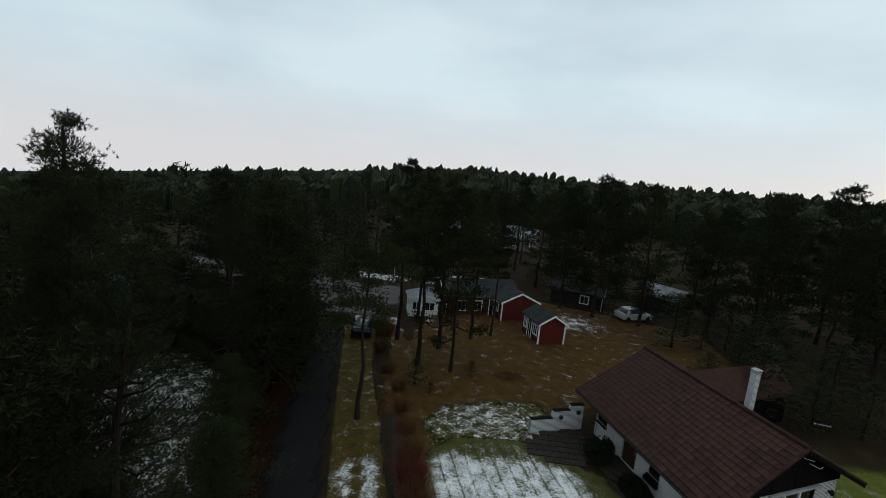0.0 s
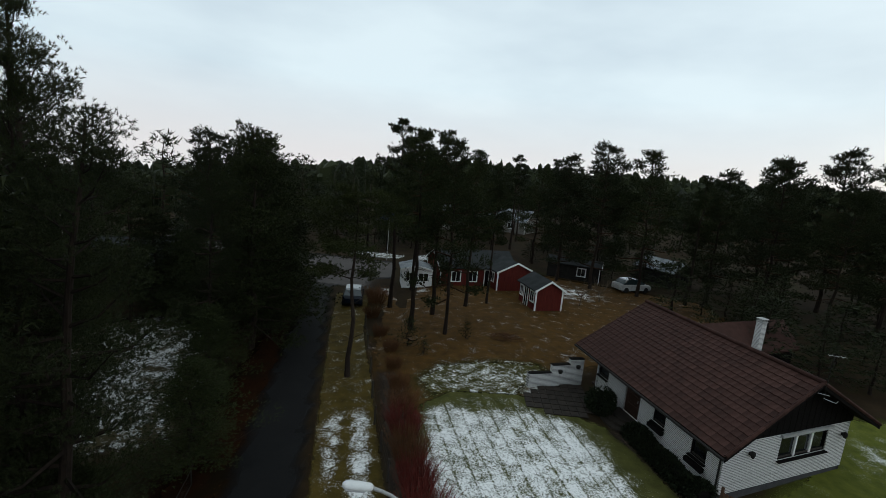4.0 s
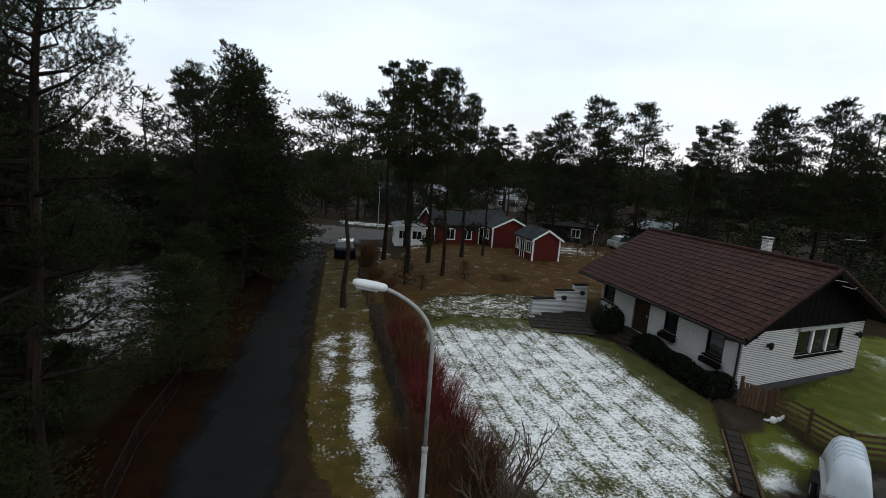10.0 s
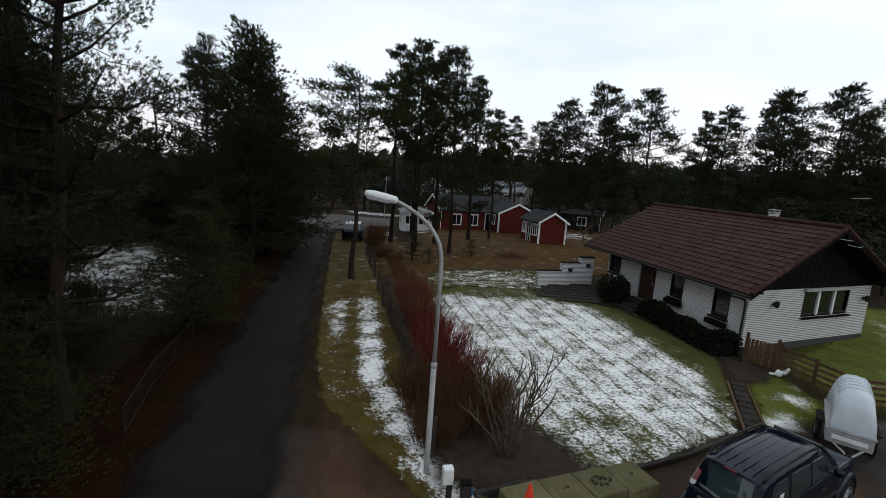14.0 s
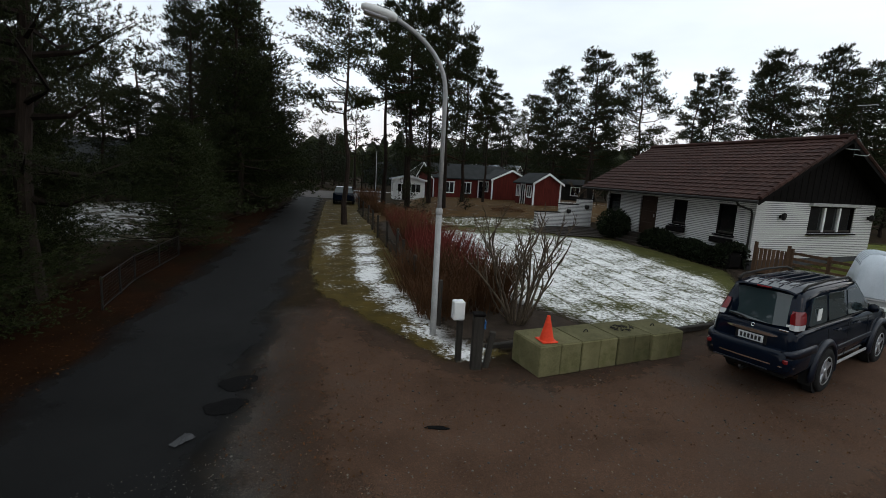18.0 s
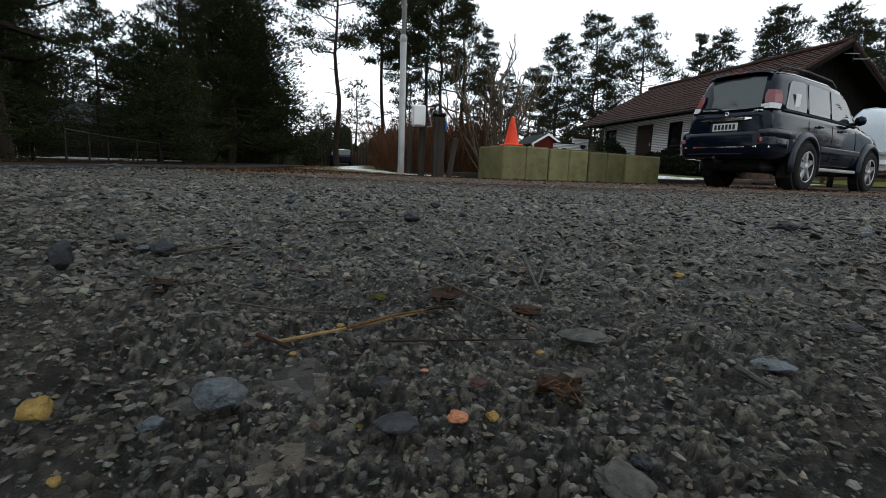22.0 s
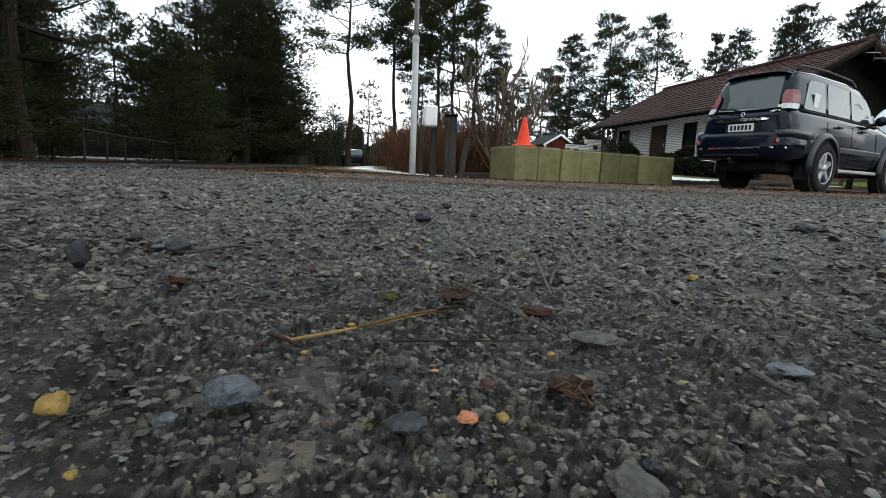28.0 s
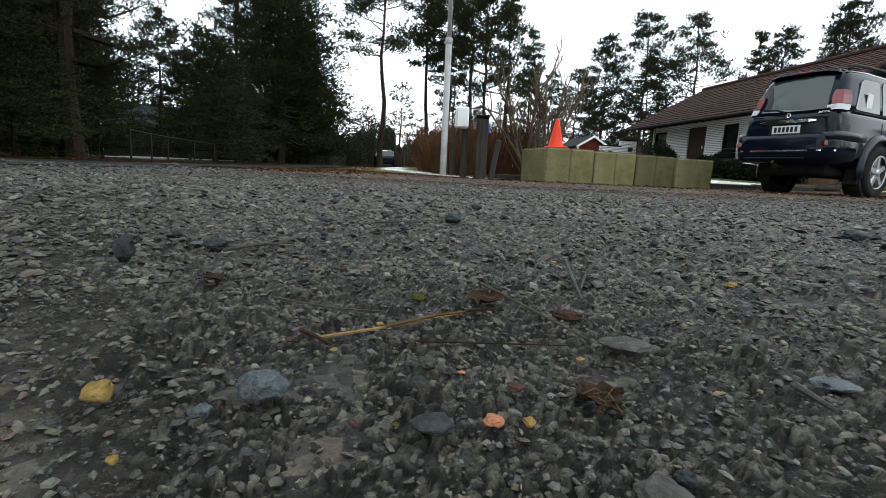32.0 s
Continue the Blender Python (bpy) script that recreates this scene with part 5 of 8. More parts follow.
tagged(part("roof_tiles", rest, M_TILE, house, "brown concrete roof tiles"), kind="stuff")
for k in range(28):
    rg = Geo()
    x0 = LA * k / 28
    p = [HOUSE @ Vector((x0 + dx, HB, RIDGE + 0.02)) for dx in (0.0, LA / 28 + 0.04)]
    rg.tube(p, [0.11, 0.095], 8)
    part("ridge_tile", rg, M_TILE, house)
for side in (0, 1):
    b0 = 0.0 if side == 0 else 2 * HB
    for k in range(16):
        vt = Geo()
        f0, f1 = k / 16, (k + 1.1) / 16
        vt.tube([HOUSE @ Vector((LA, b0 + (HB - b0) * f, EAVE + (RIDGE - EAVE) * f + 0.0)) for f in (f0, min(f1, 1))], [0.085, 0.07], 6)
        part("verge_tile", vt, M_TILE, house)

# garden wall, steps and planting along the front
gw0, gw1 = Vector((4.43, 26.64, 0)), Vector((7.75, 27.75, 0))
gdir = (gw1 - gw0).normalized()
glen = (gw1 - gw0).length
gm = Matrix.Translation(gw0) @ Matrix.Rotation(math.atan2(gdir.y, gdir.x), 4, "Z")
gwall = thing("garden_wall", "low white brick garden wall stepped up towards the house", "wall")
for x0, x1, top in ((0, 1.45, 1.42), (1.45, 2.6, 1.88), (2.6, glen, 2.2)):
    g = Geo().box(((x0 + x1) / 2, 0, (0.45 + top) / 2), (x1 - x0, 0.25, top - 0.45))
    loc = [v.copy() for v in g.v]
    ob = part("wall_section", g.moved(gm), M_BRICK, gwall)
    ra = ob.data.attributes.new("run", "FLOAT_VECTOR", "POINT")
    for i, v in enumerate(loc):
        ra.data[i].vector = (v.x, v.z, 0)
    part("coping", Geo().box(((x0 + x1) / 2, 0, top + 0.025), (x1 - x0 + 0.02, 0.33, 0.05), 0.01).moved(gm), M_DARKWOOD_AND_SHADE, gwall, "dark coping")
for x, z in ((1.95, 1.5), (3.1, 1.75)):
    g = Geo().lathe([(0.0, -0.12), (0.10, -0.08), (0.14, 0.05), (0.11, 0.12), (0.0, 0.13)], 10, gm @ Matrix.Translation((x, -0.2, z)))
    part("wall_planter", g, M_DARKSTEEL, gwall, "dark round wall planter")
pt_line = [(3.9, 24.4), (4.5, 26.5), (7.6, 27.5), (8.4, 24.9), (6.6, 23.6)]
patio = thing("patio", "brown paved patio in front of the garden wall", "patio", kind="structure")
for i in range(11):
    for j in range(8):
        x, y = 3.9 + i * 0.45, 23.6 + j * 0.5
        if inside(pt_line, x, y):
            part("paving_slab", Geo().box((x, y, ground_z(x, y) + 0.045), (0.43, 0.48, 0.05), 0.008), M_PAVING, patio)
steps = thing("front_steps", "rounded brick steps below the front door", "steps", HOUSE @ Matrix.Translation((4.65, WB0 - 0.02, 0)))
steps.matrix_basis = Matrix.Translation(HOUSE @ Vector((4.65, WB0 - 0.02, 0))) @ Matrix.Rotation(math.atan2(HU.y, HU.x), 4, "Z")
for r, z in ((1.55, 0.55), (1.2, 0.69), (0.85, 0.82)):
    g = Geo()
    outline = [(r * math.cos(t), -0.92 * r * math.sin(t)) for t in [math.pi * k / 12 for k in range(13)]]
    g.prism([(x, y) for x, y in outline], z - 0.2, Matrix.Translation((0, 0, 0.2)))
    part("step", g, M_PAVING, steps)


def leafy(name, label, outline_fn, count, leaf, material, category, seed, group=""):
    """A clipped or loose evergreen: a shell of small leaves, later filled with a dark core; outline_fn(rng) gives
    points and outward ways.
    """
    rng = random.Random(seed)
    t = thing(name, label, category, group=group)
    lv = Geo()
    for _ in range(count):
        p, d = outline_fn(rng)
        d = (d + Vector((rng.gauss(0, .5), rng.gauss(0, .5), rng.gauss(0, .5)))).normalized()
        s = d.cross(Vector((rng.uniform(-1, 1), rng.uniform(-1, 1), rng.uniform(-1, 1)))).normalized() * leaf * rng.uniform(.3, .5)
        k = len(lv.v)
        e = d * leaf * rng.uniform(.7, 1.3)
        lv.v.extend((p, p + e * .5 + s, p + e, p + e * .5 - s))
        lv.f.append((k, k + 1, k + 2, k + 3))
    tagged(part("foliage", lv, material, t), kind="stuff")
    return t


def hedge_fn(length, width, height):
    def fn(rng):
        x = rng.uniform(0, length)
        hh = height * (0.85 + 0.22 * math.sin(x * 2.3) * math.sin(x * 0.9 + 1))
        a = rng.uniform(0, math.pi)
        r = 0.75 + 0.25 * rng.random()
        return Vector((x, -math.cos(a) * width / 2 * r, 0.05 + (math.sin(a) ** 0.5) * hh * r)), Vector((0, -math.cos(a), math.sin(a)))
    return fn


def ball_fn(rx, ry, height):
    def fn(rng):
        t, a = rng.uniform(0, 2 * math.pi), rng.uniform(0.0, 1.0)
        r = (0.7 + 0.3 * rng.random()) * (1 + 0.15 * math.sin(3 * t))
        w = math.sqrt(max(0, 1 - (2 * a - 1) ** 2)) * 0.8 + 0.2 * (1 - a)
        d = Vector((math.cos(t) * w, math.sin(t) * w, 2 * a - 1))
        return Vector((math.cos(t) * rx * w * r, math.sin(t) * ry * w * r, a * height * r + 0.03)), d
    return fn


hd = leafy("hedge", "low dark evergreen hedge along the house front", hedge_fn(4.9, 1.1, 0.95), 9000, 0.10, M_LEAF, "hedge", 21)
hd.matrix_basis = Matrix.Translation(HOUSE @ Vector((5.6, 0.2, 0.22))) @ Matrix.Rotation(math.atan2(HU.y, HU.x), 4, "Z")
# near-black box behind the leaves, coloured as the hedge's inner shade
shade_core = Geo().box((2.45, 0, 0.36), (4.7, 0.7, 0.6), 0.1)
part("shade_core", shade_core, M_DARKWOOD_AND_SHADE, hd)
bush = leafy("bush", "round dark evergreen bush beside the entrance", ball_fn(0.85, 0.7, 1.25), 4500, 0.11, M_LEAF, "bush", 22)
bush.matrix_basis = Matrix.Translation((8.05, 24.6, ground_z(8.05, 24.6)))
# near-black filler, coloured as the shade inside the bush
part("shade_core", Geo().lathe([(0.2, 0.0), (0.5, 0.4), (0.45, 0.8), (0.0, 1.0)], 8), M_DARKWOOD_AND_SHADE, bush)


# ---- street lamp ----
lamp = thing("street_lamp", "grey tubular street lamp with a curved arm and pale head", "street lamp", pose(-0.66, 10.33, 0.0))
part("lower_pole", Geo().tube([(0, 0, -0.1), (0, 0, 0.3), (0, 0, 2.5)], [0.066, 0.062, 0.058], 14), M_GALV, lamp, smooth=True)
part("collar", Geo().lathe([(0.043, 2.56), (0.067, 2.54), (0.067, 2.45), (0.056, 2.43)], 14), M_GALV, lamp, smooth=True)
arm_to = Vector((-0.97, -0.28, 5.85))
bend = [Vector((0, 0, 2.5)), Vector((0, 0, 4.65))]
for k in range(1, 9):
    t = k / 8
    bend.append(Vector((0, 0, 4.65)).lerp(Vector((0, 0, 5.5)), min(1, t * 1.0)) * (1 - t) ** 1 + (Vector((0, 0, 5.35)).lerp(arm_to, t)) * t)
part("upper_pole", Geo().tube(bend, [0.043] * 2 + [0.039] * 8, 12), M_GALV, lamp, smooth=True)
hdir = Vector((-0.5, -0.14, 0.10)).normalized()
head_m = Matrix.Translation(arm_to + hdir * 0.24) @ hdir.to_track_quat("X", "Z").to_matrix().to_4x4()
hg = Geo()
for x, w, hh, dz in ((-0.30, 0.05, 0.05, 0.0), (-0.26, 0.09, 0.075, 0.0), (-0.1, 0.115, 0.085, 0.0), (0.15, 0.12, 0.085, 0.0), (0.27, 0.10, 0.07, 0.0), (0.33, 0.05, 0.04, 0.0)):
    hg.v.extend(Vector((x, w * math.cos(t), dz + hh * math.sin(t))) for t in [2 * math.pi * k / 12 for k in range(12)])
for i in range(5):
    for k in range(12):
        hg.f.append((i * 12 + k, i * 12 + (k + 1) % 12, (i + 1) * 12 + (k + 1) % 12, (i + 1) * 12 + k))
hg.f.append(tuple(range(11, -1, -1)))
hg.f.append(tuple(range(60, 72)))
head = part("lamp_head", hg, M_WHITE, lamp, "pale grey lamp head", smooth=True, where=head_m)
part("lens", Geo().box((0.06, 0, -0.075), (0.42, 0.17, 0.05), 0.02), M_CLEARLENS, head, "clear lens")

# ---- concrete blocks and cone ----
BD = math.atan2(9.92 - 8.6, 4.1 - 1.11)
blocks = []
brng = random.Random(5)
for k, (w, d, hh, off) in enumerate(((0.86, 0.82, 0.53, 0.0), (0.80, 0.80, 0.52, 0.02), (0.78, 0.80, 0.51, 0.03), (0.80, 0.80, 0.50, 0.0))):
    x = sum((0.86, 0.80, 0.78, 0.80)[:k]) + 0.02 * k
    b = thing("concrete_block", "moss-stained concrete ballast block with a lifting eye", "block",
              Matrix.Translation((1.11, 8.6, 0)) @ Matrix.Rotation(BD, 4, "Z") @ pose(x + w / 2, d / 2 + off, 0, 0, 0, brng.uniform(-1.5, 1.5)), group="concrete blocks")
    g = Geo()
    half = w / 2 - 0.006
    for sx in (-1, 1):
        g.box((sx * (half / 2 + 0.003), 0, hh / 2 + 0.0), (half, d, hh), 0.015)
    part("body", g, M_BLOCK, b)
    part("top_slab", Geo().box((0, 0, hh + 0.004), (w - 0.03, d - 0.03, 0.012), 0.004), M_BLOCK, b)
    eye = Geo().tube([Vector((0.045 * math.cos(t), 0, hh + 0.012 + 0.05 * math.sin(t))) for t in [math.pi * i / 8 for i in range(9)]], 0.009, 6)
    part("lifting_eye", eye, M_DARKSTEEL, b, "rusty steel lifting eye")
    blocks.append(b)
bm3 = blocks[2].matrix_basis
chain = thing("chain", "rusty chain and shackle lying on a concrete block", "chain", bm3 @ Matrix.Translation((0.02, 0, 0.522)))
for i in range(11):
    t = i * 0.62
    c = Vector((0.25 * math.cos(t) * (0.5 + 0.05 * i), 0.16 * math.sin(t) * (0.5 + 0.05 * i), 0.016 + 0.012 * (i % 2)))
    ring = [c + Matrix.Rotation(t * 1.7, 3, "Z") @ Vector((0.045 * math.cos(u), 0.024 * math.sin(u), 0.012 * math.sin(2 * u))) for u in [2 * math.pi * k / 8 for k in range(9)]]
    part("link", Geo().tube(ring, 0.008, 5), M_DARKSTEEL, chain)
cone = thing("traffic_cone", "faded orange-red traffic cone on a concrete block", "traffic cone", Matrix.Translation((1.27, 8.9, 0.542)) @ Matrix.Rotation(0.3, 4, "Z"))
part("body", Geo().lathe([(0.125, 0.02), (0.118, 0.035), (0.03, 0.42), (0.028, 0.44), (0.018, 0.445), (0.018, 0.40)], 24), M_CONE, cone, smooth=True)
part("base", Geo().box((0, 0, 0.014), (0.29, 0.29, 0.028), 0.012), M_CONE, cone)

# ---- post box on its posts ----
box_post = thing("cabinet_post", "white metal cabinet on an old wooden post", "cabinet", pose(-0.2, 9.05, 0, 0, 0, 12))
part("post", Geo().box((0.03, 0.09, 0.45), (0.10, 0.10, 1.0), 0.012), M_GREYWOOD, box_post, "weathered wooden post")
part("cabinet", Geo().box((-0.05, -0.05, 0.97), (0.20, 0.17, 0.33), 0.02), M_WHITE, box_post, "white sheet-metal cabinet")
part("door_seam", Geo().box((-0.05, -0.137, 0.97), (0.17, 0.006, 0.29), 0.002), M_WHITE, box_post)
post2 = thing("gate_post", "thick weathered grey gate post with a blue strap", "post", pose(0.1, 8.85, 0, 2, 0, 5))
part("post", Geo().box((0, 0, 0.46), (0.19, 0.13, 0.98), 0.02), M_GREYWOOD, post2)
part("cap", Geo().box((0, 0, 0.97), (0.21, 0.155, 0.05), 0.015), M_DARKWOOD_AND_SHADE, post2, "dark post cap")
part("strap", Geo().box((0.105, -0.02, 0.80), (0.03, 0.11, 0.14), 0.01), M_BRIGHTBLUE, post2, "blue plastic strap")
brace = thing("leaning_post", "short leaning weathered wooden post", "post", pose(0.28, 8.95, 0, 0, 8, 0))
part("post", Geo().box((0, 0, 0.3), (0.1, 0.1, 0.68), 0.012), M_GREYWOOD, brace)


# ---- bare shrub and twig hedge ----
def branchy(geo, p, d, length, r, depth, rng, droop=0.0):
    """A bare branch that forks."""
    pts, q, dd = [p], p, d
    n = 4
    for i in range(n):
        dd = (dd + Vector((rng.gauss(0, .16), rng.gauss(0, .16), 0.06 - droop))).normalized()
        q = q + dd * (length / n)
        pts.append(q)
    geo.tube(pts, [r * (1 - 0.5 * i / n) for i in range(n + 1)], 5, cap=False)
    if depth:
        for _ in range(rng.choice((2, 3, 3))):
            i = rng.randint(1, n)
            w = (dd + Vector((rng.gauss(0, .5), rng.gauss(0, .5), rng.gauss(0.25, .3)))).normalized()
            branchy(geo, pts[i], w, length * rng.uniform(0.4, 0.65), r * 0.5, depth - 1, rng)


srng = random.Random(31)
shrub = thing("bare_shrub", "tall bare garden shrub with thick grey-brown upright branches", "shrub", pose(1.15, 11.3, 0.0))


def pruned_stem(geo, p, d, length, r, depth, rng):
    """An upright stem that bends towards the light and bears stubby side branches."""
    pts, q, dd = [p], p, d
    n = 5
    for i in range(n):
        dd = (dd + Vector((rng.gauss(0, .13), rng.gauss(0, .13), 0.10))).normalized()
        q = q + dd * (length / n)
        pts.append(q)
    geo.tube(pts, [r * (1 - 0.55 * i / n) for i in range(n + 1)], 6)
    if depth:
        for i in range(2, n + 1):
            for _ in range(2 if i > 2 else 1):
                a = rng.uniform(0, 6.28)
                w = (dd * 0.8 + Vector((math.cos(a) * 0.8, math.sin(a) * 0.8, 0.5))).normalized()
                pruned_stem(geo, pts[i], w, length * rng.uniform(0.22, 0.42), r * 0.5, depth - 1, rng)


for k in range(11):
    a = 2 * math.pi * k / 11 + srng.uniform(-.3, .3)
    g = Geo()
    spread = srng.uniform(0.12, 0.75)
    pruned_stem(g, Vector((0.13 * math.cos(a), 0.13 * math.sin(a), -0.02)), Vector((math.cos(a) * spread, math.sin(a) * spread, 1)).normalized(), srng.uniform(1.45, 2.05), 0.036, 2 if k % 2 else 1, srng)
    part("stem", g, M_TWIG, shrub)
drooping = Geo()
branchy(drooping, Vector((-0.2, 0.0, 0.1)), Vector((-0.9, -0.2, 0.9)).normalized(), 1.3, 0.02, 1, srng, 0.06)
part("stem", drooping, M_TWIG, shrub)


def twig_bush(name, label, material, seed, height, spread, count):
    """A dense bush of thin upright leafless twigs."""
    rng = random.Random(seed)
    t = thing(name, label, "bush", group="twig hedge")
    g = Geo()
    for _ in range(count):
        a, r = rng.uniform(0, 6.28), spread * 0.45 * math.sqrt(rng.random())
        p = Vector((r * math.cos(a), r * math.sin(a), -0.02))
        lean = rng.uniform(0.05, 0.55)
        hh = height * rng.uniform(0.55, 1.1)
        e = p + Vector((math.cos(a) * lean * hh, math.sin(a) * lean * hh, hh))
        m = p.lerp(e, 0.55) + Vector((rng.gauss(0, .05), rng.gauss(0, .05), 0.08))
        g.tube([p, m, e], [0.010, 0.008, 0.003], 3, cap=False)
        for _ in range(2):
            f = p.lerp(e, rng.uniform(.4, .8))
            g.tube([f, f + Vector((rng.gauss(0, .18), rng.gauss(0, .18), rng.uniform(.2, .45)))], [0.006, 0.002], 3, cap=False)
    tagged(part("twig_mass", g, material, t), kind="stuff")
    return t


DOG = twig_bush("dogwood_bush", "leafless dogwood bush with dark red twigs", M_DOGWOOD, 41, 1.3, 1.4, 230)
RUS = twig_bush("twig_bush", "leafless russet twig bush beside the verge", M_RUSSET, 42, 1.3, 1.5, 230)
made = set()
hedge_rng = random.Random(43)
for kind, x, y, s in ((RUS, 0.40, 12.4, 1.1), (DOG, -0.05, 14.6, 1.0), (DOG, -0.55, 15.9, 1.05), (RUS, -1.0, 13.4, 0.95), (RUS, -0.55, 11.6, 0.75), (DOG, -1.0, 17.6, 1.0), (RUS, -1.5, 19.3, 1.0), (DOG, -1.9, 21.0, 1.0),
                      (RUS, -2.3, 23.0, 0.85), (RUS, -2.8, 25.2, 0.7), (RUS, -3.4, 27.6, 0.6), (RUS, -4.0, 30.2, 0.6), (RUS, -5.2, 33.0, 0.65), (RUS, -6.6, 37.0, 0.75), (RUS, -7.0, 41, 1.1), (RUS, 0.9, 13.6, 0.7)):
    m = pose(x, y, ground_z(x, y), 0, 0, hedge_rng.uniform(0, 360)) @ Matrix.Scale(s, 4)
    if kind in made:
        copy_thing(kind, m).matrix_basis = m
    else:
        made.add(kind)
        kind.matrix_basis = m


# ---- the parked four-by-four ----
CH = radians(33.5)
CAR = Matrix.Translation((5.44, 9.25, 0.0)) @ Matrix.Rotation(CH, 4, "Z") @ Matrix.Diagonal((0.985, 0.70, 0.955, 1))
car = thing("car", "dark blue four-wheel-drive estate car parked on gravel", "car", CAR)


def loft(sections, smooth_rows=True):
    """A skin through cross-sections of equal point counts, closed at both ends."""
    g = Geo()
    n = len(sections[0])
    for s in sections:
        g.v.extend(Vector(p) for p in s)
    for i in range(len(sections) - 1):
        for k in range(n):
            g.f.append((i * n + k, i * n + (k + 1) % n, (i + 1) * n + (k + 1) % n, (i + 1) * n + k))
    g.f.append(tuple(range(n - 1, -1, -1)))
    g.f.append(tuple((len(sections) - 1) * n + k for k in range(n)))
    return g


def body_section(x, half, low, belt):
    """Lower body at station x: sill, bulging side, shoulder."""
    prof = [(half - 0.12, low), (half - 0.03, low + 0.07), (half + 0.005, low + 0.24), (half + 0.01, 0.74), (half - 0.005, belt - 0.26), (half - 0.03, belt - 0.10), (half - 0.075, belt - 0.01), (half - 0.14, belt)]
    return [(x, -y, z) for y, z in prof] + [(x, y, z) for y, z in reversed(prof)]


stations = [(-1.18, 0.76, 0.62, 1.10), (-1.16, 0.83, 0.56, 1.17), (-1.08, 0.89, 0.50, 1.215), (-0.9, 0.915, 0.46, 1.22), (-0.5, 0.925, 0.42, 1.22), (0.5, 0.93, 0.40, 1.22), (1.5, 0.93, 0.40, 1.21), (2.2, 0.925, 0.40, 1.19), (2.45, 0.92, 0.41, 1.165), (2.9, 0.905, 0.43, 1.12), (3.3, 0.87, 0.46, 1.05), (3.5, 0.80, 0.50, 0.96), (3.58, 0.68, 0.55, 0.84)]
part("body", loft([body_section(*st) for st in stations]), M_CAR, car, "dark blue painted body", smooth=True)


def cabin_section(x, lowhalf, tophalf, z0, z1):
    prof = [(lowhalf, z0), (lowhalf - 0.015, z0 + (z1 - z0) * .25), (tophalf + 0.045, z1 - 0.17), (tophalf + 0.01, z1 - 0.09), (tophalf - 0.05, z1 - 0.035), (tophalf - 0.2, z1 - 0.005), (0.2, z1)]
    return [(x, -y, z) for y, z in prof] + [(x, y, z) for y, z in reversed(prof)]


def cabin_shift(stn):
    x, a, b, z0, z1, slope = stn
    return [(px + slope * (pz - z0) / max(z1 - z0, .01), py, pz) for px, py, pz in cabin_section(x, a, b, z0, z1)]


cab = [(-1.13, 0.79, 0.64, 1.16, 1.74, 0.22), (-1.09, 0.83, 0.68, 1.16, 1.79, 0.23), (-0.95, 0.845, 0.70, 1.17, 1.83, 0.21), (-0.3, 0.85, 0.715, 1.17, 1.86, 0.0), (0.9, 0.85, 0.715, 1.17, 1.86, 0.0), (1.6, 0.85, 0.70, 1.17, 1.84, -0.22), (2.0, 0.845, 0.68, 1.17, 1.81, -0.52), (2.42, 0.82, 0.64, 1.15, 1.74, -0.86)]
part("cabin", loft([cabin_shift(st) for st in cab]), M_CAR, car, "dark blue cabin and roof", smooth=True)


def cab_half(z):
    """Half the cabin's width at a height."""
    t = (z - 1.17) / 0.69
    return 0.85 - 0.015 * min(1, t / .25) if t < 0.25 else 0.835 - 0.075 * (t - .25) / .50


def slab(pts, off):
    """A thin pane: the outline pts and the same moved by off."""
    n = len(pts)
    o = Vector(off)
    vs = [Vector(p) for p in pts] + [Vector(p) + o for p in pts]
    return Geo().add(vs, [tuple(range(n)), tuple(range(2 * n - 1, n - 1, -1))] + [(i, n + i, n + (i + 1) % n, (i + 1) % n) for i in range(n)])


for side in (-1, 1):
    for pts in (((-0.74, 1.26), (-0.70, 1.24), (-0.02, 1.24), (-0.04, 1.68), (-0.10, 1.70), (-0.50, 1.69), (-0.58, 1.64)),
                ((0.08, 1.24), (0.90, 1.235), (0.84, 1.69), (0.10, 1.71), (0.06, 1.67)),
                ((0.98, 1.235), (1.98, 1.21), (2.04, 1.25), (1.55, 1.62), (1.42, 1.68), (0.93, 1.69))):
        q = [(x, side * (cab_half(z) + 0.014), z) for x, z in pts]
        part("side_window", slab(q if side < 0 else q[::-1], (0, -side * 0.02, 0)), M_CARGLASS, car, "tinted side window")
rear = lambda y, z: (-1.155 + 0.20 * (z - 1.22) / 0.5 + 0.06 * (y / 0.7) ** 2, y, z)
part("rear_window", slab([rear(y, z) for y, z in ((0.70, 1.25), (0.68, 1.30), (0.61, 1.68), (0.54, 1.73), (0.25, 1.745), (-0.25, 1.745), (-0.54, 1.73), (-0.61, 1.68), (-0.68, 1.30), (-0.70, 1.25), (-0.35, 1.23), (0.35, 1.23))], (0.03, 0, 0)), M_CARGLASS, car, "tinted rear window")
fw = Geo().add([(2.42, -0.72, 1.18), (2.42, 0.72, 1.18), (1.66, 0.60, 1.74), (1.66, -0.60, 1.74), (2.38, -0.72, 1.16), (2.38, 0.72, 1.16), (1.62, 0.60, 1.72), (1.62, -0.60, 1.72)],
               [(0, 1, 2, 3), (7, 6, 5, 4), (0, 4, 5, 1), (1, 5, 6, 2), (2, 6, 7, 3), (3, 7, 4, 0)])
part("windscreen", fw.moved(Matrix.Translation((0.05, 0, 0.03))), M_CARGLASS, car, "tinted windscreen")
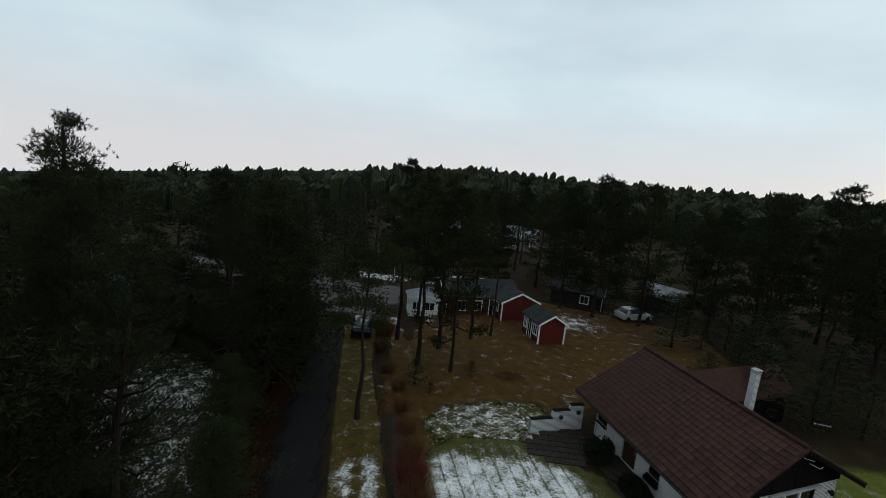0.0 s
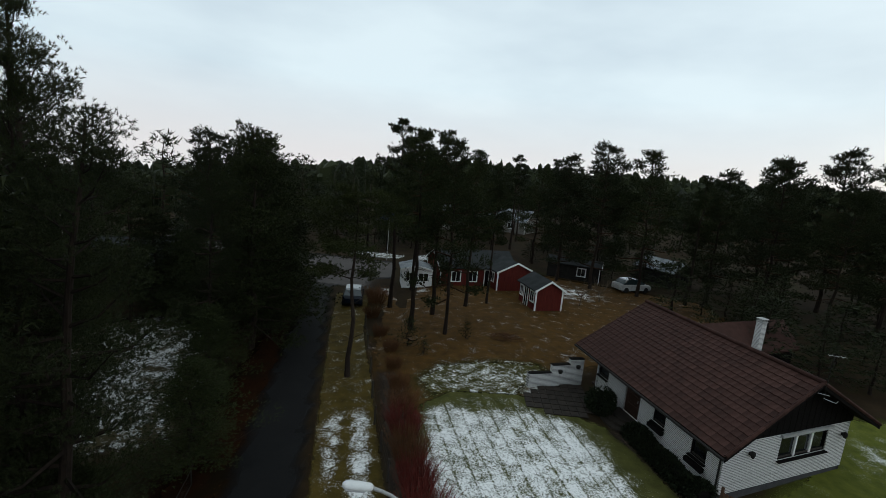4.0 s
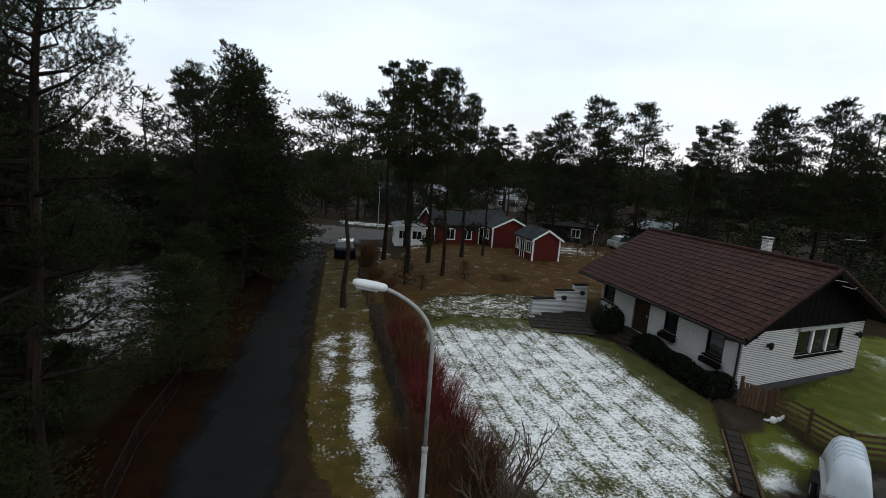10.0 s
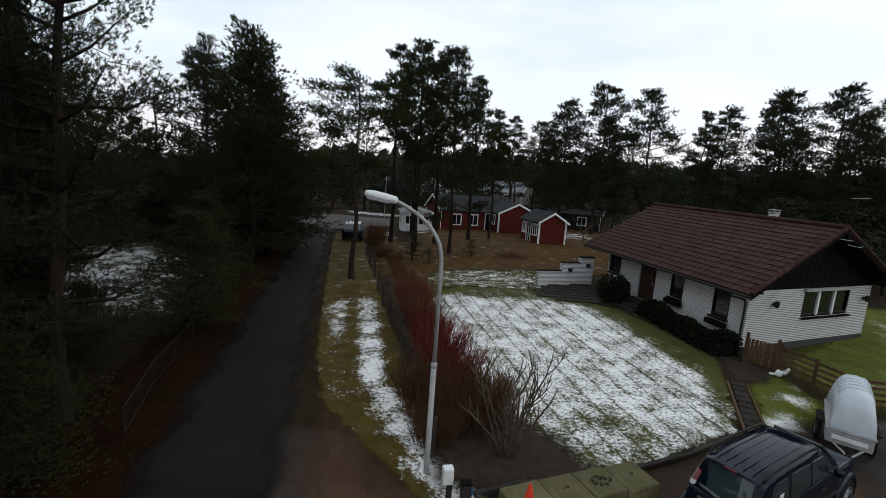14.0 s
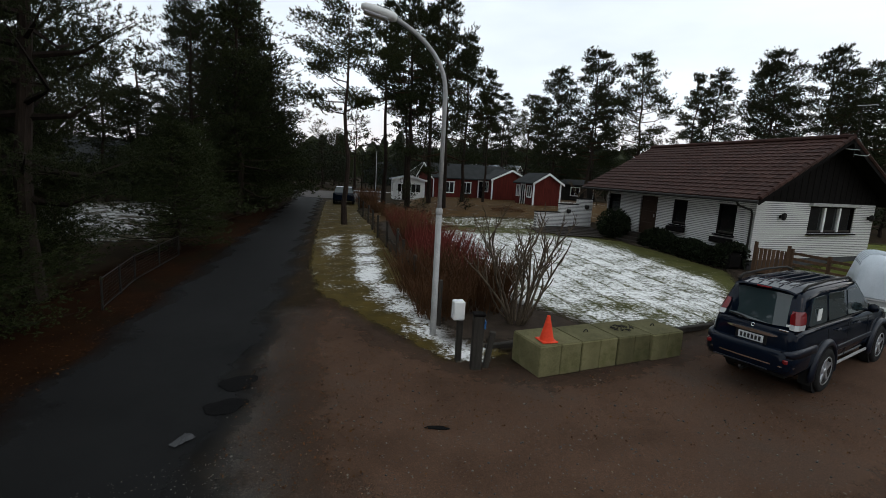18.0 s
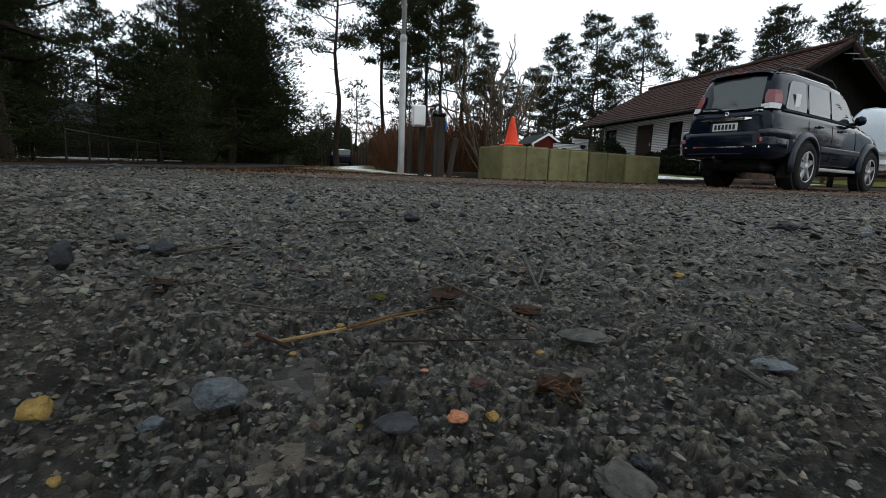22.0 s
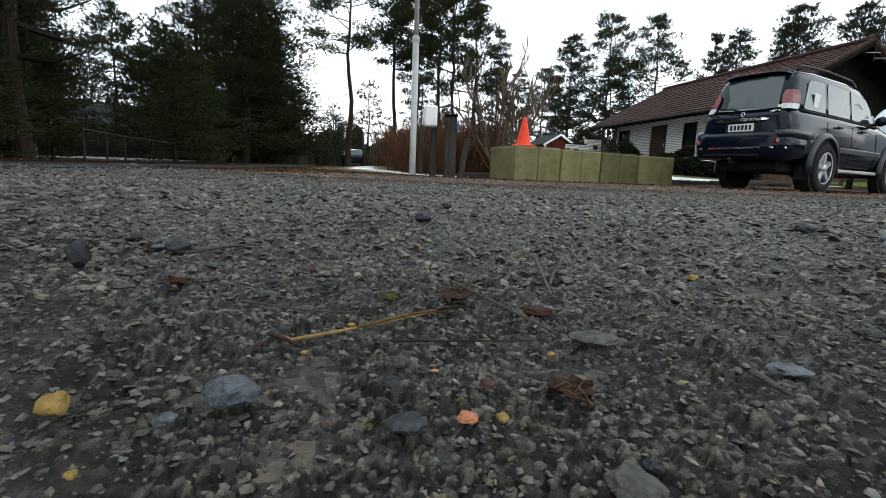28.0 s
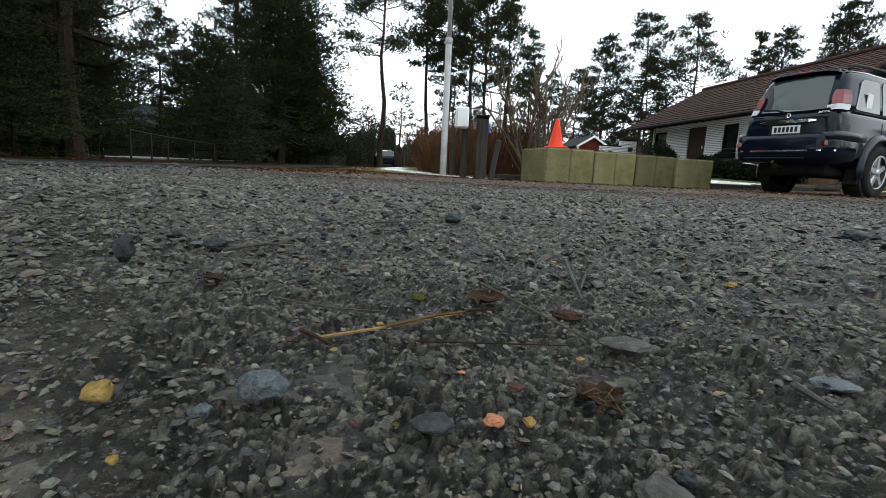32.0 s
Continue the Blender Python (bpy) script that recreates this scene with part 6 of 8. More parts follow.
part("wiper", Geo().tube([(-1.18, 0.10, 1.22), (-1.17, 0.25, 1.26), (-1.15, 0.52, 1.27)], 0.016, 5), M_RUBBER, car)
part("tailgate_strip", loft([[(-1.20 - d, y, 1.075 - h), (-1.20 - d, y, 1.075 + h), (-1.15, y, 1.085 + h), (-1.15, y, 1.065 - h)] for y, d, h in ((-0.52, 0.0, 0.008), (-0.40, 0.02, 0.022), (0.0, 0.028, 0.026), (0.40, 0.02, 0.022), (0.52, 0.0, 0.008))]), M_CHROME, car, "chrome strip on the tailgate", smooth=False)
part("plate_recess", Geo().box((-1.178, 0.0, 0.945), (0.03, 0.66, 0.20), 0.02), M_RUBBER, car)
plate = part("number_plate", Geo().box((-1.195, 0.0, 0.96), (0.02, 0.52, 0.12), 0.006), M_PLATE, car, "white number plate")
for k in range(6):
    part("plate_bar", Geo().box((-1.207, -0.19 + k * 0.076, 0.96), (0.006, 0.048, 0.075), 0.001), M_INK, plate)
part("badge", Geo().lathe([(0.024, 0.004), (0.030, 0.008), (0.038, 0.006), (0.038, 0.0)], 16, Matrix.Translation((-1.178, 0, 1.165)) @ Matrix.Rotation(-math.pi / 2, 4, "Y")), M_CHROME, car, "round chrome badge")
part("model_badge", Geo().box((-1.16, -0.60, 1.185), (0.02, 0.18, 0.025), 0.004), M_CHROME, car)
part("model_badge", Geo().box((-1.16, 0.60, 1.165), (0.02, 0.2, 0.025), 0.004), M_TRIM_AND_SHEEN, car)
part("window_sticker", Geo().box((-1.10, -0.64, 1.265), (0.012, 0.08, 0.04), 0.003), M_WHITE, car)
part("spoiler", loft([[(-0.99, y, 1.80 - d), (-0.97, y, 1.825 - d), (-0.70, y, 1.855 - d), (-0.70, y, 1.80 - d)] for y, d in ((-0.62, .045), (-0.45, .012), (0.0, 0.0), (0.45, .012), (0.62, .045))]), M_CAR, car)
part("brake_light", Geo().box((-0.985, 0, 1.80), (0.03, 0.3, 0.025), 0.006), M_TAIL, car)


def lamp_shell(side, levels, shrink):
    """A lamp glass that hugs the rear corner of the cabin, from the tailgate round to the side."""
    g = Geo()
    for z, cut in zip(levels, shrink):
        xr = -1.13 + 0.38 * (z - 1.16)
        hr = 0.79 - 0.10 * max(0.0, z - 1.16) - 0.24 * max(0.0, z - 1.305)
        hs = 0.85 - 0.10 * max(0.0, z - 1.17) - 0.16 * max(0.0, z - 1.335)
        xs = -0.93 + 0.32 * (z - 1.17) - cut
        outer = [(xr - 0.018, hr - 0.12 + cut), (xr - 0.034, hr - 0.01), (xr + 0.02, hr + 0.046), (xs, hs + 0.02)]
        inner = [(xs, hs - 0.05), (xr + 0.05, hr - 0.06), (xr + 0.04, hr - 0.12 + cut)]
        g.v.extend(Vector((x, side * y, z)) for x, y in outer + inner)
    n = 7
    for i in range(len(levels) - 1):
        for k in range(n):
            g.f.append((i * n + k, i * n + (k + 1) % n, (i + 1) * n + (k + 1) % n, (i + 1) * n + k))
    g.f.append(tuple(range(n - 1, -1, -1)))
    g.f.append(tuple((len(levels) - 1) * n + k for k in range(n)))
    return g


def bumper_section(x, w, z0, z1):
    return [(x, -w + 0.06, z0), (x, -w - 0.01, z0 + 0.10), (x, -w - 0.015, z1 - 0.12), (x, -w + 0.02, z1 - 0.02), (x, -w + 0.08, z1), (x, w - 0.08, z1), (x, w - 0.02, z1 - 0.02), (x, w + 0.015, z1 - 0.12), (x, w + 0.01, z0 + 0.10), (x, w - 0.06, z0)]


part("rear_bumper", loft([bumper_section(*q) for q in ((-1.33, 0.66, 0.56, 0.80), (-1.31, 0.78, 0.52, 0.86), (-1.24, 0.88, 0.49, 0.88), (-1.12, 0.93, 0.47, 0.885), (-0.72, 0.945, 0.46, 0.88), (-0.5, 0.94, 0.50, 0.84))]), M_CAR, car, "dark rear bumper", smooth=True)
part("bumper_strip", loft([[(x, y, 0.63), (x, y, 0.652), (x + 0.05, y, 0.652), (x + 0.05, y, 0.63)] for x, y in ((-1.20, -0.92), (-1.325, -0.74), (-1.343, 0.0), (-1.325, 0.74), (-1.20, 0.92))]), M_CHROME, car, "thin bright bumper strip")
part("bumper_lower_strip", Geo().box((-1.318, 0.08, 0.535), (0.03, 1.15, 0.02), 0.006), M_TRIM_AND_SHEEN, car)
for side in (-1, 1):
    # same paint as the body; the paler colour holds the sky reflection
    part("bumper_corner", loft([[(x, side * (w - 0.13), 0.875), (x, side * (w - 0.05), 0.925 - d), (x, side * (w + 0.01), 0.90 - d), (x, side * (w + 0.012), 0.79)] for x, w, d in ((-1.30, 0.80, 0.04), (-1.22, 0.90, 0.01), (-1.0, 0.945, 0.0), (-0.7, 0.955, 0.0), (-0.46, 0.955, 0.0))]), M_TRIM_AND_SHEEN, car, "dark blue bumper corner with sky reflection in its colour", smooth=True)
    tail = part("tail_light", lamp_shell(side, (1.30, 1.36, 1.43, 1.50), (0.0, 0.0, 0.01, 0.05)), M_TAIL, car, "red tail light wrapped round the corner")
    part("clear_lens", lamp_shell(side, (1.215, 1.255, 1.295), (0.02, 0.0, 0.0)), M_CLEARLENS, tail, "clear reversing lens")
    part("fog_light", Geo().box((-1.28, side * 0.74, 0.735), (0.06, 0.22, 0.07), 0.012, Matrix.Rotation(-side * radians(-28), 4, "Z")), M_TAIL, car, "red bumper light")
    rail = [(-0.80, side * .665, 1.81), (-0.66, side * .67, 1.885), (0.2, side * .675, 1.915), (1.1, side * .665, 1.895), (1.35, side * .64, 1.82)]
    part("roof_rail", Geo().tube(rail, [0.03, 0.024, 0.022, 0.024, 0.03], 8), M_DARKSTEEL, car, "black roof rail", smooth=True)
    part("mirror", Geo().lathe([(0, -.09), (0.09, -.06), (0.11, 0.0), (0.09, .06), (0, .09)], 14, Matrix.Translation((1.86, side * 1.02, 1.28)) @ Matrix.Diagonal((0.7, 1.1, 1.0, 1))), M_CAR, car, smooth=True)
    part("mirror_arm", Geo().box((1.86, side * 0.90, 1.23), (0.08, 0.16, 0.05), 0.015), M_CAR, car)
    part("door_moulding", Geo().box((1.38, side * 0.945, 0.70), (1.75, 0.03, 0.10), 0.013), M_TRIM_AND_SHEEN, car, "blue-grey door moulding")
    part("running_board", Geo().tube([(0.5, side * .90, 0.37), (2.25, side * .90, 0.37)], 0.03, 8), M_GALV, car)
    for x in (0.42, 1.36):
        part("door_handle", Geo().tube([(x - .1, side * .93, 1.055), (x - .06, side * .96, 1.06), (x + .06, side * .96, 1.06), (x + .1, side * .93, 1.055)], 0.016, 6), M_TRIM_AND_SHEEN, car, smooth=True)
    for x in (0.03, 0.95, 2.02):
        part("door_gap", Geo().tube([(x, side * yy, z) for yy, z in ((.925, .50), (.938, .65), (.941, .74), (.927, .95), (.902, 1.11))], 0.005, 5), M_RUBBER, car)
    part("window_trim", Geo().tube([(-0.80, side * (cab_half(1.22) + .012), 1.215), (2.1, side * (cab_half(1.21) + .012), 1.195)], 0.012, 6), M_DARKSTEEL, car)
    for x in (0.0, 2.79):
        arch = Geo()
        secs = []
        for k in range(15):
            t = math.radians(-14 + 208 * k / 14)
            ca, sa = math.cos(t), math.sin(t)
            at = lambda r, y: (x + r * ca, side * y, 0.40 + r * sa)
            secs.append([at(0.44, 0.90), at(0.44, 0.995), at(0.465, 1.01), at(0.505, 0.995), at(0.54, 0.95), at(0.545, 0.90)])
        # body paint too; its sheen is put into a paler colour
        part("wheel_arch", loft(secs), M_TRIM_AND_SHEEN, car, "flared dark blue wheel arch with sheen in its colour", smooth=True)
        part("wheel_well", Geo().lathe([(0.0, 0.0), (0.455, 0.0), (0.455, -0.2)], 24, Matrix.Translation((x, side * 0.944, 0.40)) @ Matrix.Rotation(-side * math.pi / 2, 4, "X")), M_RUBBER, car)
part("underbody", Geo().box((1.2, 0, 0.42), (4.2, 1.3, 0.24), 0.04), M_RUBBER, car)
part("tow_bar", Geo().tube([(-1.0, 0, 0.42), (-1.36, 0, 0.42), (-1.42, 0, 0.48)], 0.028, 8), M_DARKSTEEL, car)
for side in (-1, 1):
    part("mud_flap", Geo().box((-0.46, side * 0.82, 0.33), (0.02, 0.24, 0.28), 0.006), M_RUBBER, car)
part("side_notice", Geo().box((-0.36, -(cab_half(1.40) + 0.022), 1.40), (0.16, 0.012, 0.20)), M_WHITE, car, "white paper notice in the side window")
part("grille", Geo().box((3.57, 0, 0.78), (0.06, 0.9, 0.16), 0.03), M_TRIM_AND_SHEEN, car)
for k in range(5):
    part("roof_rib", Geo().box((0.1, -0.42 + 0.21 * k, 1.863), (1.9, 0.03, 0.012), 0.005), M_CAR, car)


def road_wheel(name, parent, at, r, width, side, spokes=5):
    """A wheel with a tyre, a rim and spokes; its axle lies along y."""
    w = thing(name, "", "")
    w.parent = parent
    w.matrix_basis = Matrix.Translation(at) @ Matrix.Rotation(-side * math.pi / 2, 4, "X") @ Matrix.Rotation(0.4, 4, "Z")
    ty = part("tyre", Geo().lathe([(r * .62, -width / 2), (r * .9, -width / 2), (r * .985, -width * .36), (r, -width * .2), (r, width * .2), (r * .985, width * .36), (r * .9, width / 2), (r * .64, width / 2 - .01), (r * .62, 0.0)], 32), M_RUBBER, w, "black tyre", smooth=True)
    rim = Geo().lathe([(r * .63, width * .46), (r * .655, width * .5), (r * .60, width * .42), (r * .56, width * .1), (r * .2, width * .05), (0.0, width * .05)], 32)
    rim = part("rim", rim, M_DARKSTEEL, w, "dark rim bed", smooth=True)
    for k in range(spokes):
        a = 2 * math.pi * k / spokes
        m = Matrix.Rotation(a, 4, "Z")
        g = Geo().add([m @ Vector(p) for p in ((r * .10, -r * .11, width * .40), (r * .62, -r * .075, width * .40), (r * .62, r * .075, width * .40), (r * .10, r * .11, width * .40), (r * .10, -r * .13, width * .15), (r * .62, -r * .12, width * .15), (r * .62, r * .12, width * .15), (r * .10, r * .13, width * .15))],
                      [(0, 1, 2, 3), (7, 6, 5, 4), (0, 4, 5, 1), (1, 5, 6, 2), (2, 6, 7, 3), (3, 7, 4, 0)])
        part("spoke", g, M_ALLOY, rim, "silver spoke")
    part("rim_lip", Geo().lathe([(r * .60, width * .44), (r * .66, width * .5), (r * .66, width * .44)], 32), M_ALLOY, rim, smooth=True)
    part("hub_cap", Geo().lathe([(r * .15, width * .3), (r * .15, width * .42), (r * .1, width * .47), (0, width * .48)], 16), M_ALLOY, rim, smooth=True)
    return w


for x in (0.0, 2.79):
    for side in (-1, 1):
        road_wheel("wheel", car, (x, side * 0.895, 0.385), 0.385, 0.25, side)


# ---- covered trailers ----
def trailer(where, label, plain=False):
    t = thing("trailer", label, "trailer", where, group="covered trailers")
    part("tub", Geo().box((0, 0, 0.62), (2.0, 1.2, 0.36), 0.02), M_GALV, t, "galvanised trailer tub")
    part("tub_rail", Geo().box((0, 0, 0.80), (2.06, 1.28, 0.05), 0.012), M_GALV, t)
    secs = []
    for x, h0, inset in ((-1.02, 0.05, 0.02), (-1.0, 0.55, 0.05), (-0.9, 0.86, 0.10), (-0.6, 0.98, 0.12), (0.5, 0.98, 0.12), (0.8, 0.86, 0.11), (0.96, 0.50, 0.06), (1.01, 0.05, 0.02)):
        half = 0.61 - inset
        pr = [(half, 0.82), (half, 0.82 + h0 * .55), (half - .07, 0.82 + h0 * .85), (half - .22, 0.82 + h0), (0, 0.82 + h0 * 1.03)]
        secs.append([(x, -y, z) for y, z in pr] + [(x, y, z) for y, z in reversed(pr[:-1])])
    cover = part("cover", loft(secs), M_COVER, t, "white moulded hard cover", smooth=True)
    for k in range(5):
        x = -0.55 + k * 0.26
        part("cover_rib", Geo().tube([(x, y, 0.82 + 0.98 * zf + 0.012) for y, zf in ((-0.46, .72), (-0.40, .88), (-.27, 1.0), (0, 1.03), (.27, 1.0), (.40, .88), (.46, .72))], 0.018, 6), M_COVER, cover, smooth=True)
    for side in (-1, 1):
        part("mudguard", Geo().box((0.05, side * 0.74, 0.66), (0.75, 0.24, 0.05), 0.02), M_RUBBER, t)
        wh = thing("wheel", "", "")
        wh.parent = t
        wh.matrix_basis = Matrix.Translation((0.05, side * 0.74, 0.30)) @ Matrix.Rotation(-side * math.pi / 2, 4, "X")
        part("tyre", Geo().lathe([(0.17, -.08), (0.27, -.08), (0.30, -.04), (0.30, .04), (0.27, .08), (0.17, .08)], 24), M_RUBBER, wh, smooth=True)
        part("rim", Geo().lathe([(0.18, .07), (0.16, .03), (0.05, .05), (0, .06)], 20), M_GALV, wh, smooth=True)
        part("draw_bar", Geo().tube([(-0.9, side * 0.42, 0.45), (-1.55, side * 0.06, 0.45)], 0.03, 6), M_GALV, t)
    part("coupling", Geo().tube([(-1.5, 0, 0.46), (-1.85, 0, 0.47)], [0.045, 0.035], 8), M_DARKSTEEL, t)
    part("jockey_wheel", Geo().tube([(-1.6, 0.08, 0.7), (-1.6, 0.08, 0.12)], 0.025, 6).lathe([(0, -.03), (0.1, -.03), (0.1, .03), (0, .03)], 14, Matrix.Translation((-1.6, 0.08, 0.1)) @ Matrix.Rotation(math.pi / 2, 4, "X")), M_DARKSTEEL, t)
    part("number_board", Geo().box((-1.03, 0, 0.62), (0.02, 0.9, 0.1), 0.005), M_WHITE, t)
    return t


trailer(pose(10.22, 12.8, ground_z(10.2, 12.8) - 0.02, 0, 0, 53) @ Matrix.Diagonal((1, 0.76, 1, 1)), "galvanised trailer with a white moulded cover")
trailer(pose(11.9, 11.9, ground_z(11.9, 11.9) - 0.02, 0, 0, 56) @ Matrix.Diagonal((1, 0.76, 1, 1)), "second covered trailer parked beside the first")


# ---- fences, gate and stepping path beside the house ----
def rail_fence(name, label, p0, p1, n, height, rails, group=""):
    """A fence of square posts with horizontal planks."""
    f = thing(name, label, "fence", group=group)
    a, b = Vector((*p0, 0)), Vector((*p1, 0))
    d = (b - a).normalized()
    turn = Matrix.Rotation(math.atan2(d.y, d.x), 4, "Z")
    for k in range(n + 1):
        p = a.lerp(b, k / n)
        z = ground_z(p.x, p.y)
        part("post", Geo().box((p.x, p.y, z + height / 2), (0.09, 0.09, height + 0.1), 0.008, turn), M_WOOD, f)
    for k in range(n):
        p, q = a.lerp(b, k / n), a.lerp(b, (k + 1) / n)
        m = (p + q) / 2
        z = ground_z(m.x, m.y)
        for j in range(rails):
            part("plank", Geo().box((m.x, m.y, z + 0.2 + (height - 0.28) * j / (rails - 1)), ((q - p).length, 0.03, 0.09), 0.005, turn), M_WOOD, f)
    return f


rail_fence("rail_fence", "brown horizontal plank fence at the side garden", (11.55, 17.3), (12.2, 14.9), 2, 1.05, 5)
rail_fence("rail_fence", "brown horizontal plank fence behind the trailers", (12.2, 14.9), (15.2, 14.6), 2, 1.05, 5)
gate = thing("garden_gate", "solid brown boarded garden gate by the house corner", "gate")
gp0, gp1 = Vector((10.75, 18.0, 0)), Vector((11.5, 17.4, 0))
gd = (gp1 - gp0).normalized()
gturn = Matrix.Rotation(math.atan2(gd.y, gd.x), 4, "Z")
for k in range(8):
    p = gp0.lerp(gp1, (k + .5) / 8)
    part("board", Geo().box((p.x, p.y, ground_z(p.x, p.y) + 0.52), (0.105, 0.025, 0.9), 0.006, gturn), M_WOOD, gate)
for p in (gp0, gp1):
    part("gate_post", Geo().box((p.x, p.y, ground_z(p.x, p.y) + 0.55), (0.11, 0.11, 1.25), 0.01, gturn), M_WOOD, gate)
path = thing("stepping_path", "narrow path of square grey slabs between timber edges", "path", kind="structure")
s0, s1 = Vector((9.45, 16.2, 0)), Vector((8.05, 12.95, 0))
sd = (s1 - s0).normalized()
sturn = Matrix.Rotation(math.atan2(sd.y, sd.x), 4, "Z")
for k in range(9):
    p = s0.lerp(s1, (k + .5) / 9)
    part("slab", Geo().box((p.x, p.y, ground_z(p.x, p.y) + 0.04), (0.36, 0.40, 0.05), 0.008, sturn), M_PAVING, path)
side_v = Vector((-sd.y, sd.x, 0))
for s in (-1, 1):
    c = (s0 + s1) / 2 + side_v * 0.28 * s
    part("edging", Geo().box((c.x, c.y, ground_z(c.x, c.y) + 0.04), ((s1 - s0).length, 0.07, 0.09), 0.01, sturn), M_WOOD, path)
kerb = thing("lawn_edging", "low timber edging along the front of the lawn", "edging", kind="structure")
ke = [(0.35, 9.75), (1.2, 10.15), (3.9, 10.95), (5.8, 11.85), (7.7, 13.0)]
for (x0, y0), (x1, y1) in zip(ke, ke[1:]):
    c = Vector(((x0 + x1) / 2, (y0 + y1) / 2, 0))
    part("sleeper", Geo().box((c.x, c.y, ground_z(c.x, c.y) + 0.03), (math.hypot(x1 - x0, y1 - y0), 0.12, 0.12), 0.015, Matrix.Rotation(math.atan2(y1 - y0, x1 - x0), 4, "Z")), M_GREYWOOD, kerb)

# old wire fence along the verge: grey posts and wires
wf = thing("wire_fence", "old wire fence with grey wooden posts in the twig hedge", "fence")
fpts = [(-0.55, 10.9), (-1.25, 13.4), (-1.75, 15.6), (-2.15, 17.8), (-2.75, 19.6), (-3.4, 21.6), (-4.0, 24), (-4.7, 27), (-5.6, 30.5), (-6.6, 34.5)]
for x, y in fpts:
    part("post", Geo().box((x, y, ground_z(x, y) + 0.45), (0.09, 0.09, 1.1), 0.012), M_GREYWOOD, wf)
for z in (0.35, 0.65, 0.92):
    part("wire", Geo().tube([(x, y, ground_z(x, y) + z) for x, y in fpts], 0.004, 4), M_DARKSTEEL, wf)
# timber fence and wire gate on the far side of the road
lf = thing("roadside_fence", "low mesh fence with thin rails among the roadside trees", "fence")
lpts = [(-7.6, 10.8), (-8.05, 12.0), (-8.5, 13.2), (-8.9, 14.9), (-9.3, 16.6)]
for x, y in lpts:
    part("post", Geo().tube([(x, y, -0.1), (x, y, 0.72)], 0.022, 8), M_DARKSTEEL, lf)
for z in (0.06, 0.68):
    part("rail", Geo().tube([(x, y, z) for x, y in lpts], 0.014, 6), M_DARKSTEEL, lf)
for (x0, y0), (x1, y1) in zip(lpts, lpts[1:]):
    g = Geo()
    for k in range(14):
        f0 = k / 14
        x, y = x0 + (x1 - x0) * f0, y0 + (y1 - y0) * f0
        g.tube([(x, y, 0.06), (x, y, 0.68)], 0.002, 3, cap=False)
    for k in range(8):
        z = 0.1 + k * 0.075
        g.tube([(x0, y0, z), (x1, y1, z)], 0.002, 3, cap=False)
    part("mesh_panel", g, M_DARKSTEEL, lf)

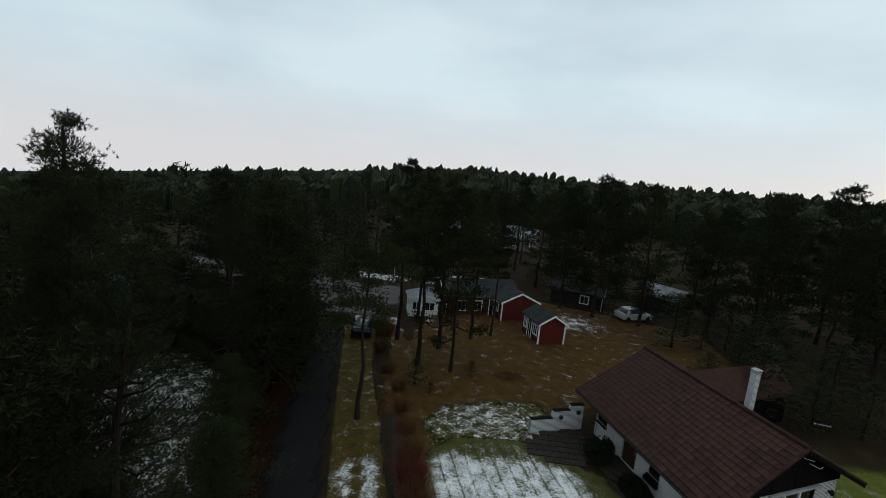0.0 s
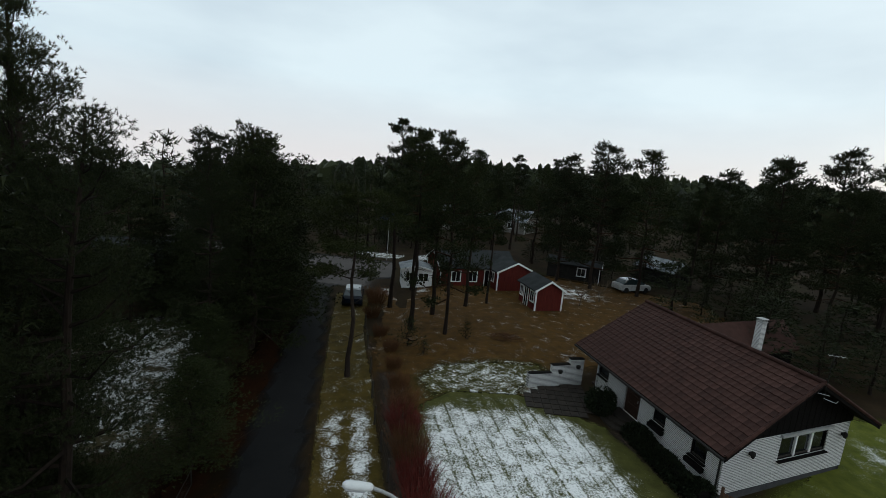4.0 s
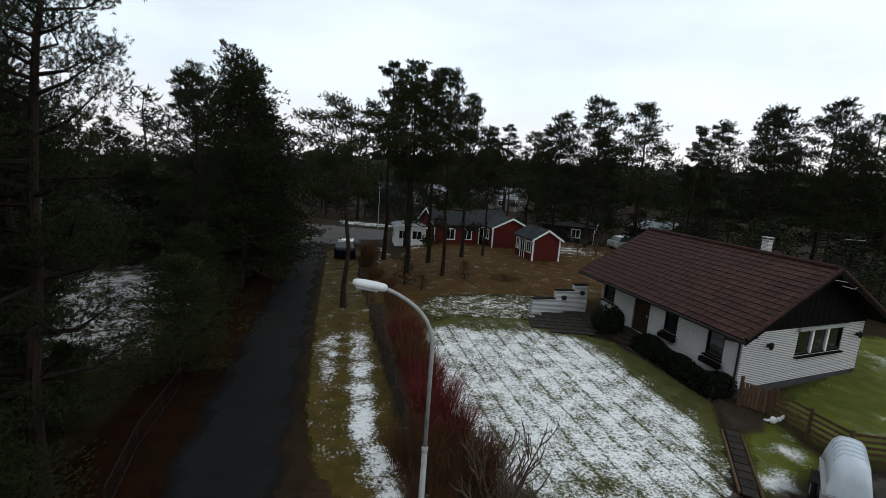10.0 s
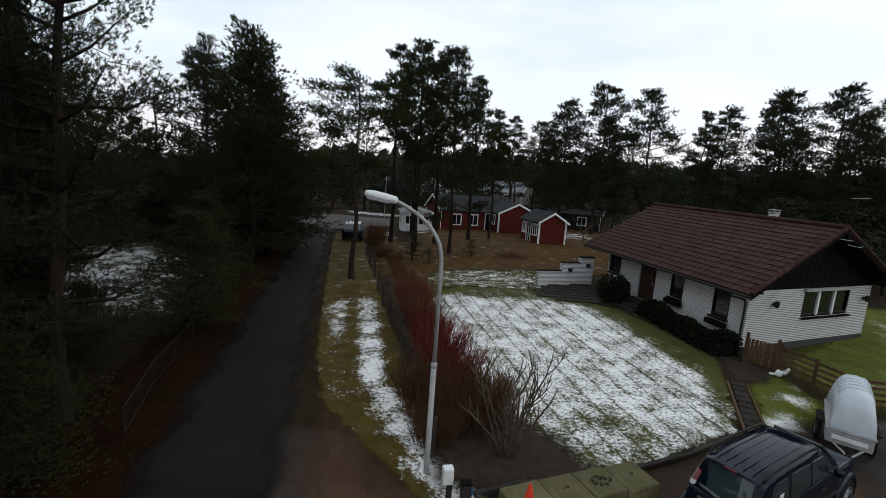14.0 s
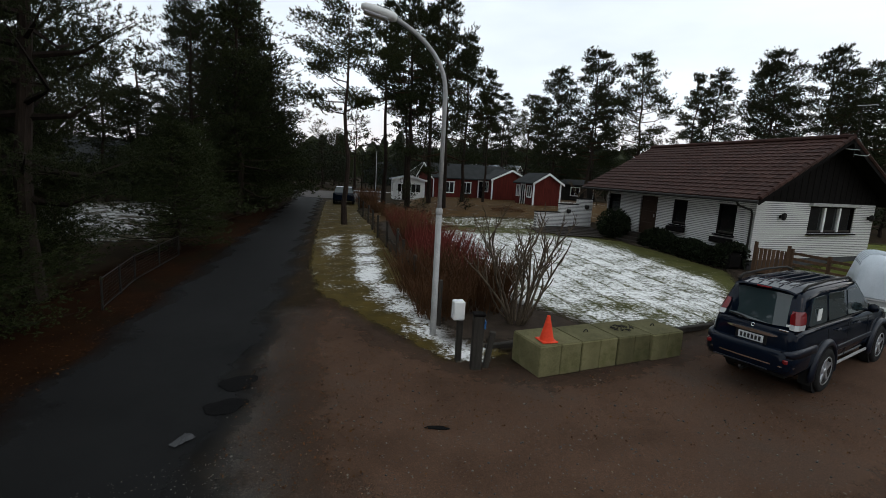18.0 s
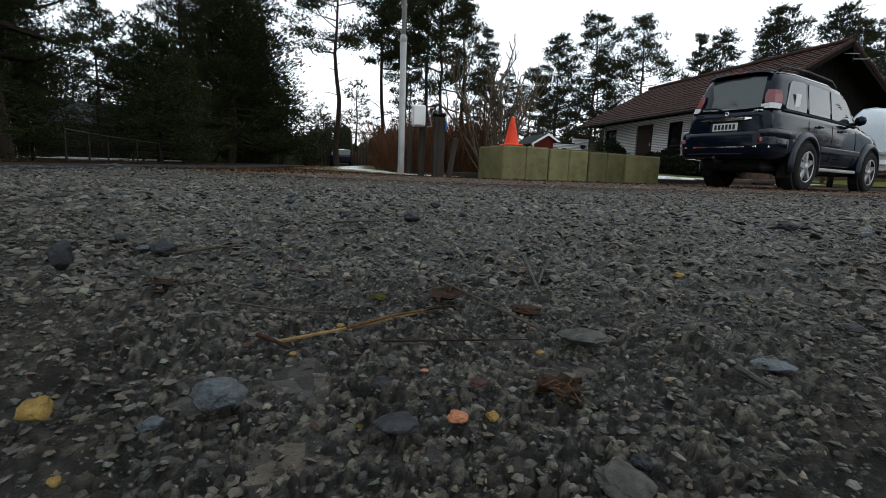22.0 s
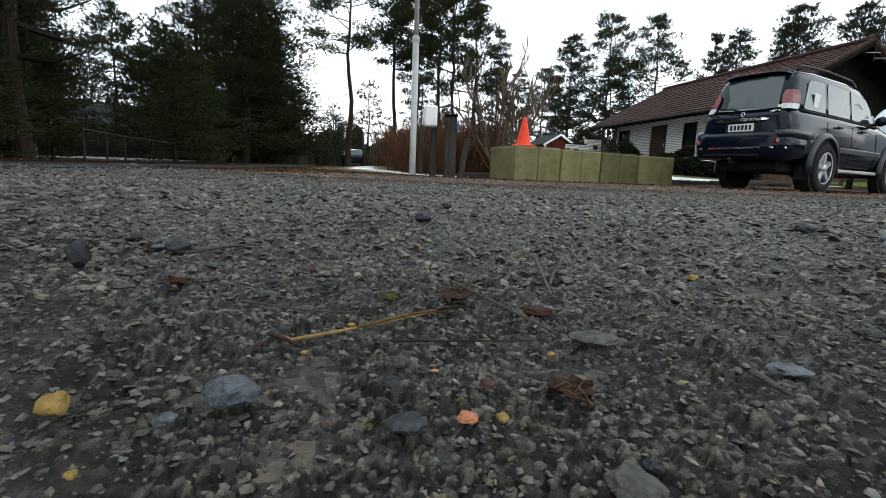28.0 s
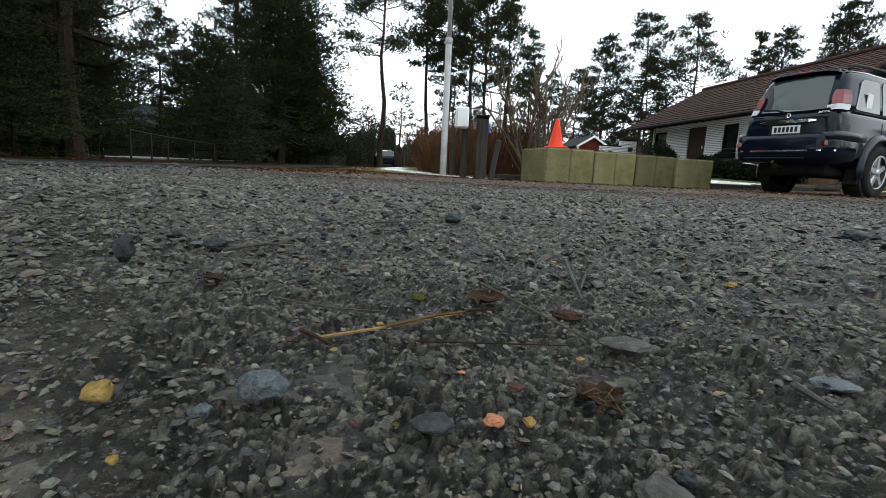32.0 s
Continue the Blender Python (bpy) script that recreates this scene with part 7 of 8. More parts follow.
# ---- far gardens: red cabins, white porch, further houses ----
def cabin(name, label, x, y, turn, w, l, wall, rise, body, roof, trim, windows=(), over=0.25, category="cabin"):
    """A boarded cabin with corner boards, a gable roof and framed windows. x, y: the middle of the near gable; windows: (wall, run, sill, width, height)."""
    c = thing(name, label, category, pose(x, y, ground_z(x, y) - 0.05, 0, 0, turn))
    g = Geo()
    n = max(6, int(w / 0.28))
    g.box((0, l / 2, wall / 2), (w, l, wall))
    g.add([(-w / 2, 0, wall), (w / 2, 0, wall), (0, 0, wall + rise), (-w / 2, l, wall), (w / 2, l, wall), (0, l, wall + rise)], [(0, 1, 2), (5, 4, 3), (0, 2, 5, 3), (1, 4, 5, 2)])
    part("wall", g, body, c)
    for k in range(n):
        xx = -w / 2 + w * (k + .5) / n
        top = wall + rise * (1 - abs(xx) / (w / 2))
        part("board", Geo().box((xx, -0.012, top / 2), (w / n * 0.86, 0.03, top)), body, c)
    m = max(6, int(l / 0.4))
    for k in range(m):
        yy = l * (k + .5) / m
        for s in (-1, 1):
            part("board", Geo().box((s * (w / 2 + 0.012), yy, wall / 2), (0.03, l / m * 0.86, wall)), body, c)
    ln_ = math.hypot(w / 2, rise)
    for s in (-1, 1):
        e = 1 + over / (w / 2)
        vs = [(s * w / 2 * e, -over, wall - rise * (e - 1)), (s * w / 2 * e, l + over, wall - rise * (e - 1)), (0, l + over, wall + rise), (0, -over, wall + rise)]
        vs = [(a, b, z + 0.03) for a, b, z in vs] + [(a, b, z + 0.13) for a, b, z in vs]
        part("roof", Geo().add(vs, [(0, 1, 2, 3), (7, 6, 5, 4), (0, 4, 5, 1), (1, 5, 6, 2), (2, 6, 7, 3), (3, 7, 4, 0)]), roof, c)
        part("barge_board", Geo().add([(s * w / 2 * e, -over - .03, wall - rise * (e - 1) - .05), (0, -over - .03, wall + rise - .05), (0, -over - .03, wall + rise + .13), (s * w / 2 * e, -over - .03, wall - rise * (e - 1) + .13),
                                       (s * w / 2 * e, -over, wall - rise * (e - 1) - .05), (0, -over, wall + rise - .05), (0, -over, wall + rise + .13), (s * w / 2 * e, -over, wall - rise * (e - 1) + .13)],
                                      [(0, 1, 2, 3), (7, 6, 5, 4), (0, 4, 5, 1), (1, 5, 6, 2), (2, 6, 7, 3), (3, 7, 4, 0)]), trim, c, "white barge board")
        part("corner_board", Geo().box((s * (w / 2), -0.03, wall / 2), (0.14, 0.06, wall)), trim, c, "white corner board")
    for side, run, sill, ww, hh in windows:
        o = thing("window", "", "")
        o.parent = c
        if side == "gable":
            o.matrix_basis = Matrix.Translation((run, -0.04, sill + hh / 2))
        else:
            s = -1 if side == "left" else 1
            o.matrix_basis = Matrix.Translation((s * (w / 2 + 0.04), run, sill + hh / 2)) @ Matrix.Rotation(s * math.pi / 2, 4, "Z")
        fr = Geo()
        fr.box((0, 0, hh / 2 + .03), (ww + .2, 0.06, 0.1)).box((0, 0, -hh / 2 - .03), (ww + .2, 0.06, 0.1)).box((-ww / 2 - .04, 0, 0), (0.1, 0.06, hh)).box((ww / 2 + .04, 0, 0), (0.1, 0.06, hh)).box((0, 0, 0), (0.05, 0.05, hh))
        part("frame", fr, trim, o)
        part("pane", Geo().box((0, 0.01, 0), (ww, 0.02, hh)), M_GLASS, o)
    return c


cabin("shed", "small red wooden garden shed with white trim and dark roof", 8.2, 41.5, 17, 2.55, 3.4, 1.95, 0.75, M_RED, M_FELT, M_WHITE, (("left", 0.7, 0.75, 0.7, 0.9), ("left", 2.9, 0.75, 0.5, 0.9), ("left", 1.9, 0.0, 0.75, 1.75)), category="shed")
cabin("cabin", "red wooden cabin with white trim among the pines", 5.9, 47.6, 20, 4.0, 6.0, 2.0, 0.9, M_RED, M_FELT, M_WHITE, (("left", 1.2, 0.8, 0.8, 0.9),))
cabin("cottage", "long red wooden cottage with a dark roof", -2.5, 49.2, -70, 5.0, 8.2, 2.1, 1.3, M_RED, M_FELT, M_WHITE, (("right", 1.6, 0.7, 0.9, 1.0), ("right", 3.4, 0.7, 0.9, 1.0), ("right", 5.2, 0.0, 0.9, 1.9), ("right", 6.4, 0.7, 0.9, 1.0)), category="house")
cabin("porch", "small white glazed garden porch beside the cottage", -4.0, 46.6, 12, 2.9, 2.6, 1.9, 0.35, M_WHITE, M_SNOWROOF, M_WHITE, (("gable", 0.65, 0.75, 0.9, 0.8), ("gable", -0.75, 0.75, 0.7, 0.8), ("left", 1.2, 0.7, 1.4, 0.9)), category="porch")
cabin("villa", "blue-grey wooden house behind the junction", -12.0, 97, 30, 5.5, 7, 2.4, 2.0, M_BLUE, M_FELT, M_GREYWOOD, (("gable", -1.2, 0.9, 0.9, 1.1), ("gable", 1.2, 0.9, 0.9, 1.1), ("gable", 0, 3.0, 0.8, 0.8)), category="house")
cabin("villa", "grey house behind the junction", -5.0, 94, -20, 6.5, 8, 2.4, 2.3, M_PLASTER, M_SNOWROOF, M_WHITE, (("gable", -1.6, 0.9, 1.0, 1.1), ("gable", 1.5, 0.9, 1.0, 1.1), ("gable", 0, 3.0, 1.0, 0.9)), category="house")
cabin("villa", "pale house with a snow-dusted roof beyond the pines", 14.5, 98, 62, 7, 11, 2.4, 2.1, M_PLASTER, M_SNOWROOF, M_WHITE, (("left", 3, 0.9, 1.2, 1.1), ("gable", 0, 0.9, 1.2, 1.1)), category="house")
cabin("cabin", "dark cabin with a grey roof behind the pines", 27.0, 57, 35, 4.2, 5, 2.0, 1.0, M_BARE_EARTH, M_SNOWROOF, M_GREYWOOD, (("gable", 0, 0.8, 1.0, 0.9),))
cabin("cabin", "low dark outbuilding with pale posts", 17.0, 56.5, 70, 3.2, 6, 1.8, 0.5, M_BARE_EARTH, M_FELT, M_WHITE, (("left", 2, 0.6, 0.9, 0.9),))
cabin("villa", "dark house beyond the clearing", -33, 36, -60, 6, 9, 2.4, 1.8, M_BARE_EARTH, M_FELT, M_GREYWOOD, (("right", 3, 0.9, 1.2, 1.0),), category="house")


def small_car(where, label, paint):
    c = thing("car", label, "car", where, group="far parked cars")
    secs = []
    for x, hw, z0, z1 in ((-2.1, .7, .4, .8), (-2.0, .82, .3, .95), (-0.9, .86, .26, .98), (0.9, .86, .26, .96), (1.9, .80, .3, .82), (2.1, .68, .4, .7)):
        secs.append([(x, -hw, z0), (x, -hw, z1 - .1), (x, -hw + .1, z1), (x, hw - .1, z1), (x, hw, z1 - .1), (x, hw, z0)])
    part("body", loft(secs), paint, c, smooth=False)
    secs = [[(x, -a, .93), (x + s, -a + .16, z), (x + s, a - .16, z), (x, a, .93)] for x, a, z, s in ((-1.7, .78, 1.38, .35), (-1.2, .8, 1.44, .2), (0.4, .8, 1.44, -.1), (1.2, .78, 1.36, -.6))]
    part("cabin", loft(secs), M_CARGLASS, c)
    for x in (-1.3, 1.3):
        for s in (-1, 1):
            part("wheel", Geo().lathe([(0, -.1), (.3, -.1), (.31, 0), (.3, .1), (0, .1)], 16, Matrix.Translation((x, s * .76, .31)) @ Matrix.Rotation(math.pi / 2, 4, "X")), M_RUBBER, c)
    return c


small_car(pose(-9.0, 40.8, ground_z(-9, 40.8), 0, 0, 100), "dark car parked at the verge near the junction", M_CAR)
small_car(pose(19.5, 52.8, ground_z(19, 52), 0, 0, 20), "pale car parked among the pines", M_GALV)
pole = thing("utility_pole", "thin grey pole beyond the junction", "pole", pose(-9.2, 60, ground_z(-9, 60)))
part("shaft", Geo().tube([(0, 0, -.2), (0, 0, 5.2)], [0.05, 0.035], 8), M_GALV, pole)
heap = thing("brush_heap", "low heap of brown brushwood in the meadow", "brushwood", pose(3.8, 33.6, ground_z(3.8, 33.6)))
hr = random.Random(8)
hg2 = Geo()
for _ in range(160):
    a, r = hr.uniform(0, 6.3), hr.uniform(0, 0.9)
    p = Vector((r * math.cos(a) * 1.4, r * math.sin(a), hr.uniform(0, .35) * (1 - r)))
    hg2.tube([p, p + Vector((hr.gauss(0, .4), hr.gauss(0, .4), hr.uniform(0, .25)))], [0.015, 0.005], 3, cap=False)
part("brush", hg2, M_RUSSET, heap)
# small bare trees in the far garden and birches by the house
brg = random.Random(77)
for x, y, hgt in ((11.7, 44.2, 2.6), (14.2, 46.5, 2.4)):
    ft = thing("fruit_tree", "small bare fruit tree in the meadow", "tree", pose(x, y, ground_z(x, y)), group="fruit trees")
    g = Geo()
    branchy(g, Vector((0, 0, -.05)), Vector((0, 0, 1)), hgt * .45, 0.07, 3, brg)
    part("trunk", g, M_TWIG, ft)
    g = Geo()
    for k in range(5):
        a = k * 1.26
        branchy(g, Vector((0, 0, hgt * .35)), Vector((math.cos(a), math.sin(a), .8)).normalized(), hgt * .5, 0.035, 3, brg)
    part("crown", g, M_TWIG, ft)
for x, y, hgt, ln2 in ((-17.5, 21.0, 10.0, -.03), (-13.2, 15.6, 7.0, .04), (38, 40, 9, .02)):
    bt = thing("birch", "slender bare birch with a pale trunk", "tree", pose(x, y, ground_z(x, y), 0, 0, 0), group="birches")
    pts = [Vector((ln2 * hgt * (t ** 1.5) + brg.gauss(0, .05), brg.gauss(0, .05), hgt * t)) for t in (0, .2, .4, .6, .8, 1)]
    part("trunk", Geo().tube(pts, [0.09, 0.08, 0.065, 0.05, 0.03, 0.01], 8), M_BIRCH, bt)
    g = Geo()
    for k in range(16):
        f = brg.uniform(.35, .98)
        p = pts[0].lerp(pts[-1], f)
        a = brg.uniform(0, 6.3)
        branchy(g, p, Vector((math.cos(a), math.sin(a), 1.1)).normalized(), hgt * .2 * (1.2 - f), 0.014, 1, brg)
    tagged(part("branchwork", g, M_TWIG, bt), kind="stuff")

# a white stone ornament lies by the fence
orn = thing("garden_ornament", "white painted stone ornament on grass by the fence", "ornament", pose(11.3, 16.9, ground_z(11.3, 16.9)))
g = Geo()
og = random.Random(6)
for c, r in (((0, 0, 0.13), 0.16), ((0.2, 0.02, 0.17), 0.12), ((-0.18, 0.05, 0.10), 0.11), ((0.28, -0.02, 0.28), 0.08)):
    g.stone(c, r, og, 0.9)
part("stone", g, M_WHITE, orn, smooth=True)


# ---- the forecourt close up: puddles, grates, loose stones ----
prg = random.Random(9)


def blot(name, label, category, x, y, rx, ry, turn, material, z=0.011, seed=1, kind=""):
    r = random.Random(seed)
    n = 28
    ph = [r.uniform(0, 6.3) for _ in range(4)]
    out = []
    for k in range(n):
        t = 2 * math.pi * k / n
        w = 1 + 0.12 * math.sin(2 * t + ph[0]) + 0.1 * math.sin(3 * t + ph[1]) + 0.07 * math.sin(5 * t + ph[2])
        out.append((rx * w * math.cos(t), ry * w * math.sin(t)))
    return tagged(part(name, Geo().prism(out, 0.003), material, None, where=pose(x, y, z, 0, 0, turn)), label, category, kind=kind)


blot("tar_patch", "black round tar patch on the asphalt", "patch", -3.46, 7.86, 0.23, 0.27, 10, M_PATCH, 0.012, 1, "structure")
blot("tar_patch", "black oval tar patch on the asphalt", "patch", -3.34, 7.18, 0.27, 0.20, 20, M_PATCH, 0.012, 2, "structure")
blot("tar_patch", "small dark tar spot on gravel", "patch", -0.51, 6.93, 0.14, 0.05, 0, M_PATCH, 0.013, 3, "structure")
scrap = thing("paper_scrap", "crumpled pale scrap of paper on the road", "paper", pose(-3.46, 6.36, 0.015, 0, 0, 70))
g = Geo()
sr = random.Random(4)
n = 7
for i in range(n):
    for j in range(n):
        w = 0.5 + 0.5 * i / n
        g.v.append(Vector(((i - 3) * 0.042, (j - 3) * 0.032 * w, abs(sr.gauss(0, .008)) + (0.02 if 1 < j < 5 and i > 4 else 0))))
for i in range(n - 1):
    for j in range(n - 1):
        g.f.append((i * n + j, (i + 1) * n + j, (i + 1) * n + j + 1, i * n + j + 1))
part("sheet", g, M_PLINTH, scrap)


def grate(x, y, w, l, turn, label, iron=M_DARKSTEEL):
    t = thing("drain_grate", label, "drain", pose(x, y, -0.006, 0, 0, turn), group="drain grates")
    fr = Geo()
    fr.box((0, l / 2, 0), (w, 0.03, 0.02)).box((0, -l / 2, 0), (w, 0.03, 0.02)).box((w / 2, 0, 0), (0.03, l, 0.02)).box((-w / 2, 0, 0), (0.03, l, 0.02))
    part("frame", fr, iron, t)
    part("shaft", Geo().box((0, 0, 0.0), (w - .02, l - .02, 0.006)), M_RUBBER, t)
    n = 9
    for k in range(n):
        part("bar", Geo().box((0, -l / 2 + l * (k + .5) / n, 0.005), (w - .03, l / n * .5, 0.016), 0.003), iron, t)
    return t


grate(-0.93, 3.38, 0.25, 0.29, 8, "square cast-iron drain grate in the asphalt")
grate(-0.22, 5.54, 0.25, 0.26, 4, "sand-filled drain grate in the gravel", M_WOOD)


def pebble_material(name, dark, light):
    m = bpy.data.materials.new(name)
    nt, ln = nodes_of(m)
    b = nt["Principled BSDF"]
    b.inputs["Roughness"].default_value = 0.55
    b.inputs["Specular IOR Level"].default_value = 0.42
    geo = nt.new("ShaderNodeNewGeometry")
    rp = nt.new("ShaderNodeValToRGB")
    e = rp.color_ramp.elements
    e[0].position, e[0].color = 0.0, (*dark, 1)
    e[1].position, e[1].color = 1.0, (*light, 1)
    for pos, col in ((0.22, (0.0180, 0.0156, 0.0122)), (0.45, (0.0440, 0.0382, 0.0290)), (0.68, (0.0720, 0.0636, 0.0500)), (0.80, (0.0720, 0.0500, 0.0270)), (0.90, (0.0860, 0.0775, 0.0620)), (0.985, (0.1300, 0.1180, 0.0960))):
        k = e.new(pos)
        k.color = (*col, 1)
    ln.new(geo.outputs["Random Per Island"], rp.inputs["Fac"])
    co = nt.new("ShaderNodeTexCoord")
    n = node(nt, "ShaderNodeTexNoise", Scale=260.0, Detail=4.0, Roughness=0.7)
    ln.new(co.outputs["Object"], n.inputs["Vector"])
    mx = nt.new("ShaderNodeMixRGB")
    mx.blend_type = "OVERLAY"
    mx.inputs["Fac"].default_value = 0.7
    ln.new(rp.outputs["Color"], mx.inputs["Color1"])
    ln.new(n.outputs["Color"], mx.inputs["Color2"])
    hs = nt.new("ShaderNodeHueSaturation")
    hs.inputs["Saturation"].default_value = 0.95
    ln.new(mx.outputs["Color"], hs.inputs["Color"])
    ln.new(hs.outputs["Color"], b.inputs["Base Color"])
    bp = node(nt, "ShaderNodeBump", Strength=0.5, Distance=0.002)
    ln.new(n.outputs["Fac"], bp.inputs["Height"])
    ln.new(bp.outputs["Normal"], b.inputs["Normal"])
    return m


M_PEBBLE = pebble_material("mixed_grit", (0.0112, 0.0105, 0.0096), (0.1800, 0.1275, 0.0630))
LX, LY = 0.342, 1.253
# the rough surface round the landing place: stones held in tar, with hollows between them
rows_n, cols_n = 340, 360


def crust(x, y):
    """Height and stone tone of the old asphalt, metres ahead and to the side of the landing place."""
    wx, wy = x + 0.004 * noise.noise((x * 60, y * 60, 2.2)), y + 0.004 * noise.noise((x * 60, y * 60, 7.7))
    dist, cells = noise.voronoi((wx * 230, wy * 230, 0.3))
    edge = dist[1] - dist[0]
    small = min(1.0, edge * 2.8) * (0.25 + 0.75 * noise.cell(Vector(cells[0]) * 7.3 + Vector((0.5, 0.5, 0.5))))
    own = 0.04 + 0.62 * abs(noise.cell(Vector(cells[0]) * 11.7 + Vector((0.3, 0.8, 0.2)))) ** 1.5
    dist, cells = noise.voronoi((wx * 78 + 9, wy * 78, 0.8))
    big = min(1.0, (dist[1] - dist[0]) * 3.2) * max(0.0, noise.cell(Vector(cells[0]) * 5.1 + Vector((0.2, 0.7, 0.4))))
    fine = noise.noise((x * 520, y * 520, 1.7)) + 0.6 * noise.noise((x * 1100, y * 1100, 5.7))
    broad = noise.noise((x * 11, y * 11, 4.0)) + 0.7 * noise.noise((x * 31, y * 31, 6.0))
    rim = ease((1.75 - math.hypot(x, y)) / 0.6) * ease((1.0 - abs(math.atan2(x, y))) / 0.12)
    h = 0.0034 * small + 0.0042 * big + 0.0013 * fine + 0.0042 * broad
    return 0.0025 + (h - 0.001) * rim, own * ease((edge - 0.06) / 0.22)


nv, nf, tones = [], [], []
for i in range(rows_n):
    d = 0.05 * 1.0109 ** i
    for k in range(cols_n):
        a = -1.0 + 2.0 * k / (cols_n - 1)
        x, y = d * math.sin(a), d * math.cos(a)
        z, t = crust(x, y)
        nv.append((LX + x, LY + y, z))
        tones.append(t)
for i in range(rows_n - 1):
    for k in range(cols_n - 1):
        q = i * cols_n + k
        nf.append((q, q + cols_n, q + cols_n + 1, q + 1))
near = part("rough_asphalt", Geo().add(nv, nf), M_NEARASPHALT, smooth=True)
tone = near.data.attributes.new("tone", "FLOAT", "POINT")
tone.data.foreach_set("value", tones)
fade = near.data.attributes.new("fade", "FLOAT", "POINT")
fade.data.foreach_set("value", [min(1.0, max(0.0, min((2.1 - math.hypot(p[0] - LX, p[1] - LY)) / 0.9, (1.0 - abs(math.atan2(p[0] - LX, p[1] - LY))) / 0.45))) for p in nv])
tagged(near, "coarse worn asphalt with stones standing out of the tar", "asphalt", kind="structure")
grit = Geo()
for lo, hi, count, r0, r1, bend in ((0.065, 0.35, 17000, 0.0004, 0.0021, 3.2), (0.3, 0.9, 20000, 0.0008, 0.0048, 2.7), (0.8, 2.4, 19000, 0.0022, 0.0100, 2.5), (2.2, 6.0, 8000, 0.005, 0.014, 3.0)):
    for _ in range(count):
        a = prg.uniform(-0.92, 0.92)
        d = math.sqrt(prg.uniform(lo * lo, hi * hi))
        x, y = d * math.sin(a), d * math.cos(a)
        r = r0 + (r1 - r0) * prg.random() ** bend
        z = crust(x, y)[0] if d < 1.75 else 0.002
        grit.chip((LX + x, LY + y, z + r * 0.05), r, prg, 0.62)
for _ in range(1800):
    x, y = prg.uniform(-3.4, 7.0), prg.uniform(4.5, 9.5)
    if inside(apron_line, x, y):
        r = 0.006 + 0.014 * prg.random() ** 3
        grit.stone((x, y, 0.006 + r * 0.2), r, prg, 0.65)
tagged(part("loose_grit", grit, M_PEBBLE), "fine grey grit and small stones on worn asphalt", "gravel", kind="stuff")


def ground_spot(px, py):
    """Place on the forecourt, metres ahead and to the side of the landing place."""
    k = 0.87 + 0.07 * min(1.0, max(0.0, (py - 0.13) / 0.15))
    return LX + px * k, LY + py * k


# fallen leaves and needles over the verge, the gravel and the road's edges
def leaf_colours(name):
    m = foliage(name, (0.022, 0.008, 0.003), (0.105, 0.046, 0.013), 0.8)
    return m


M_FALLEN = leaf_colours("fallen_leaves")
fallen = Geo()
fr_ = random.Random(70)
for _ in range(5200):
    y = fr_.uniform(5.5, 30) if fr_.random() < 0.8 else fr_.uniform(5.5, 11)
    side = fr_.random()
    if side < 0.5:
        x = road_right(y) + abs(fr_.gauss(0.9, 0.5))
    elif side < 0.75:
        x = road_left(y) - abs(fr_.gauss(0.5, 0.7))
    else:
        x, y = fr_.uniform(-2.0, 6.5), fr_.uniform(6.8, 10.2)
        if inside([(1.0, 8.5), (4.2, 9.85), (3.9, 10.6), (0.8, 9.4)], x, y):
            continue
    z = ground_z(x, y) + 0.022
    a, w = fr_.uniform(0, 6.28), fr_.uniform(0.010, 0.024)
    u, v = Vector((math.cos(a) * w, math.sin(a) * w, fr_.uniform(-.008, .012))), Vector((-math.sin(a) * w * .55, math.cos(a) * w * .55, fr_.uniform(-.006, .010)))
    c = Vector((x, y, z))
    k = len(fallen.v)
    fallen.v.extend((c - u, c - v + Vector((0, 0, 0.006)), c + u, c + v))
    fallen.f.append((k, k + 1, k + 2, k + 3))
tagged(part("fallen_leaves", fallen, M_FALLEN), "scattered brown fallen leaves along the verge and gravel", "leaves", kind="stuff")


M_OCHRE = surface("ochre_stone", (0.10, 0.062, 0.016), (0.27, 0.175, 0.055), scale=60, rough=0.6, bump=0.3, fine=400)
M_BLUESTONE = surface("blue_grey_stone", (0.014, 0.018, 0.021), (0.078, 0.092, 0.104), scale=130, rough=0.5, bump=0.5, fine=500, spec=0.4)
M_ORANGESTONE = surface("orange_stone", (0.24, 0.085, 0.045), (0.38, 0.16, 0.08), scale=60, rough=0.6, bump=0.3, fine=400)
M_BLACKSTONE = surface("dark_stone", (0.012, 0.013, 0.014), (0.045, 0.046, 0.05), scale=60, rough=0.7, bump=0.4, fine=400)
M_PALESTONE = surface("pale_grey_stone", (0.026, 0.025, 0.022), (0.082, 0.079, 0.070), scale=160, rough=0.7, bump=0.4, fine=400)
M_STRAW = surface("straw", (0.12, 0.070, 0.026), (0.30, 0.19, 0.085), scale=60, rough=0.7, bump=0.2, fine=300)
M_STICK = surface("brown_stick", (0.024, 0.019, 0.015), (0.078, 0.064, 0.050), scale=60, rough=0.85, bump=0.3, fine=300)
M_BROWNSTRAW = surface("brown_straw", (0.040, 0.021, 0.009), (0.125, 0.070, 0.030), scale=60, rough=0.75, bump=0.2, fine=300)
M_MOSSY = surface("yellow_green_moss", (0.030, 0.030, 0.008), (0.085, 0.080, 0.024), scale=120, rough=0.95, bump=0.6, fine=500, spec=0.05)
M_REDSTONE = surface("dull_red_stone", (0.026, 0.012, 0.010), (0.070, 0.034, 0.028), scale=90, rough=0.7, bump=0.4, fine=400)
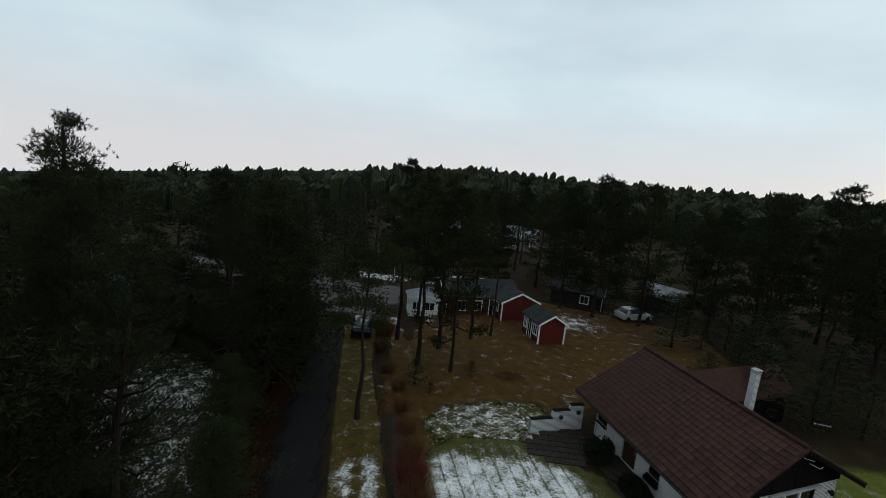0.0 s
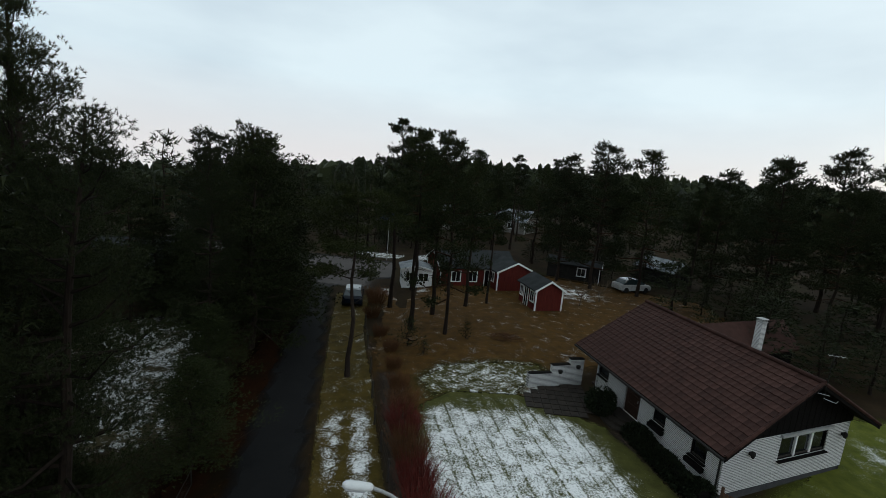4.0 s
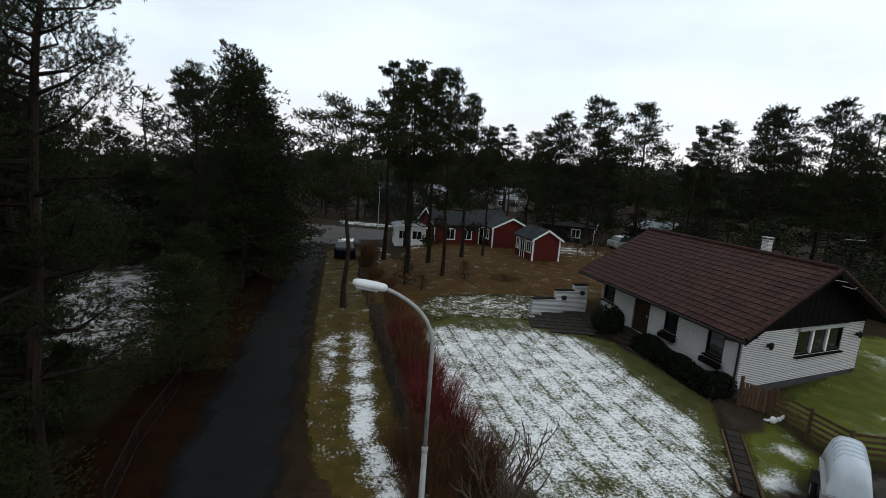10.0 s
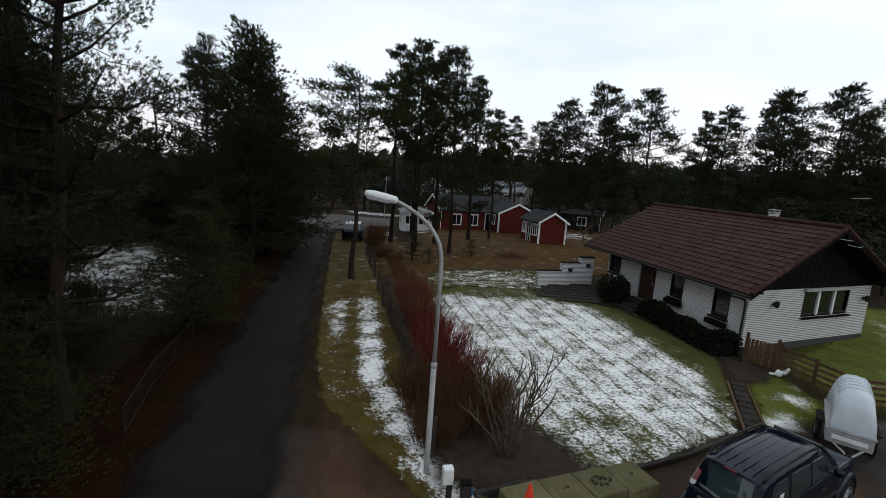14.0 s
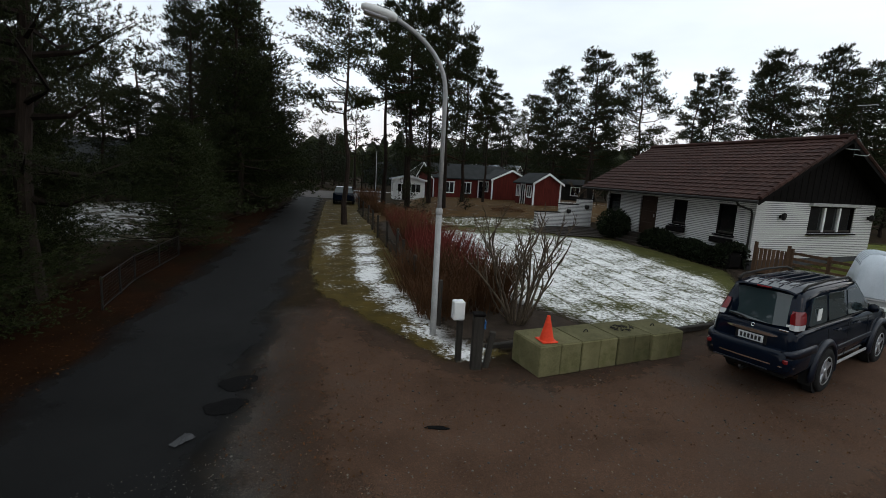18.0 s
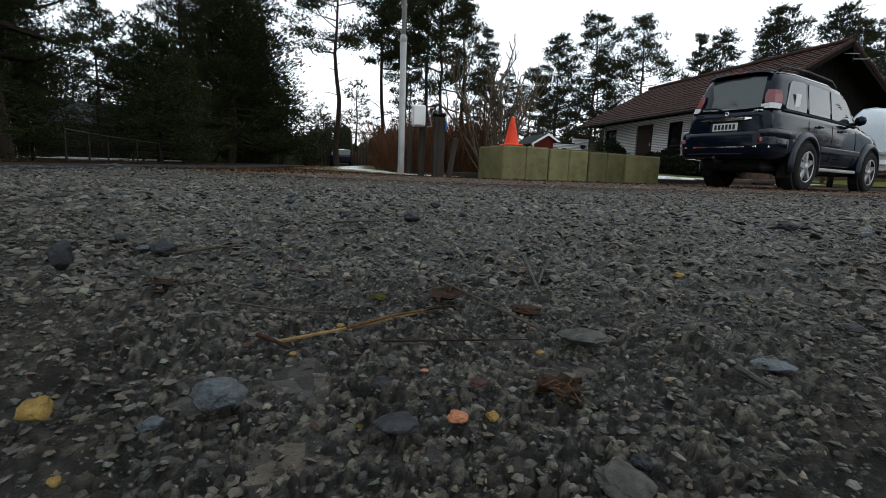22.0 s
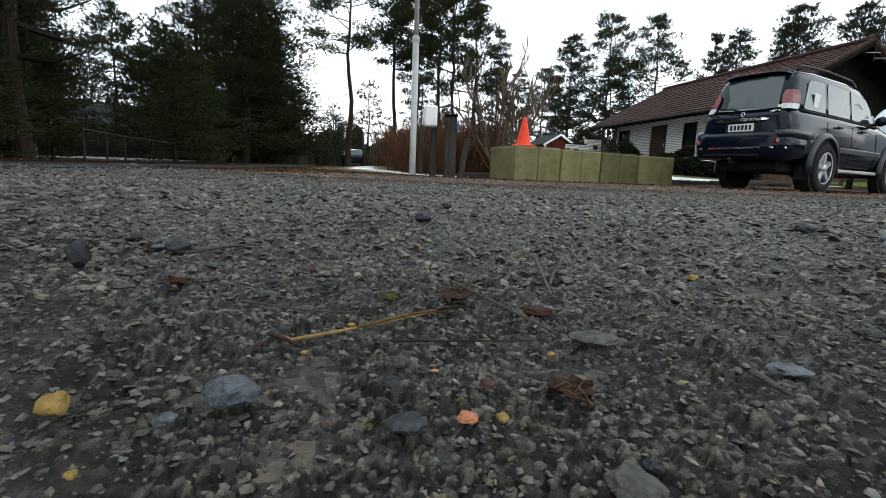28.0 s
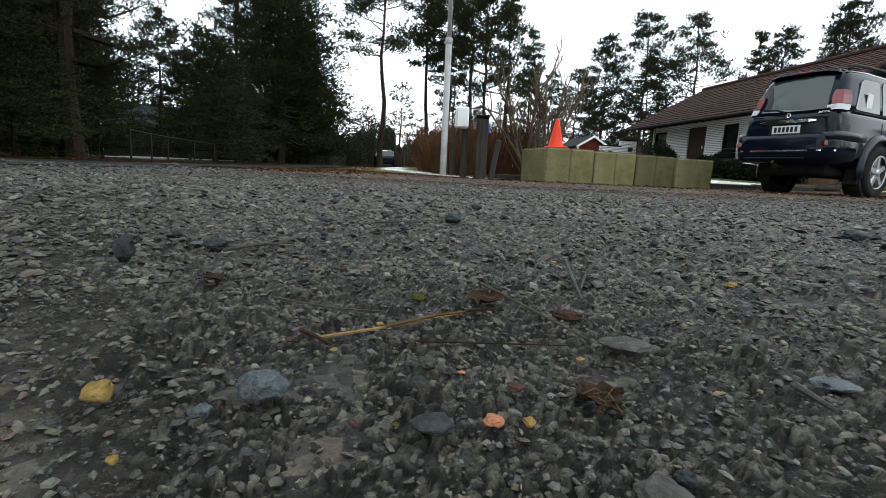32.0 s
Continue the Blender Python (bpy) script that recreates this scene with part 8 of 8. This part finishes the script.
M_DEADLEAF = surface("dead_leaf", (0.009, 0.0052, 0.0033), (0.040, 0.018, 0.0095), scale=80, rough=0.8, bump=0.4, fine=300)


def pebble(label, dx, dy, r, material, seed, flat=0.65, long=1.0, turn=0.0):
    """One stone: a squashed, angular ball."""
    x, y = ground_spot(dx, dy)
    r *= 0.72
    bm = bmesh.new()
    bmesh.ops.create_icosphere(bm, subdivisions=3, radius=1.0)
    g = Geo()
    for v in bm.verts:
        k = 1 + 0.34 * noise.noise(v.co * 1.3 + Vector((seed * 3.1, 0, 0))) + 0.11 * noise.noise(v.co * 3.1 + Vector((0, seed, 0))) + 0.045 * noise.noise(v.co * 8 + Vector((0, 0, seed)))
        g.v.append(Vector((v.co.x * r * k * long, v.co.y * r * k, v.co.z * r * k * flat)))
    bm.verts.index_update()
    g.f = [tuple(v.index for v in f.verts) for f in bm.faces]
    bm.free()
    return tagged(part("pebble", g, material, None, where=pose(x, y, 0.0055 + r * flat * 0.5, 0, 0, turn)), label, "pebble", "pebbles")


pebble("ochre yellow pebble on dark grit", -0.128, 0.1330, 0.0056, M_OCHRE, 1, 0.75)
pebble("blue-grey angular stone on dark grit", -0.0765, 0.1465, 0.0090, M_BLUESTONE, 2, 0.62, 1.15, 10)
pebble("orange pebble on dark grit", 0.0050, 0.1410, 0.0036, M_ORANGESTONE, 3, 0.6, 1.2)
pebble("small yellow-orange pebble on grit", 0.0165, 0.1424, 0.0026, M_OCHRE, 4, 0.7)
pebble("dull slate-blue stone set in the grit", -0.0143, 0.1350, 0.0070, M_BLACKSTONE, 5, 0.4, 1.1)
pebble("pale grey stone set in the grit", 0.0489, 0.1116, 0.0088, M_PALESTONE, 6, 0.35, 1.1, 60)
pebble("tiny bright yellow pebble", -0.096, 0.1025, 0.0018, M_OCHRE, 7, 0.8)
pebble("dark upright chip of stone", -0.2779, 0.3207, 0.011, M_BLACKSTONE, 8, 1.3, 0.7)
pebble("black lump of tarred stone", -0.2371, 0.3764, 0.0125, M_BLACKSTONE, 9, 0.7)
pebble("flat grey stone set in the asphalt", 0.0653, 0.2143, 0.0115, M_PALESTONE, 10, 0.3, 1.2)
pebble("flat blue-grey stone set in the asphalt", 0.1421, 0.192, 0.008, M_BLUESTONE, 11, 0.25, 1.3)
pebble("small dark stone in the grit", -0.0226, 0.1595, 0.0045, M_BLACKSTONE, 12, 0.7)
pebble("yellow-orange pebble farther off", 0.1817, 0.3612, 0.005, M_OCHRE, 13, 0.6)
pebble("dark loose stone on the forecourt", 0.5728, 0.7997, 0.02, M_BLACKSTONE, 14, 0.6)
pebble("dark loose stone on the forecourt", -0.06, 0.72, 0.016, M_BLACKSTONE, 15, 0.6)
pebble("reddish stone chip on dark grit", -0.173, 0.2600, 0.006, M_DEADLEAF, 16, 0.25, 1.5)
pebble("pale little stone on dark grit", -0.022, 0.178, 0.0042, M_PALESTONE, 17, 0.8)
pebble("reddish-brown flat stone in the grit", 0.043, 0.252, 0.008, M_DEADLEAF, 18, 0.35, 1.5)
for dx, dy, r, stuff, name in ((-0.0640, 0.1840, 0.0024, M_OCHRE, "small yellow"), (-0.0520, 0.2180, 0.0030, M_OCHRE, "small yellow"), (0.0560, 0.4100, 0.0040, M_OCHRE, "small yellow"), (-0.0430, 0.4600, 0.0040, M_OCHRE, "small yellow"),
                               (-0.0680, 0.3080, 0.0040, M_REDSTONE, "dull red"), (-0.0080, 0.1740, 0.0020, M_ORANGESTONE, "small orange"), (-0.0400, 0.1330, 0.0020, M_REDSTONE, "small red"), (0.0130, 0.1650, 0.0045, M_REDSTONE, "dull red"),
                               (-0.0860, 0.1900, 0.0034, M_REDSTONE, "dull red"), (-0.1060, 0.3250, 0.0045, M_REDSTONE, "dull red"), (0.0950, 0.5200, 0.0060, M_REDSTONE, "dull red"), (-0.1400, 0.5600, 0.0055, M_REDSTONE, "dull red"),
                               (-0.0260, 0.1340, 0.0018, M_MOSSY, "mossy green"), (0.0020, 0.1530, 0.0016, M_MOSSY, "mossy green"), (-0.0400, 0.2640, 0.0070, M_MOSSY, "mossy green"), (0.0420, 0.1960, 0.0026, M_OCHRE, "small yellow")):
    pebble(name + " pebble among the grit", dx, dy, r * 0.75, stuff, round(dx * 991), 0.5, 1.25, dx * 900)
erng = random.Random(55)
for k in range(46):
    a, d = erng.uniform(-0.75, 0.75), erng.uniform(0.10, 1.3)
    r = 0.0022 + 0.006 * d * erng.uniform(0.6, 1.7)
    pebble("small grey stone lying in the grit", d * math.sin(a), d * math.cos(a), r, erng.choice((M_BLACKSTONE, M_BLACKSTONE, M_BLUESTONE, M_BLACKSTONE, M_PALESTONE)), 100 + k, erng.uniform(0.4, 0.8), erng.uniform(0.9, 1.4), erng.uniform(0, 180))


def stalk(label, pts, r, material, name="twig"):
    q = [Vector((*ground_spot(px, py), z)) for px, py, z in pts]
    g = Geo().tube([p - q[0] for p in q], [r * (1 - 0.5 * i / (len(q) - 1)) for i in range(len(q))], 6)
    return tagged(part(name, g, material, None, where=Matrix.Translation(q[0] + Vector((0, 0, 0.004)))), label, "twig", "twigs")


stalk("golden straw lying on dark grit", ((-0.0731, 0.1897, 0.004), (-0.04, 0.212, 0.0045), (-0.0076, 0.2445, 0.003)), 0.0008, M_STRAW, "straw")
stalk("second split half of the golden straw", ((-0.046, 0.206, 0.0052), (-0.026, 0.224, 0.0058), (-0.004, 0.2475, 0.003)), 0.0009, M_BROWNSTRAW, "straw")
stalk("red-brown husk at the end of the straw", ((-0.012, 0.2400, 0.004), (0.000, 0.2480, 0.004), (0.010, 0.2500, 0.003)), 0.0010, M_DEADLEAF)
stalk("thin red-brown twig end beside the straw", ((-0.085, 0.199, 0.003), (-0.0731, 0.1897, 0.004), (-0.066, 0.186, 0.003)), 0.0011, M_DEADLEAF)
stalk("thin grey twig on the asphalt", ((-0.2181, 0.3547, 0.004), (-0.2, 0.38, 0.006), (-0.1841, 0.4128, 0.004)), 0.0018, M_STICK)
stalk("dark bent twig on the asphalt", ((-0.0042, 0.2924, 0.006), (0.02, 0.252, 0.006), (0.0495, 0.2158, 0.003)), 0.0011, M_STICK)
stalk("pale forked twig on the asphalt", ((0.0618, 0.3809, 0.009), (0.060, 0.33, 0.005), (0.0579, 0.2835, 0.003)), 0.0016, M_PALESTONE)
stalk("pale forked twig on the asphalt", ((0.085, 0.372, 0.012), (0.07, 0.34, 0.006), (0.062, 0.31, 0.003)), 0.0013, M_PALESTONE)
stalk("short pale stick on dark grit", ((0.1206, 0.1835, 0.004), (0.124, 0.165, 0.004)), 0.0016, M_PALESTONE)
stalk("thin brown twig on the asphalt", ((-0.03, 0.20, 0.002), (0.01, 0.203, 0.003), (0.04, 0.21, 0.002)), 0.0005, M_DEADLEAF)
stalk("thin brown twig on the asphalt", ((-0.12, 0.245, 0.002), (-0.08, 0.232, 0.003), (-0.055, 0.236, 0.002)), 0.0007, M_STICK)
stalk("thin pale stem far across the forecourt", ((-0.16, 0.62, 0.004), (-0.10, 0.64, 0.006)), 0.0016, M_STICK)


def dead_leaf(label, dx, dy, size, turn, seed):
    x, y = ground_spot(dx, dy)
    rg = random.Random(seed)
    g = Geo()
    n = 9
    for i in range(n):
        t = i / (n - 1)
        w = math.sin(math.pi * min(1, t * 0.94 + 0.04)) * 0.42 * (1 + 0.25 * rg.uniform(-1, 1))
        for s in (-1, -0.5, 0, 0.5, 1):
            g.v.append(Vector(((t - .5) * size, s * w * size, 0.10 * size * (abs(s) ** 1.5) + 0.05 * size * rg.uniform(-1, 1) + 0.0025)))
    for i in range(n - 1):
        for k in range(4):
            g.f.append((i * 5 + k, (i + 1) * 5 + k, (i + 1) * 5 + k + 1, i * 5 + k + 1))
    return tagged(part("dead_leaf", g, M_DEADLEAF, None, where=pose(x, y, 0.005, 0, 0, turn)), label, "leaf", "dead leaves")


dead_leaf("crumpled brown dead leaf on dark grit", 0.0426, 0.1609, 0.017, 20, 1)
for k in range(9):
    a, w = erng.uniform(0, 3.1), erng.uniform(0.005, 0.010)
    x, y, lift = 0.0426 + erng.uniform(-.005, .006), 0.1609 + erng.uniform(-.004, .004), erng.uniform(0.003, 0.006)
    stalk("thin dry fibre over a crumpled leaf", ((x - w * math.cos(a), y - w * math.sin(a), 0.002), (x + erng.uniform(-.003, .003), y, lift), (x + w * math.cos(a), y + w * math.sin(a), 0.002)), 0.00035, M_BROWNSTRAW)
dead_leaf("curled grey-brown leaf on the asphalt", -0.002, 0.265, 0.024, 75, 2)
dead_leaf("small reddish leaf on the asphalt", -0.172, 0.268, 0.018, 150, 3)

# ---- roof tiles nearest to the forecourt, one by one ----
for p in TILES:
    ob = new("roof_tile", shared)
    ob.parent = house
    ob.matrix_basis = Matrix.Translation(p)
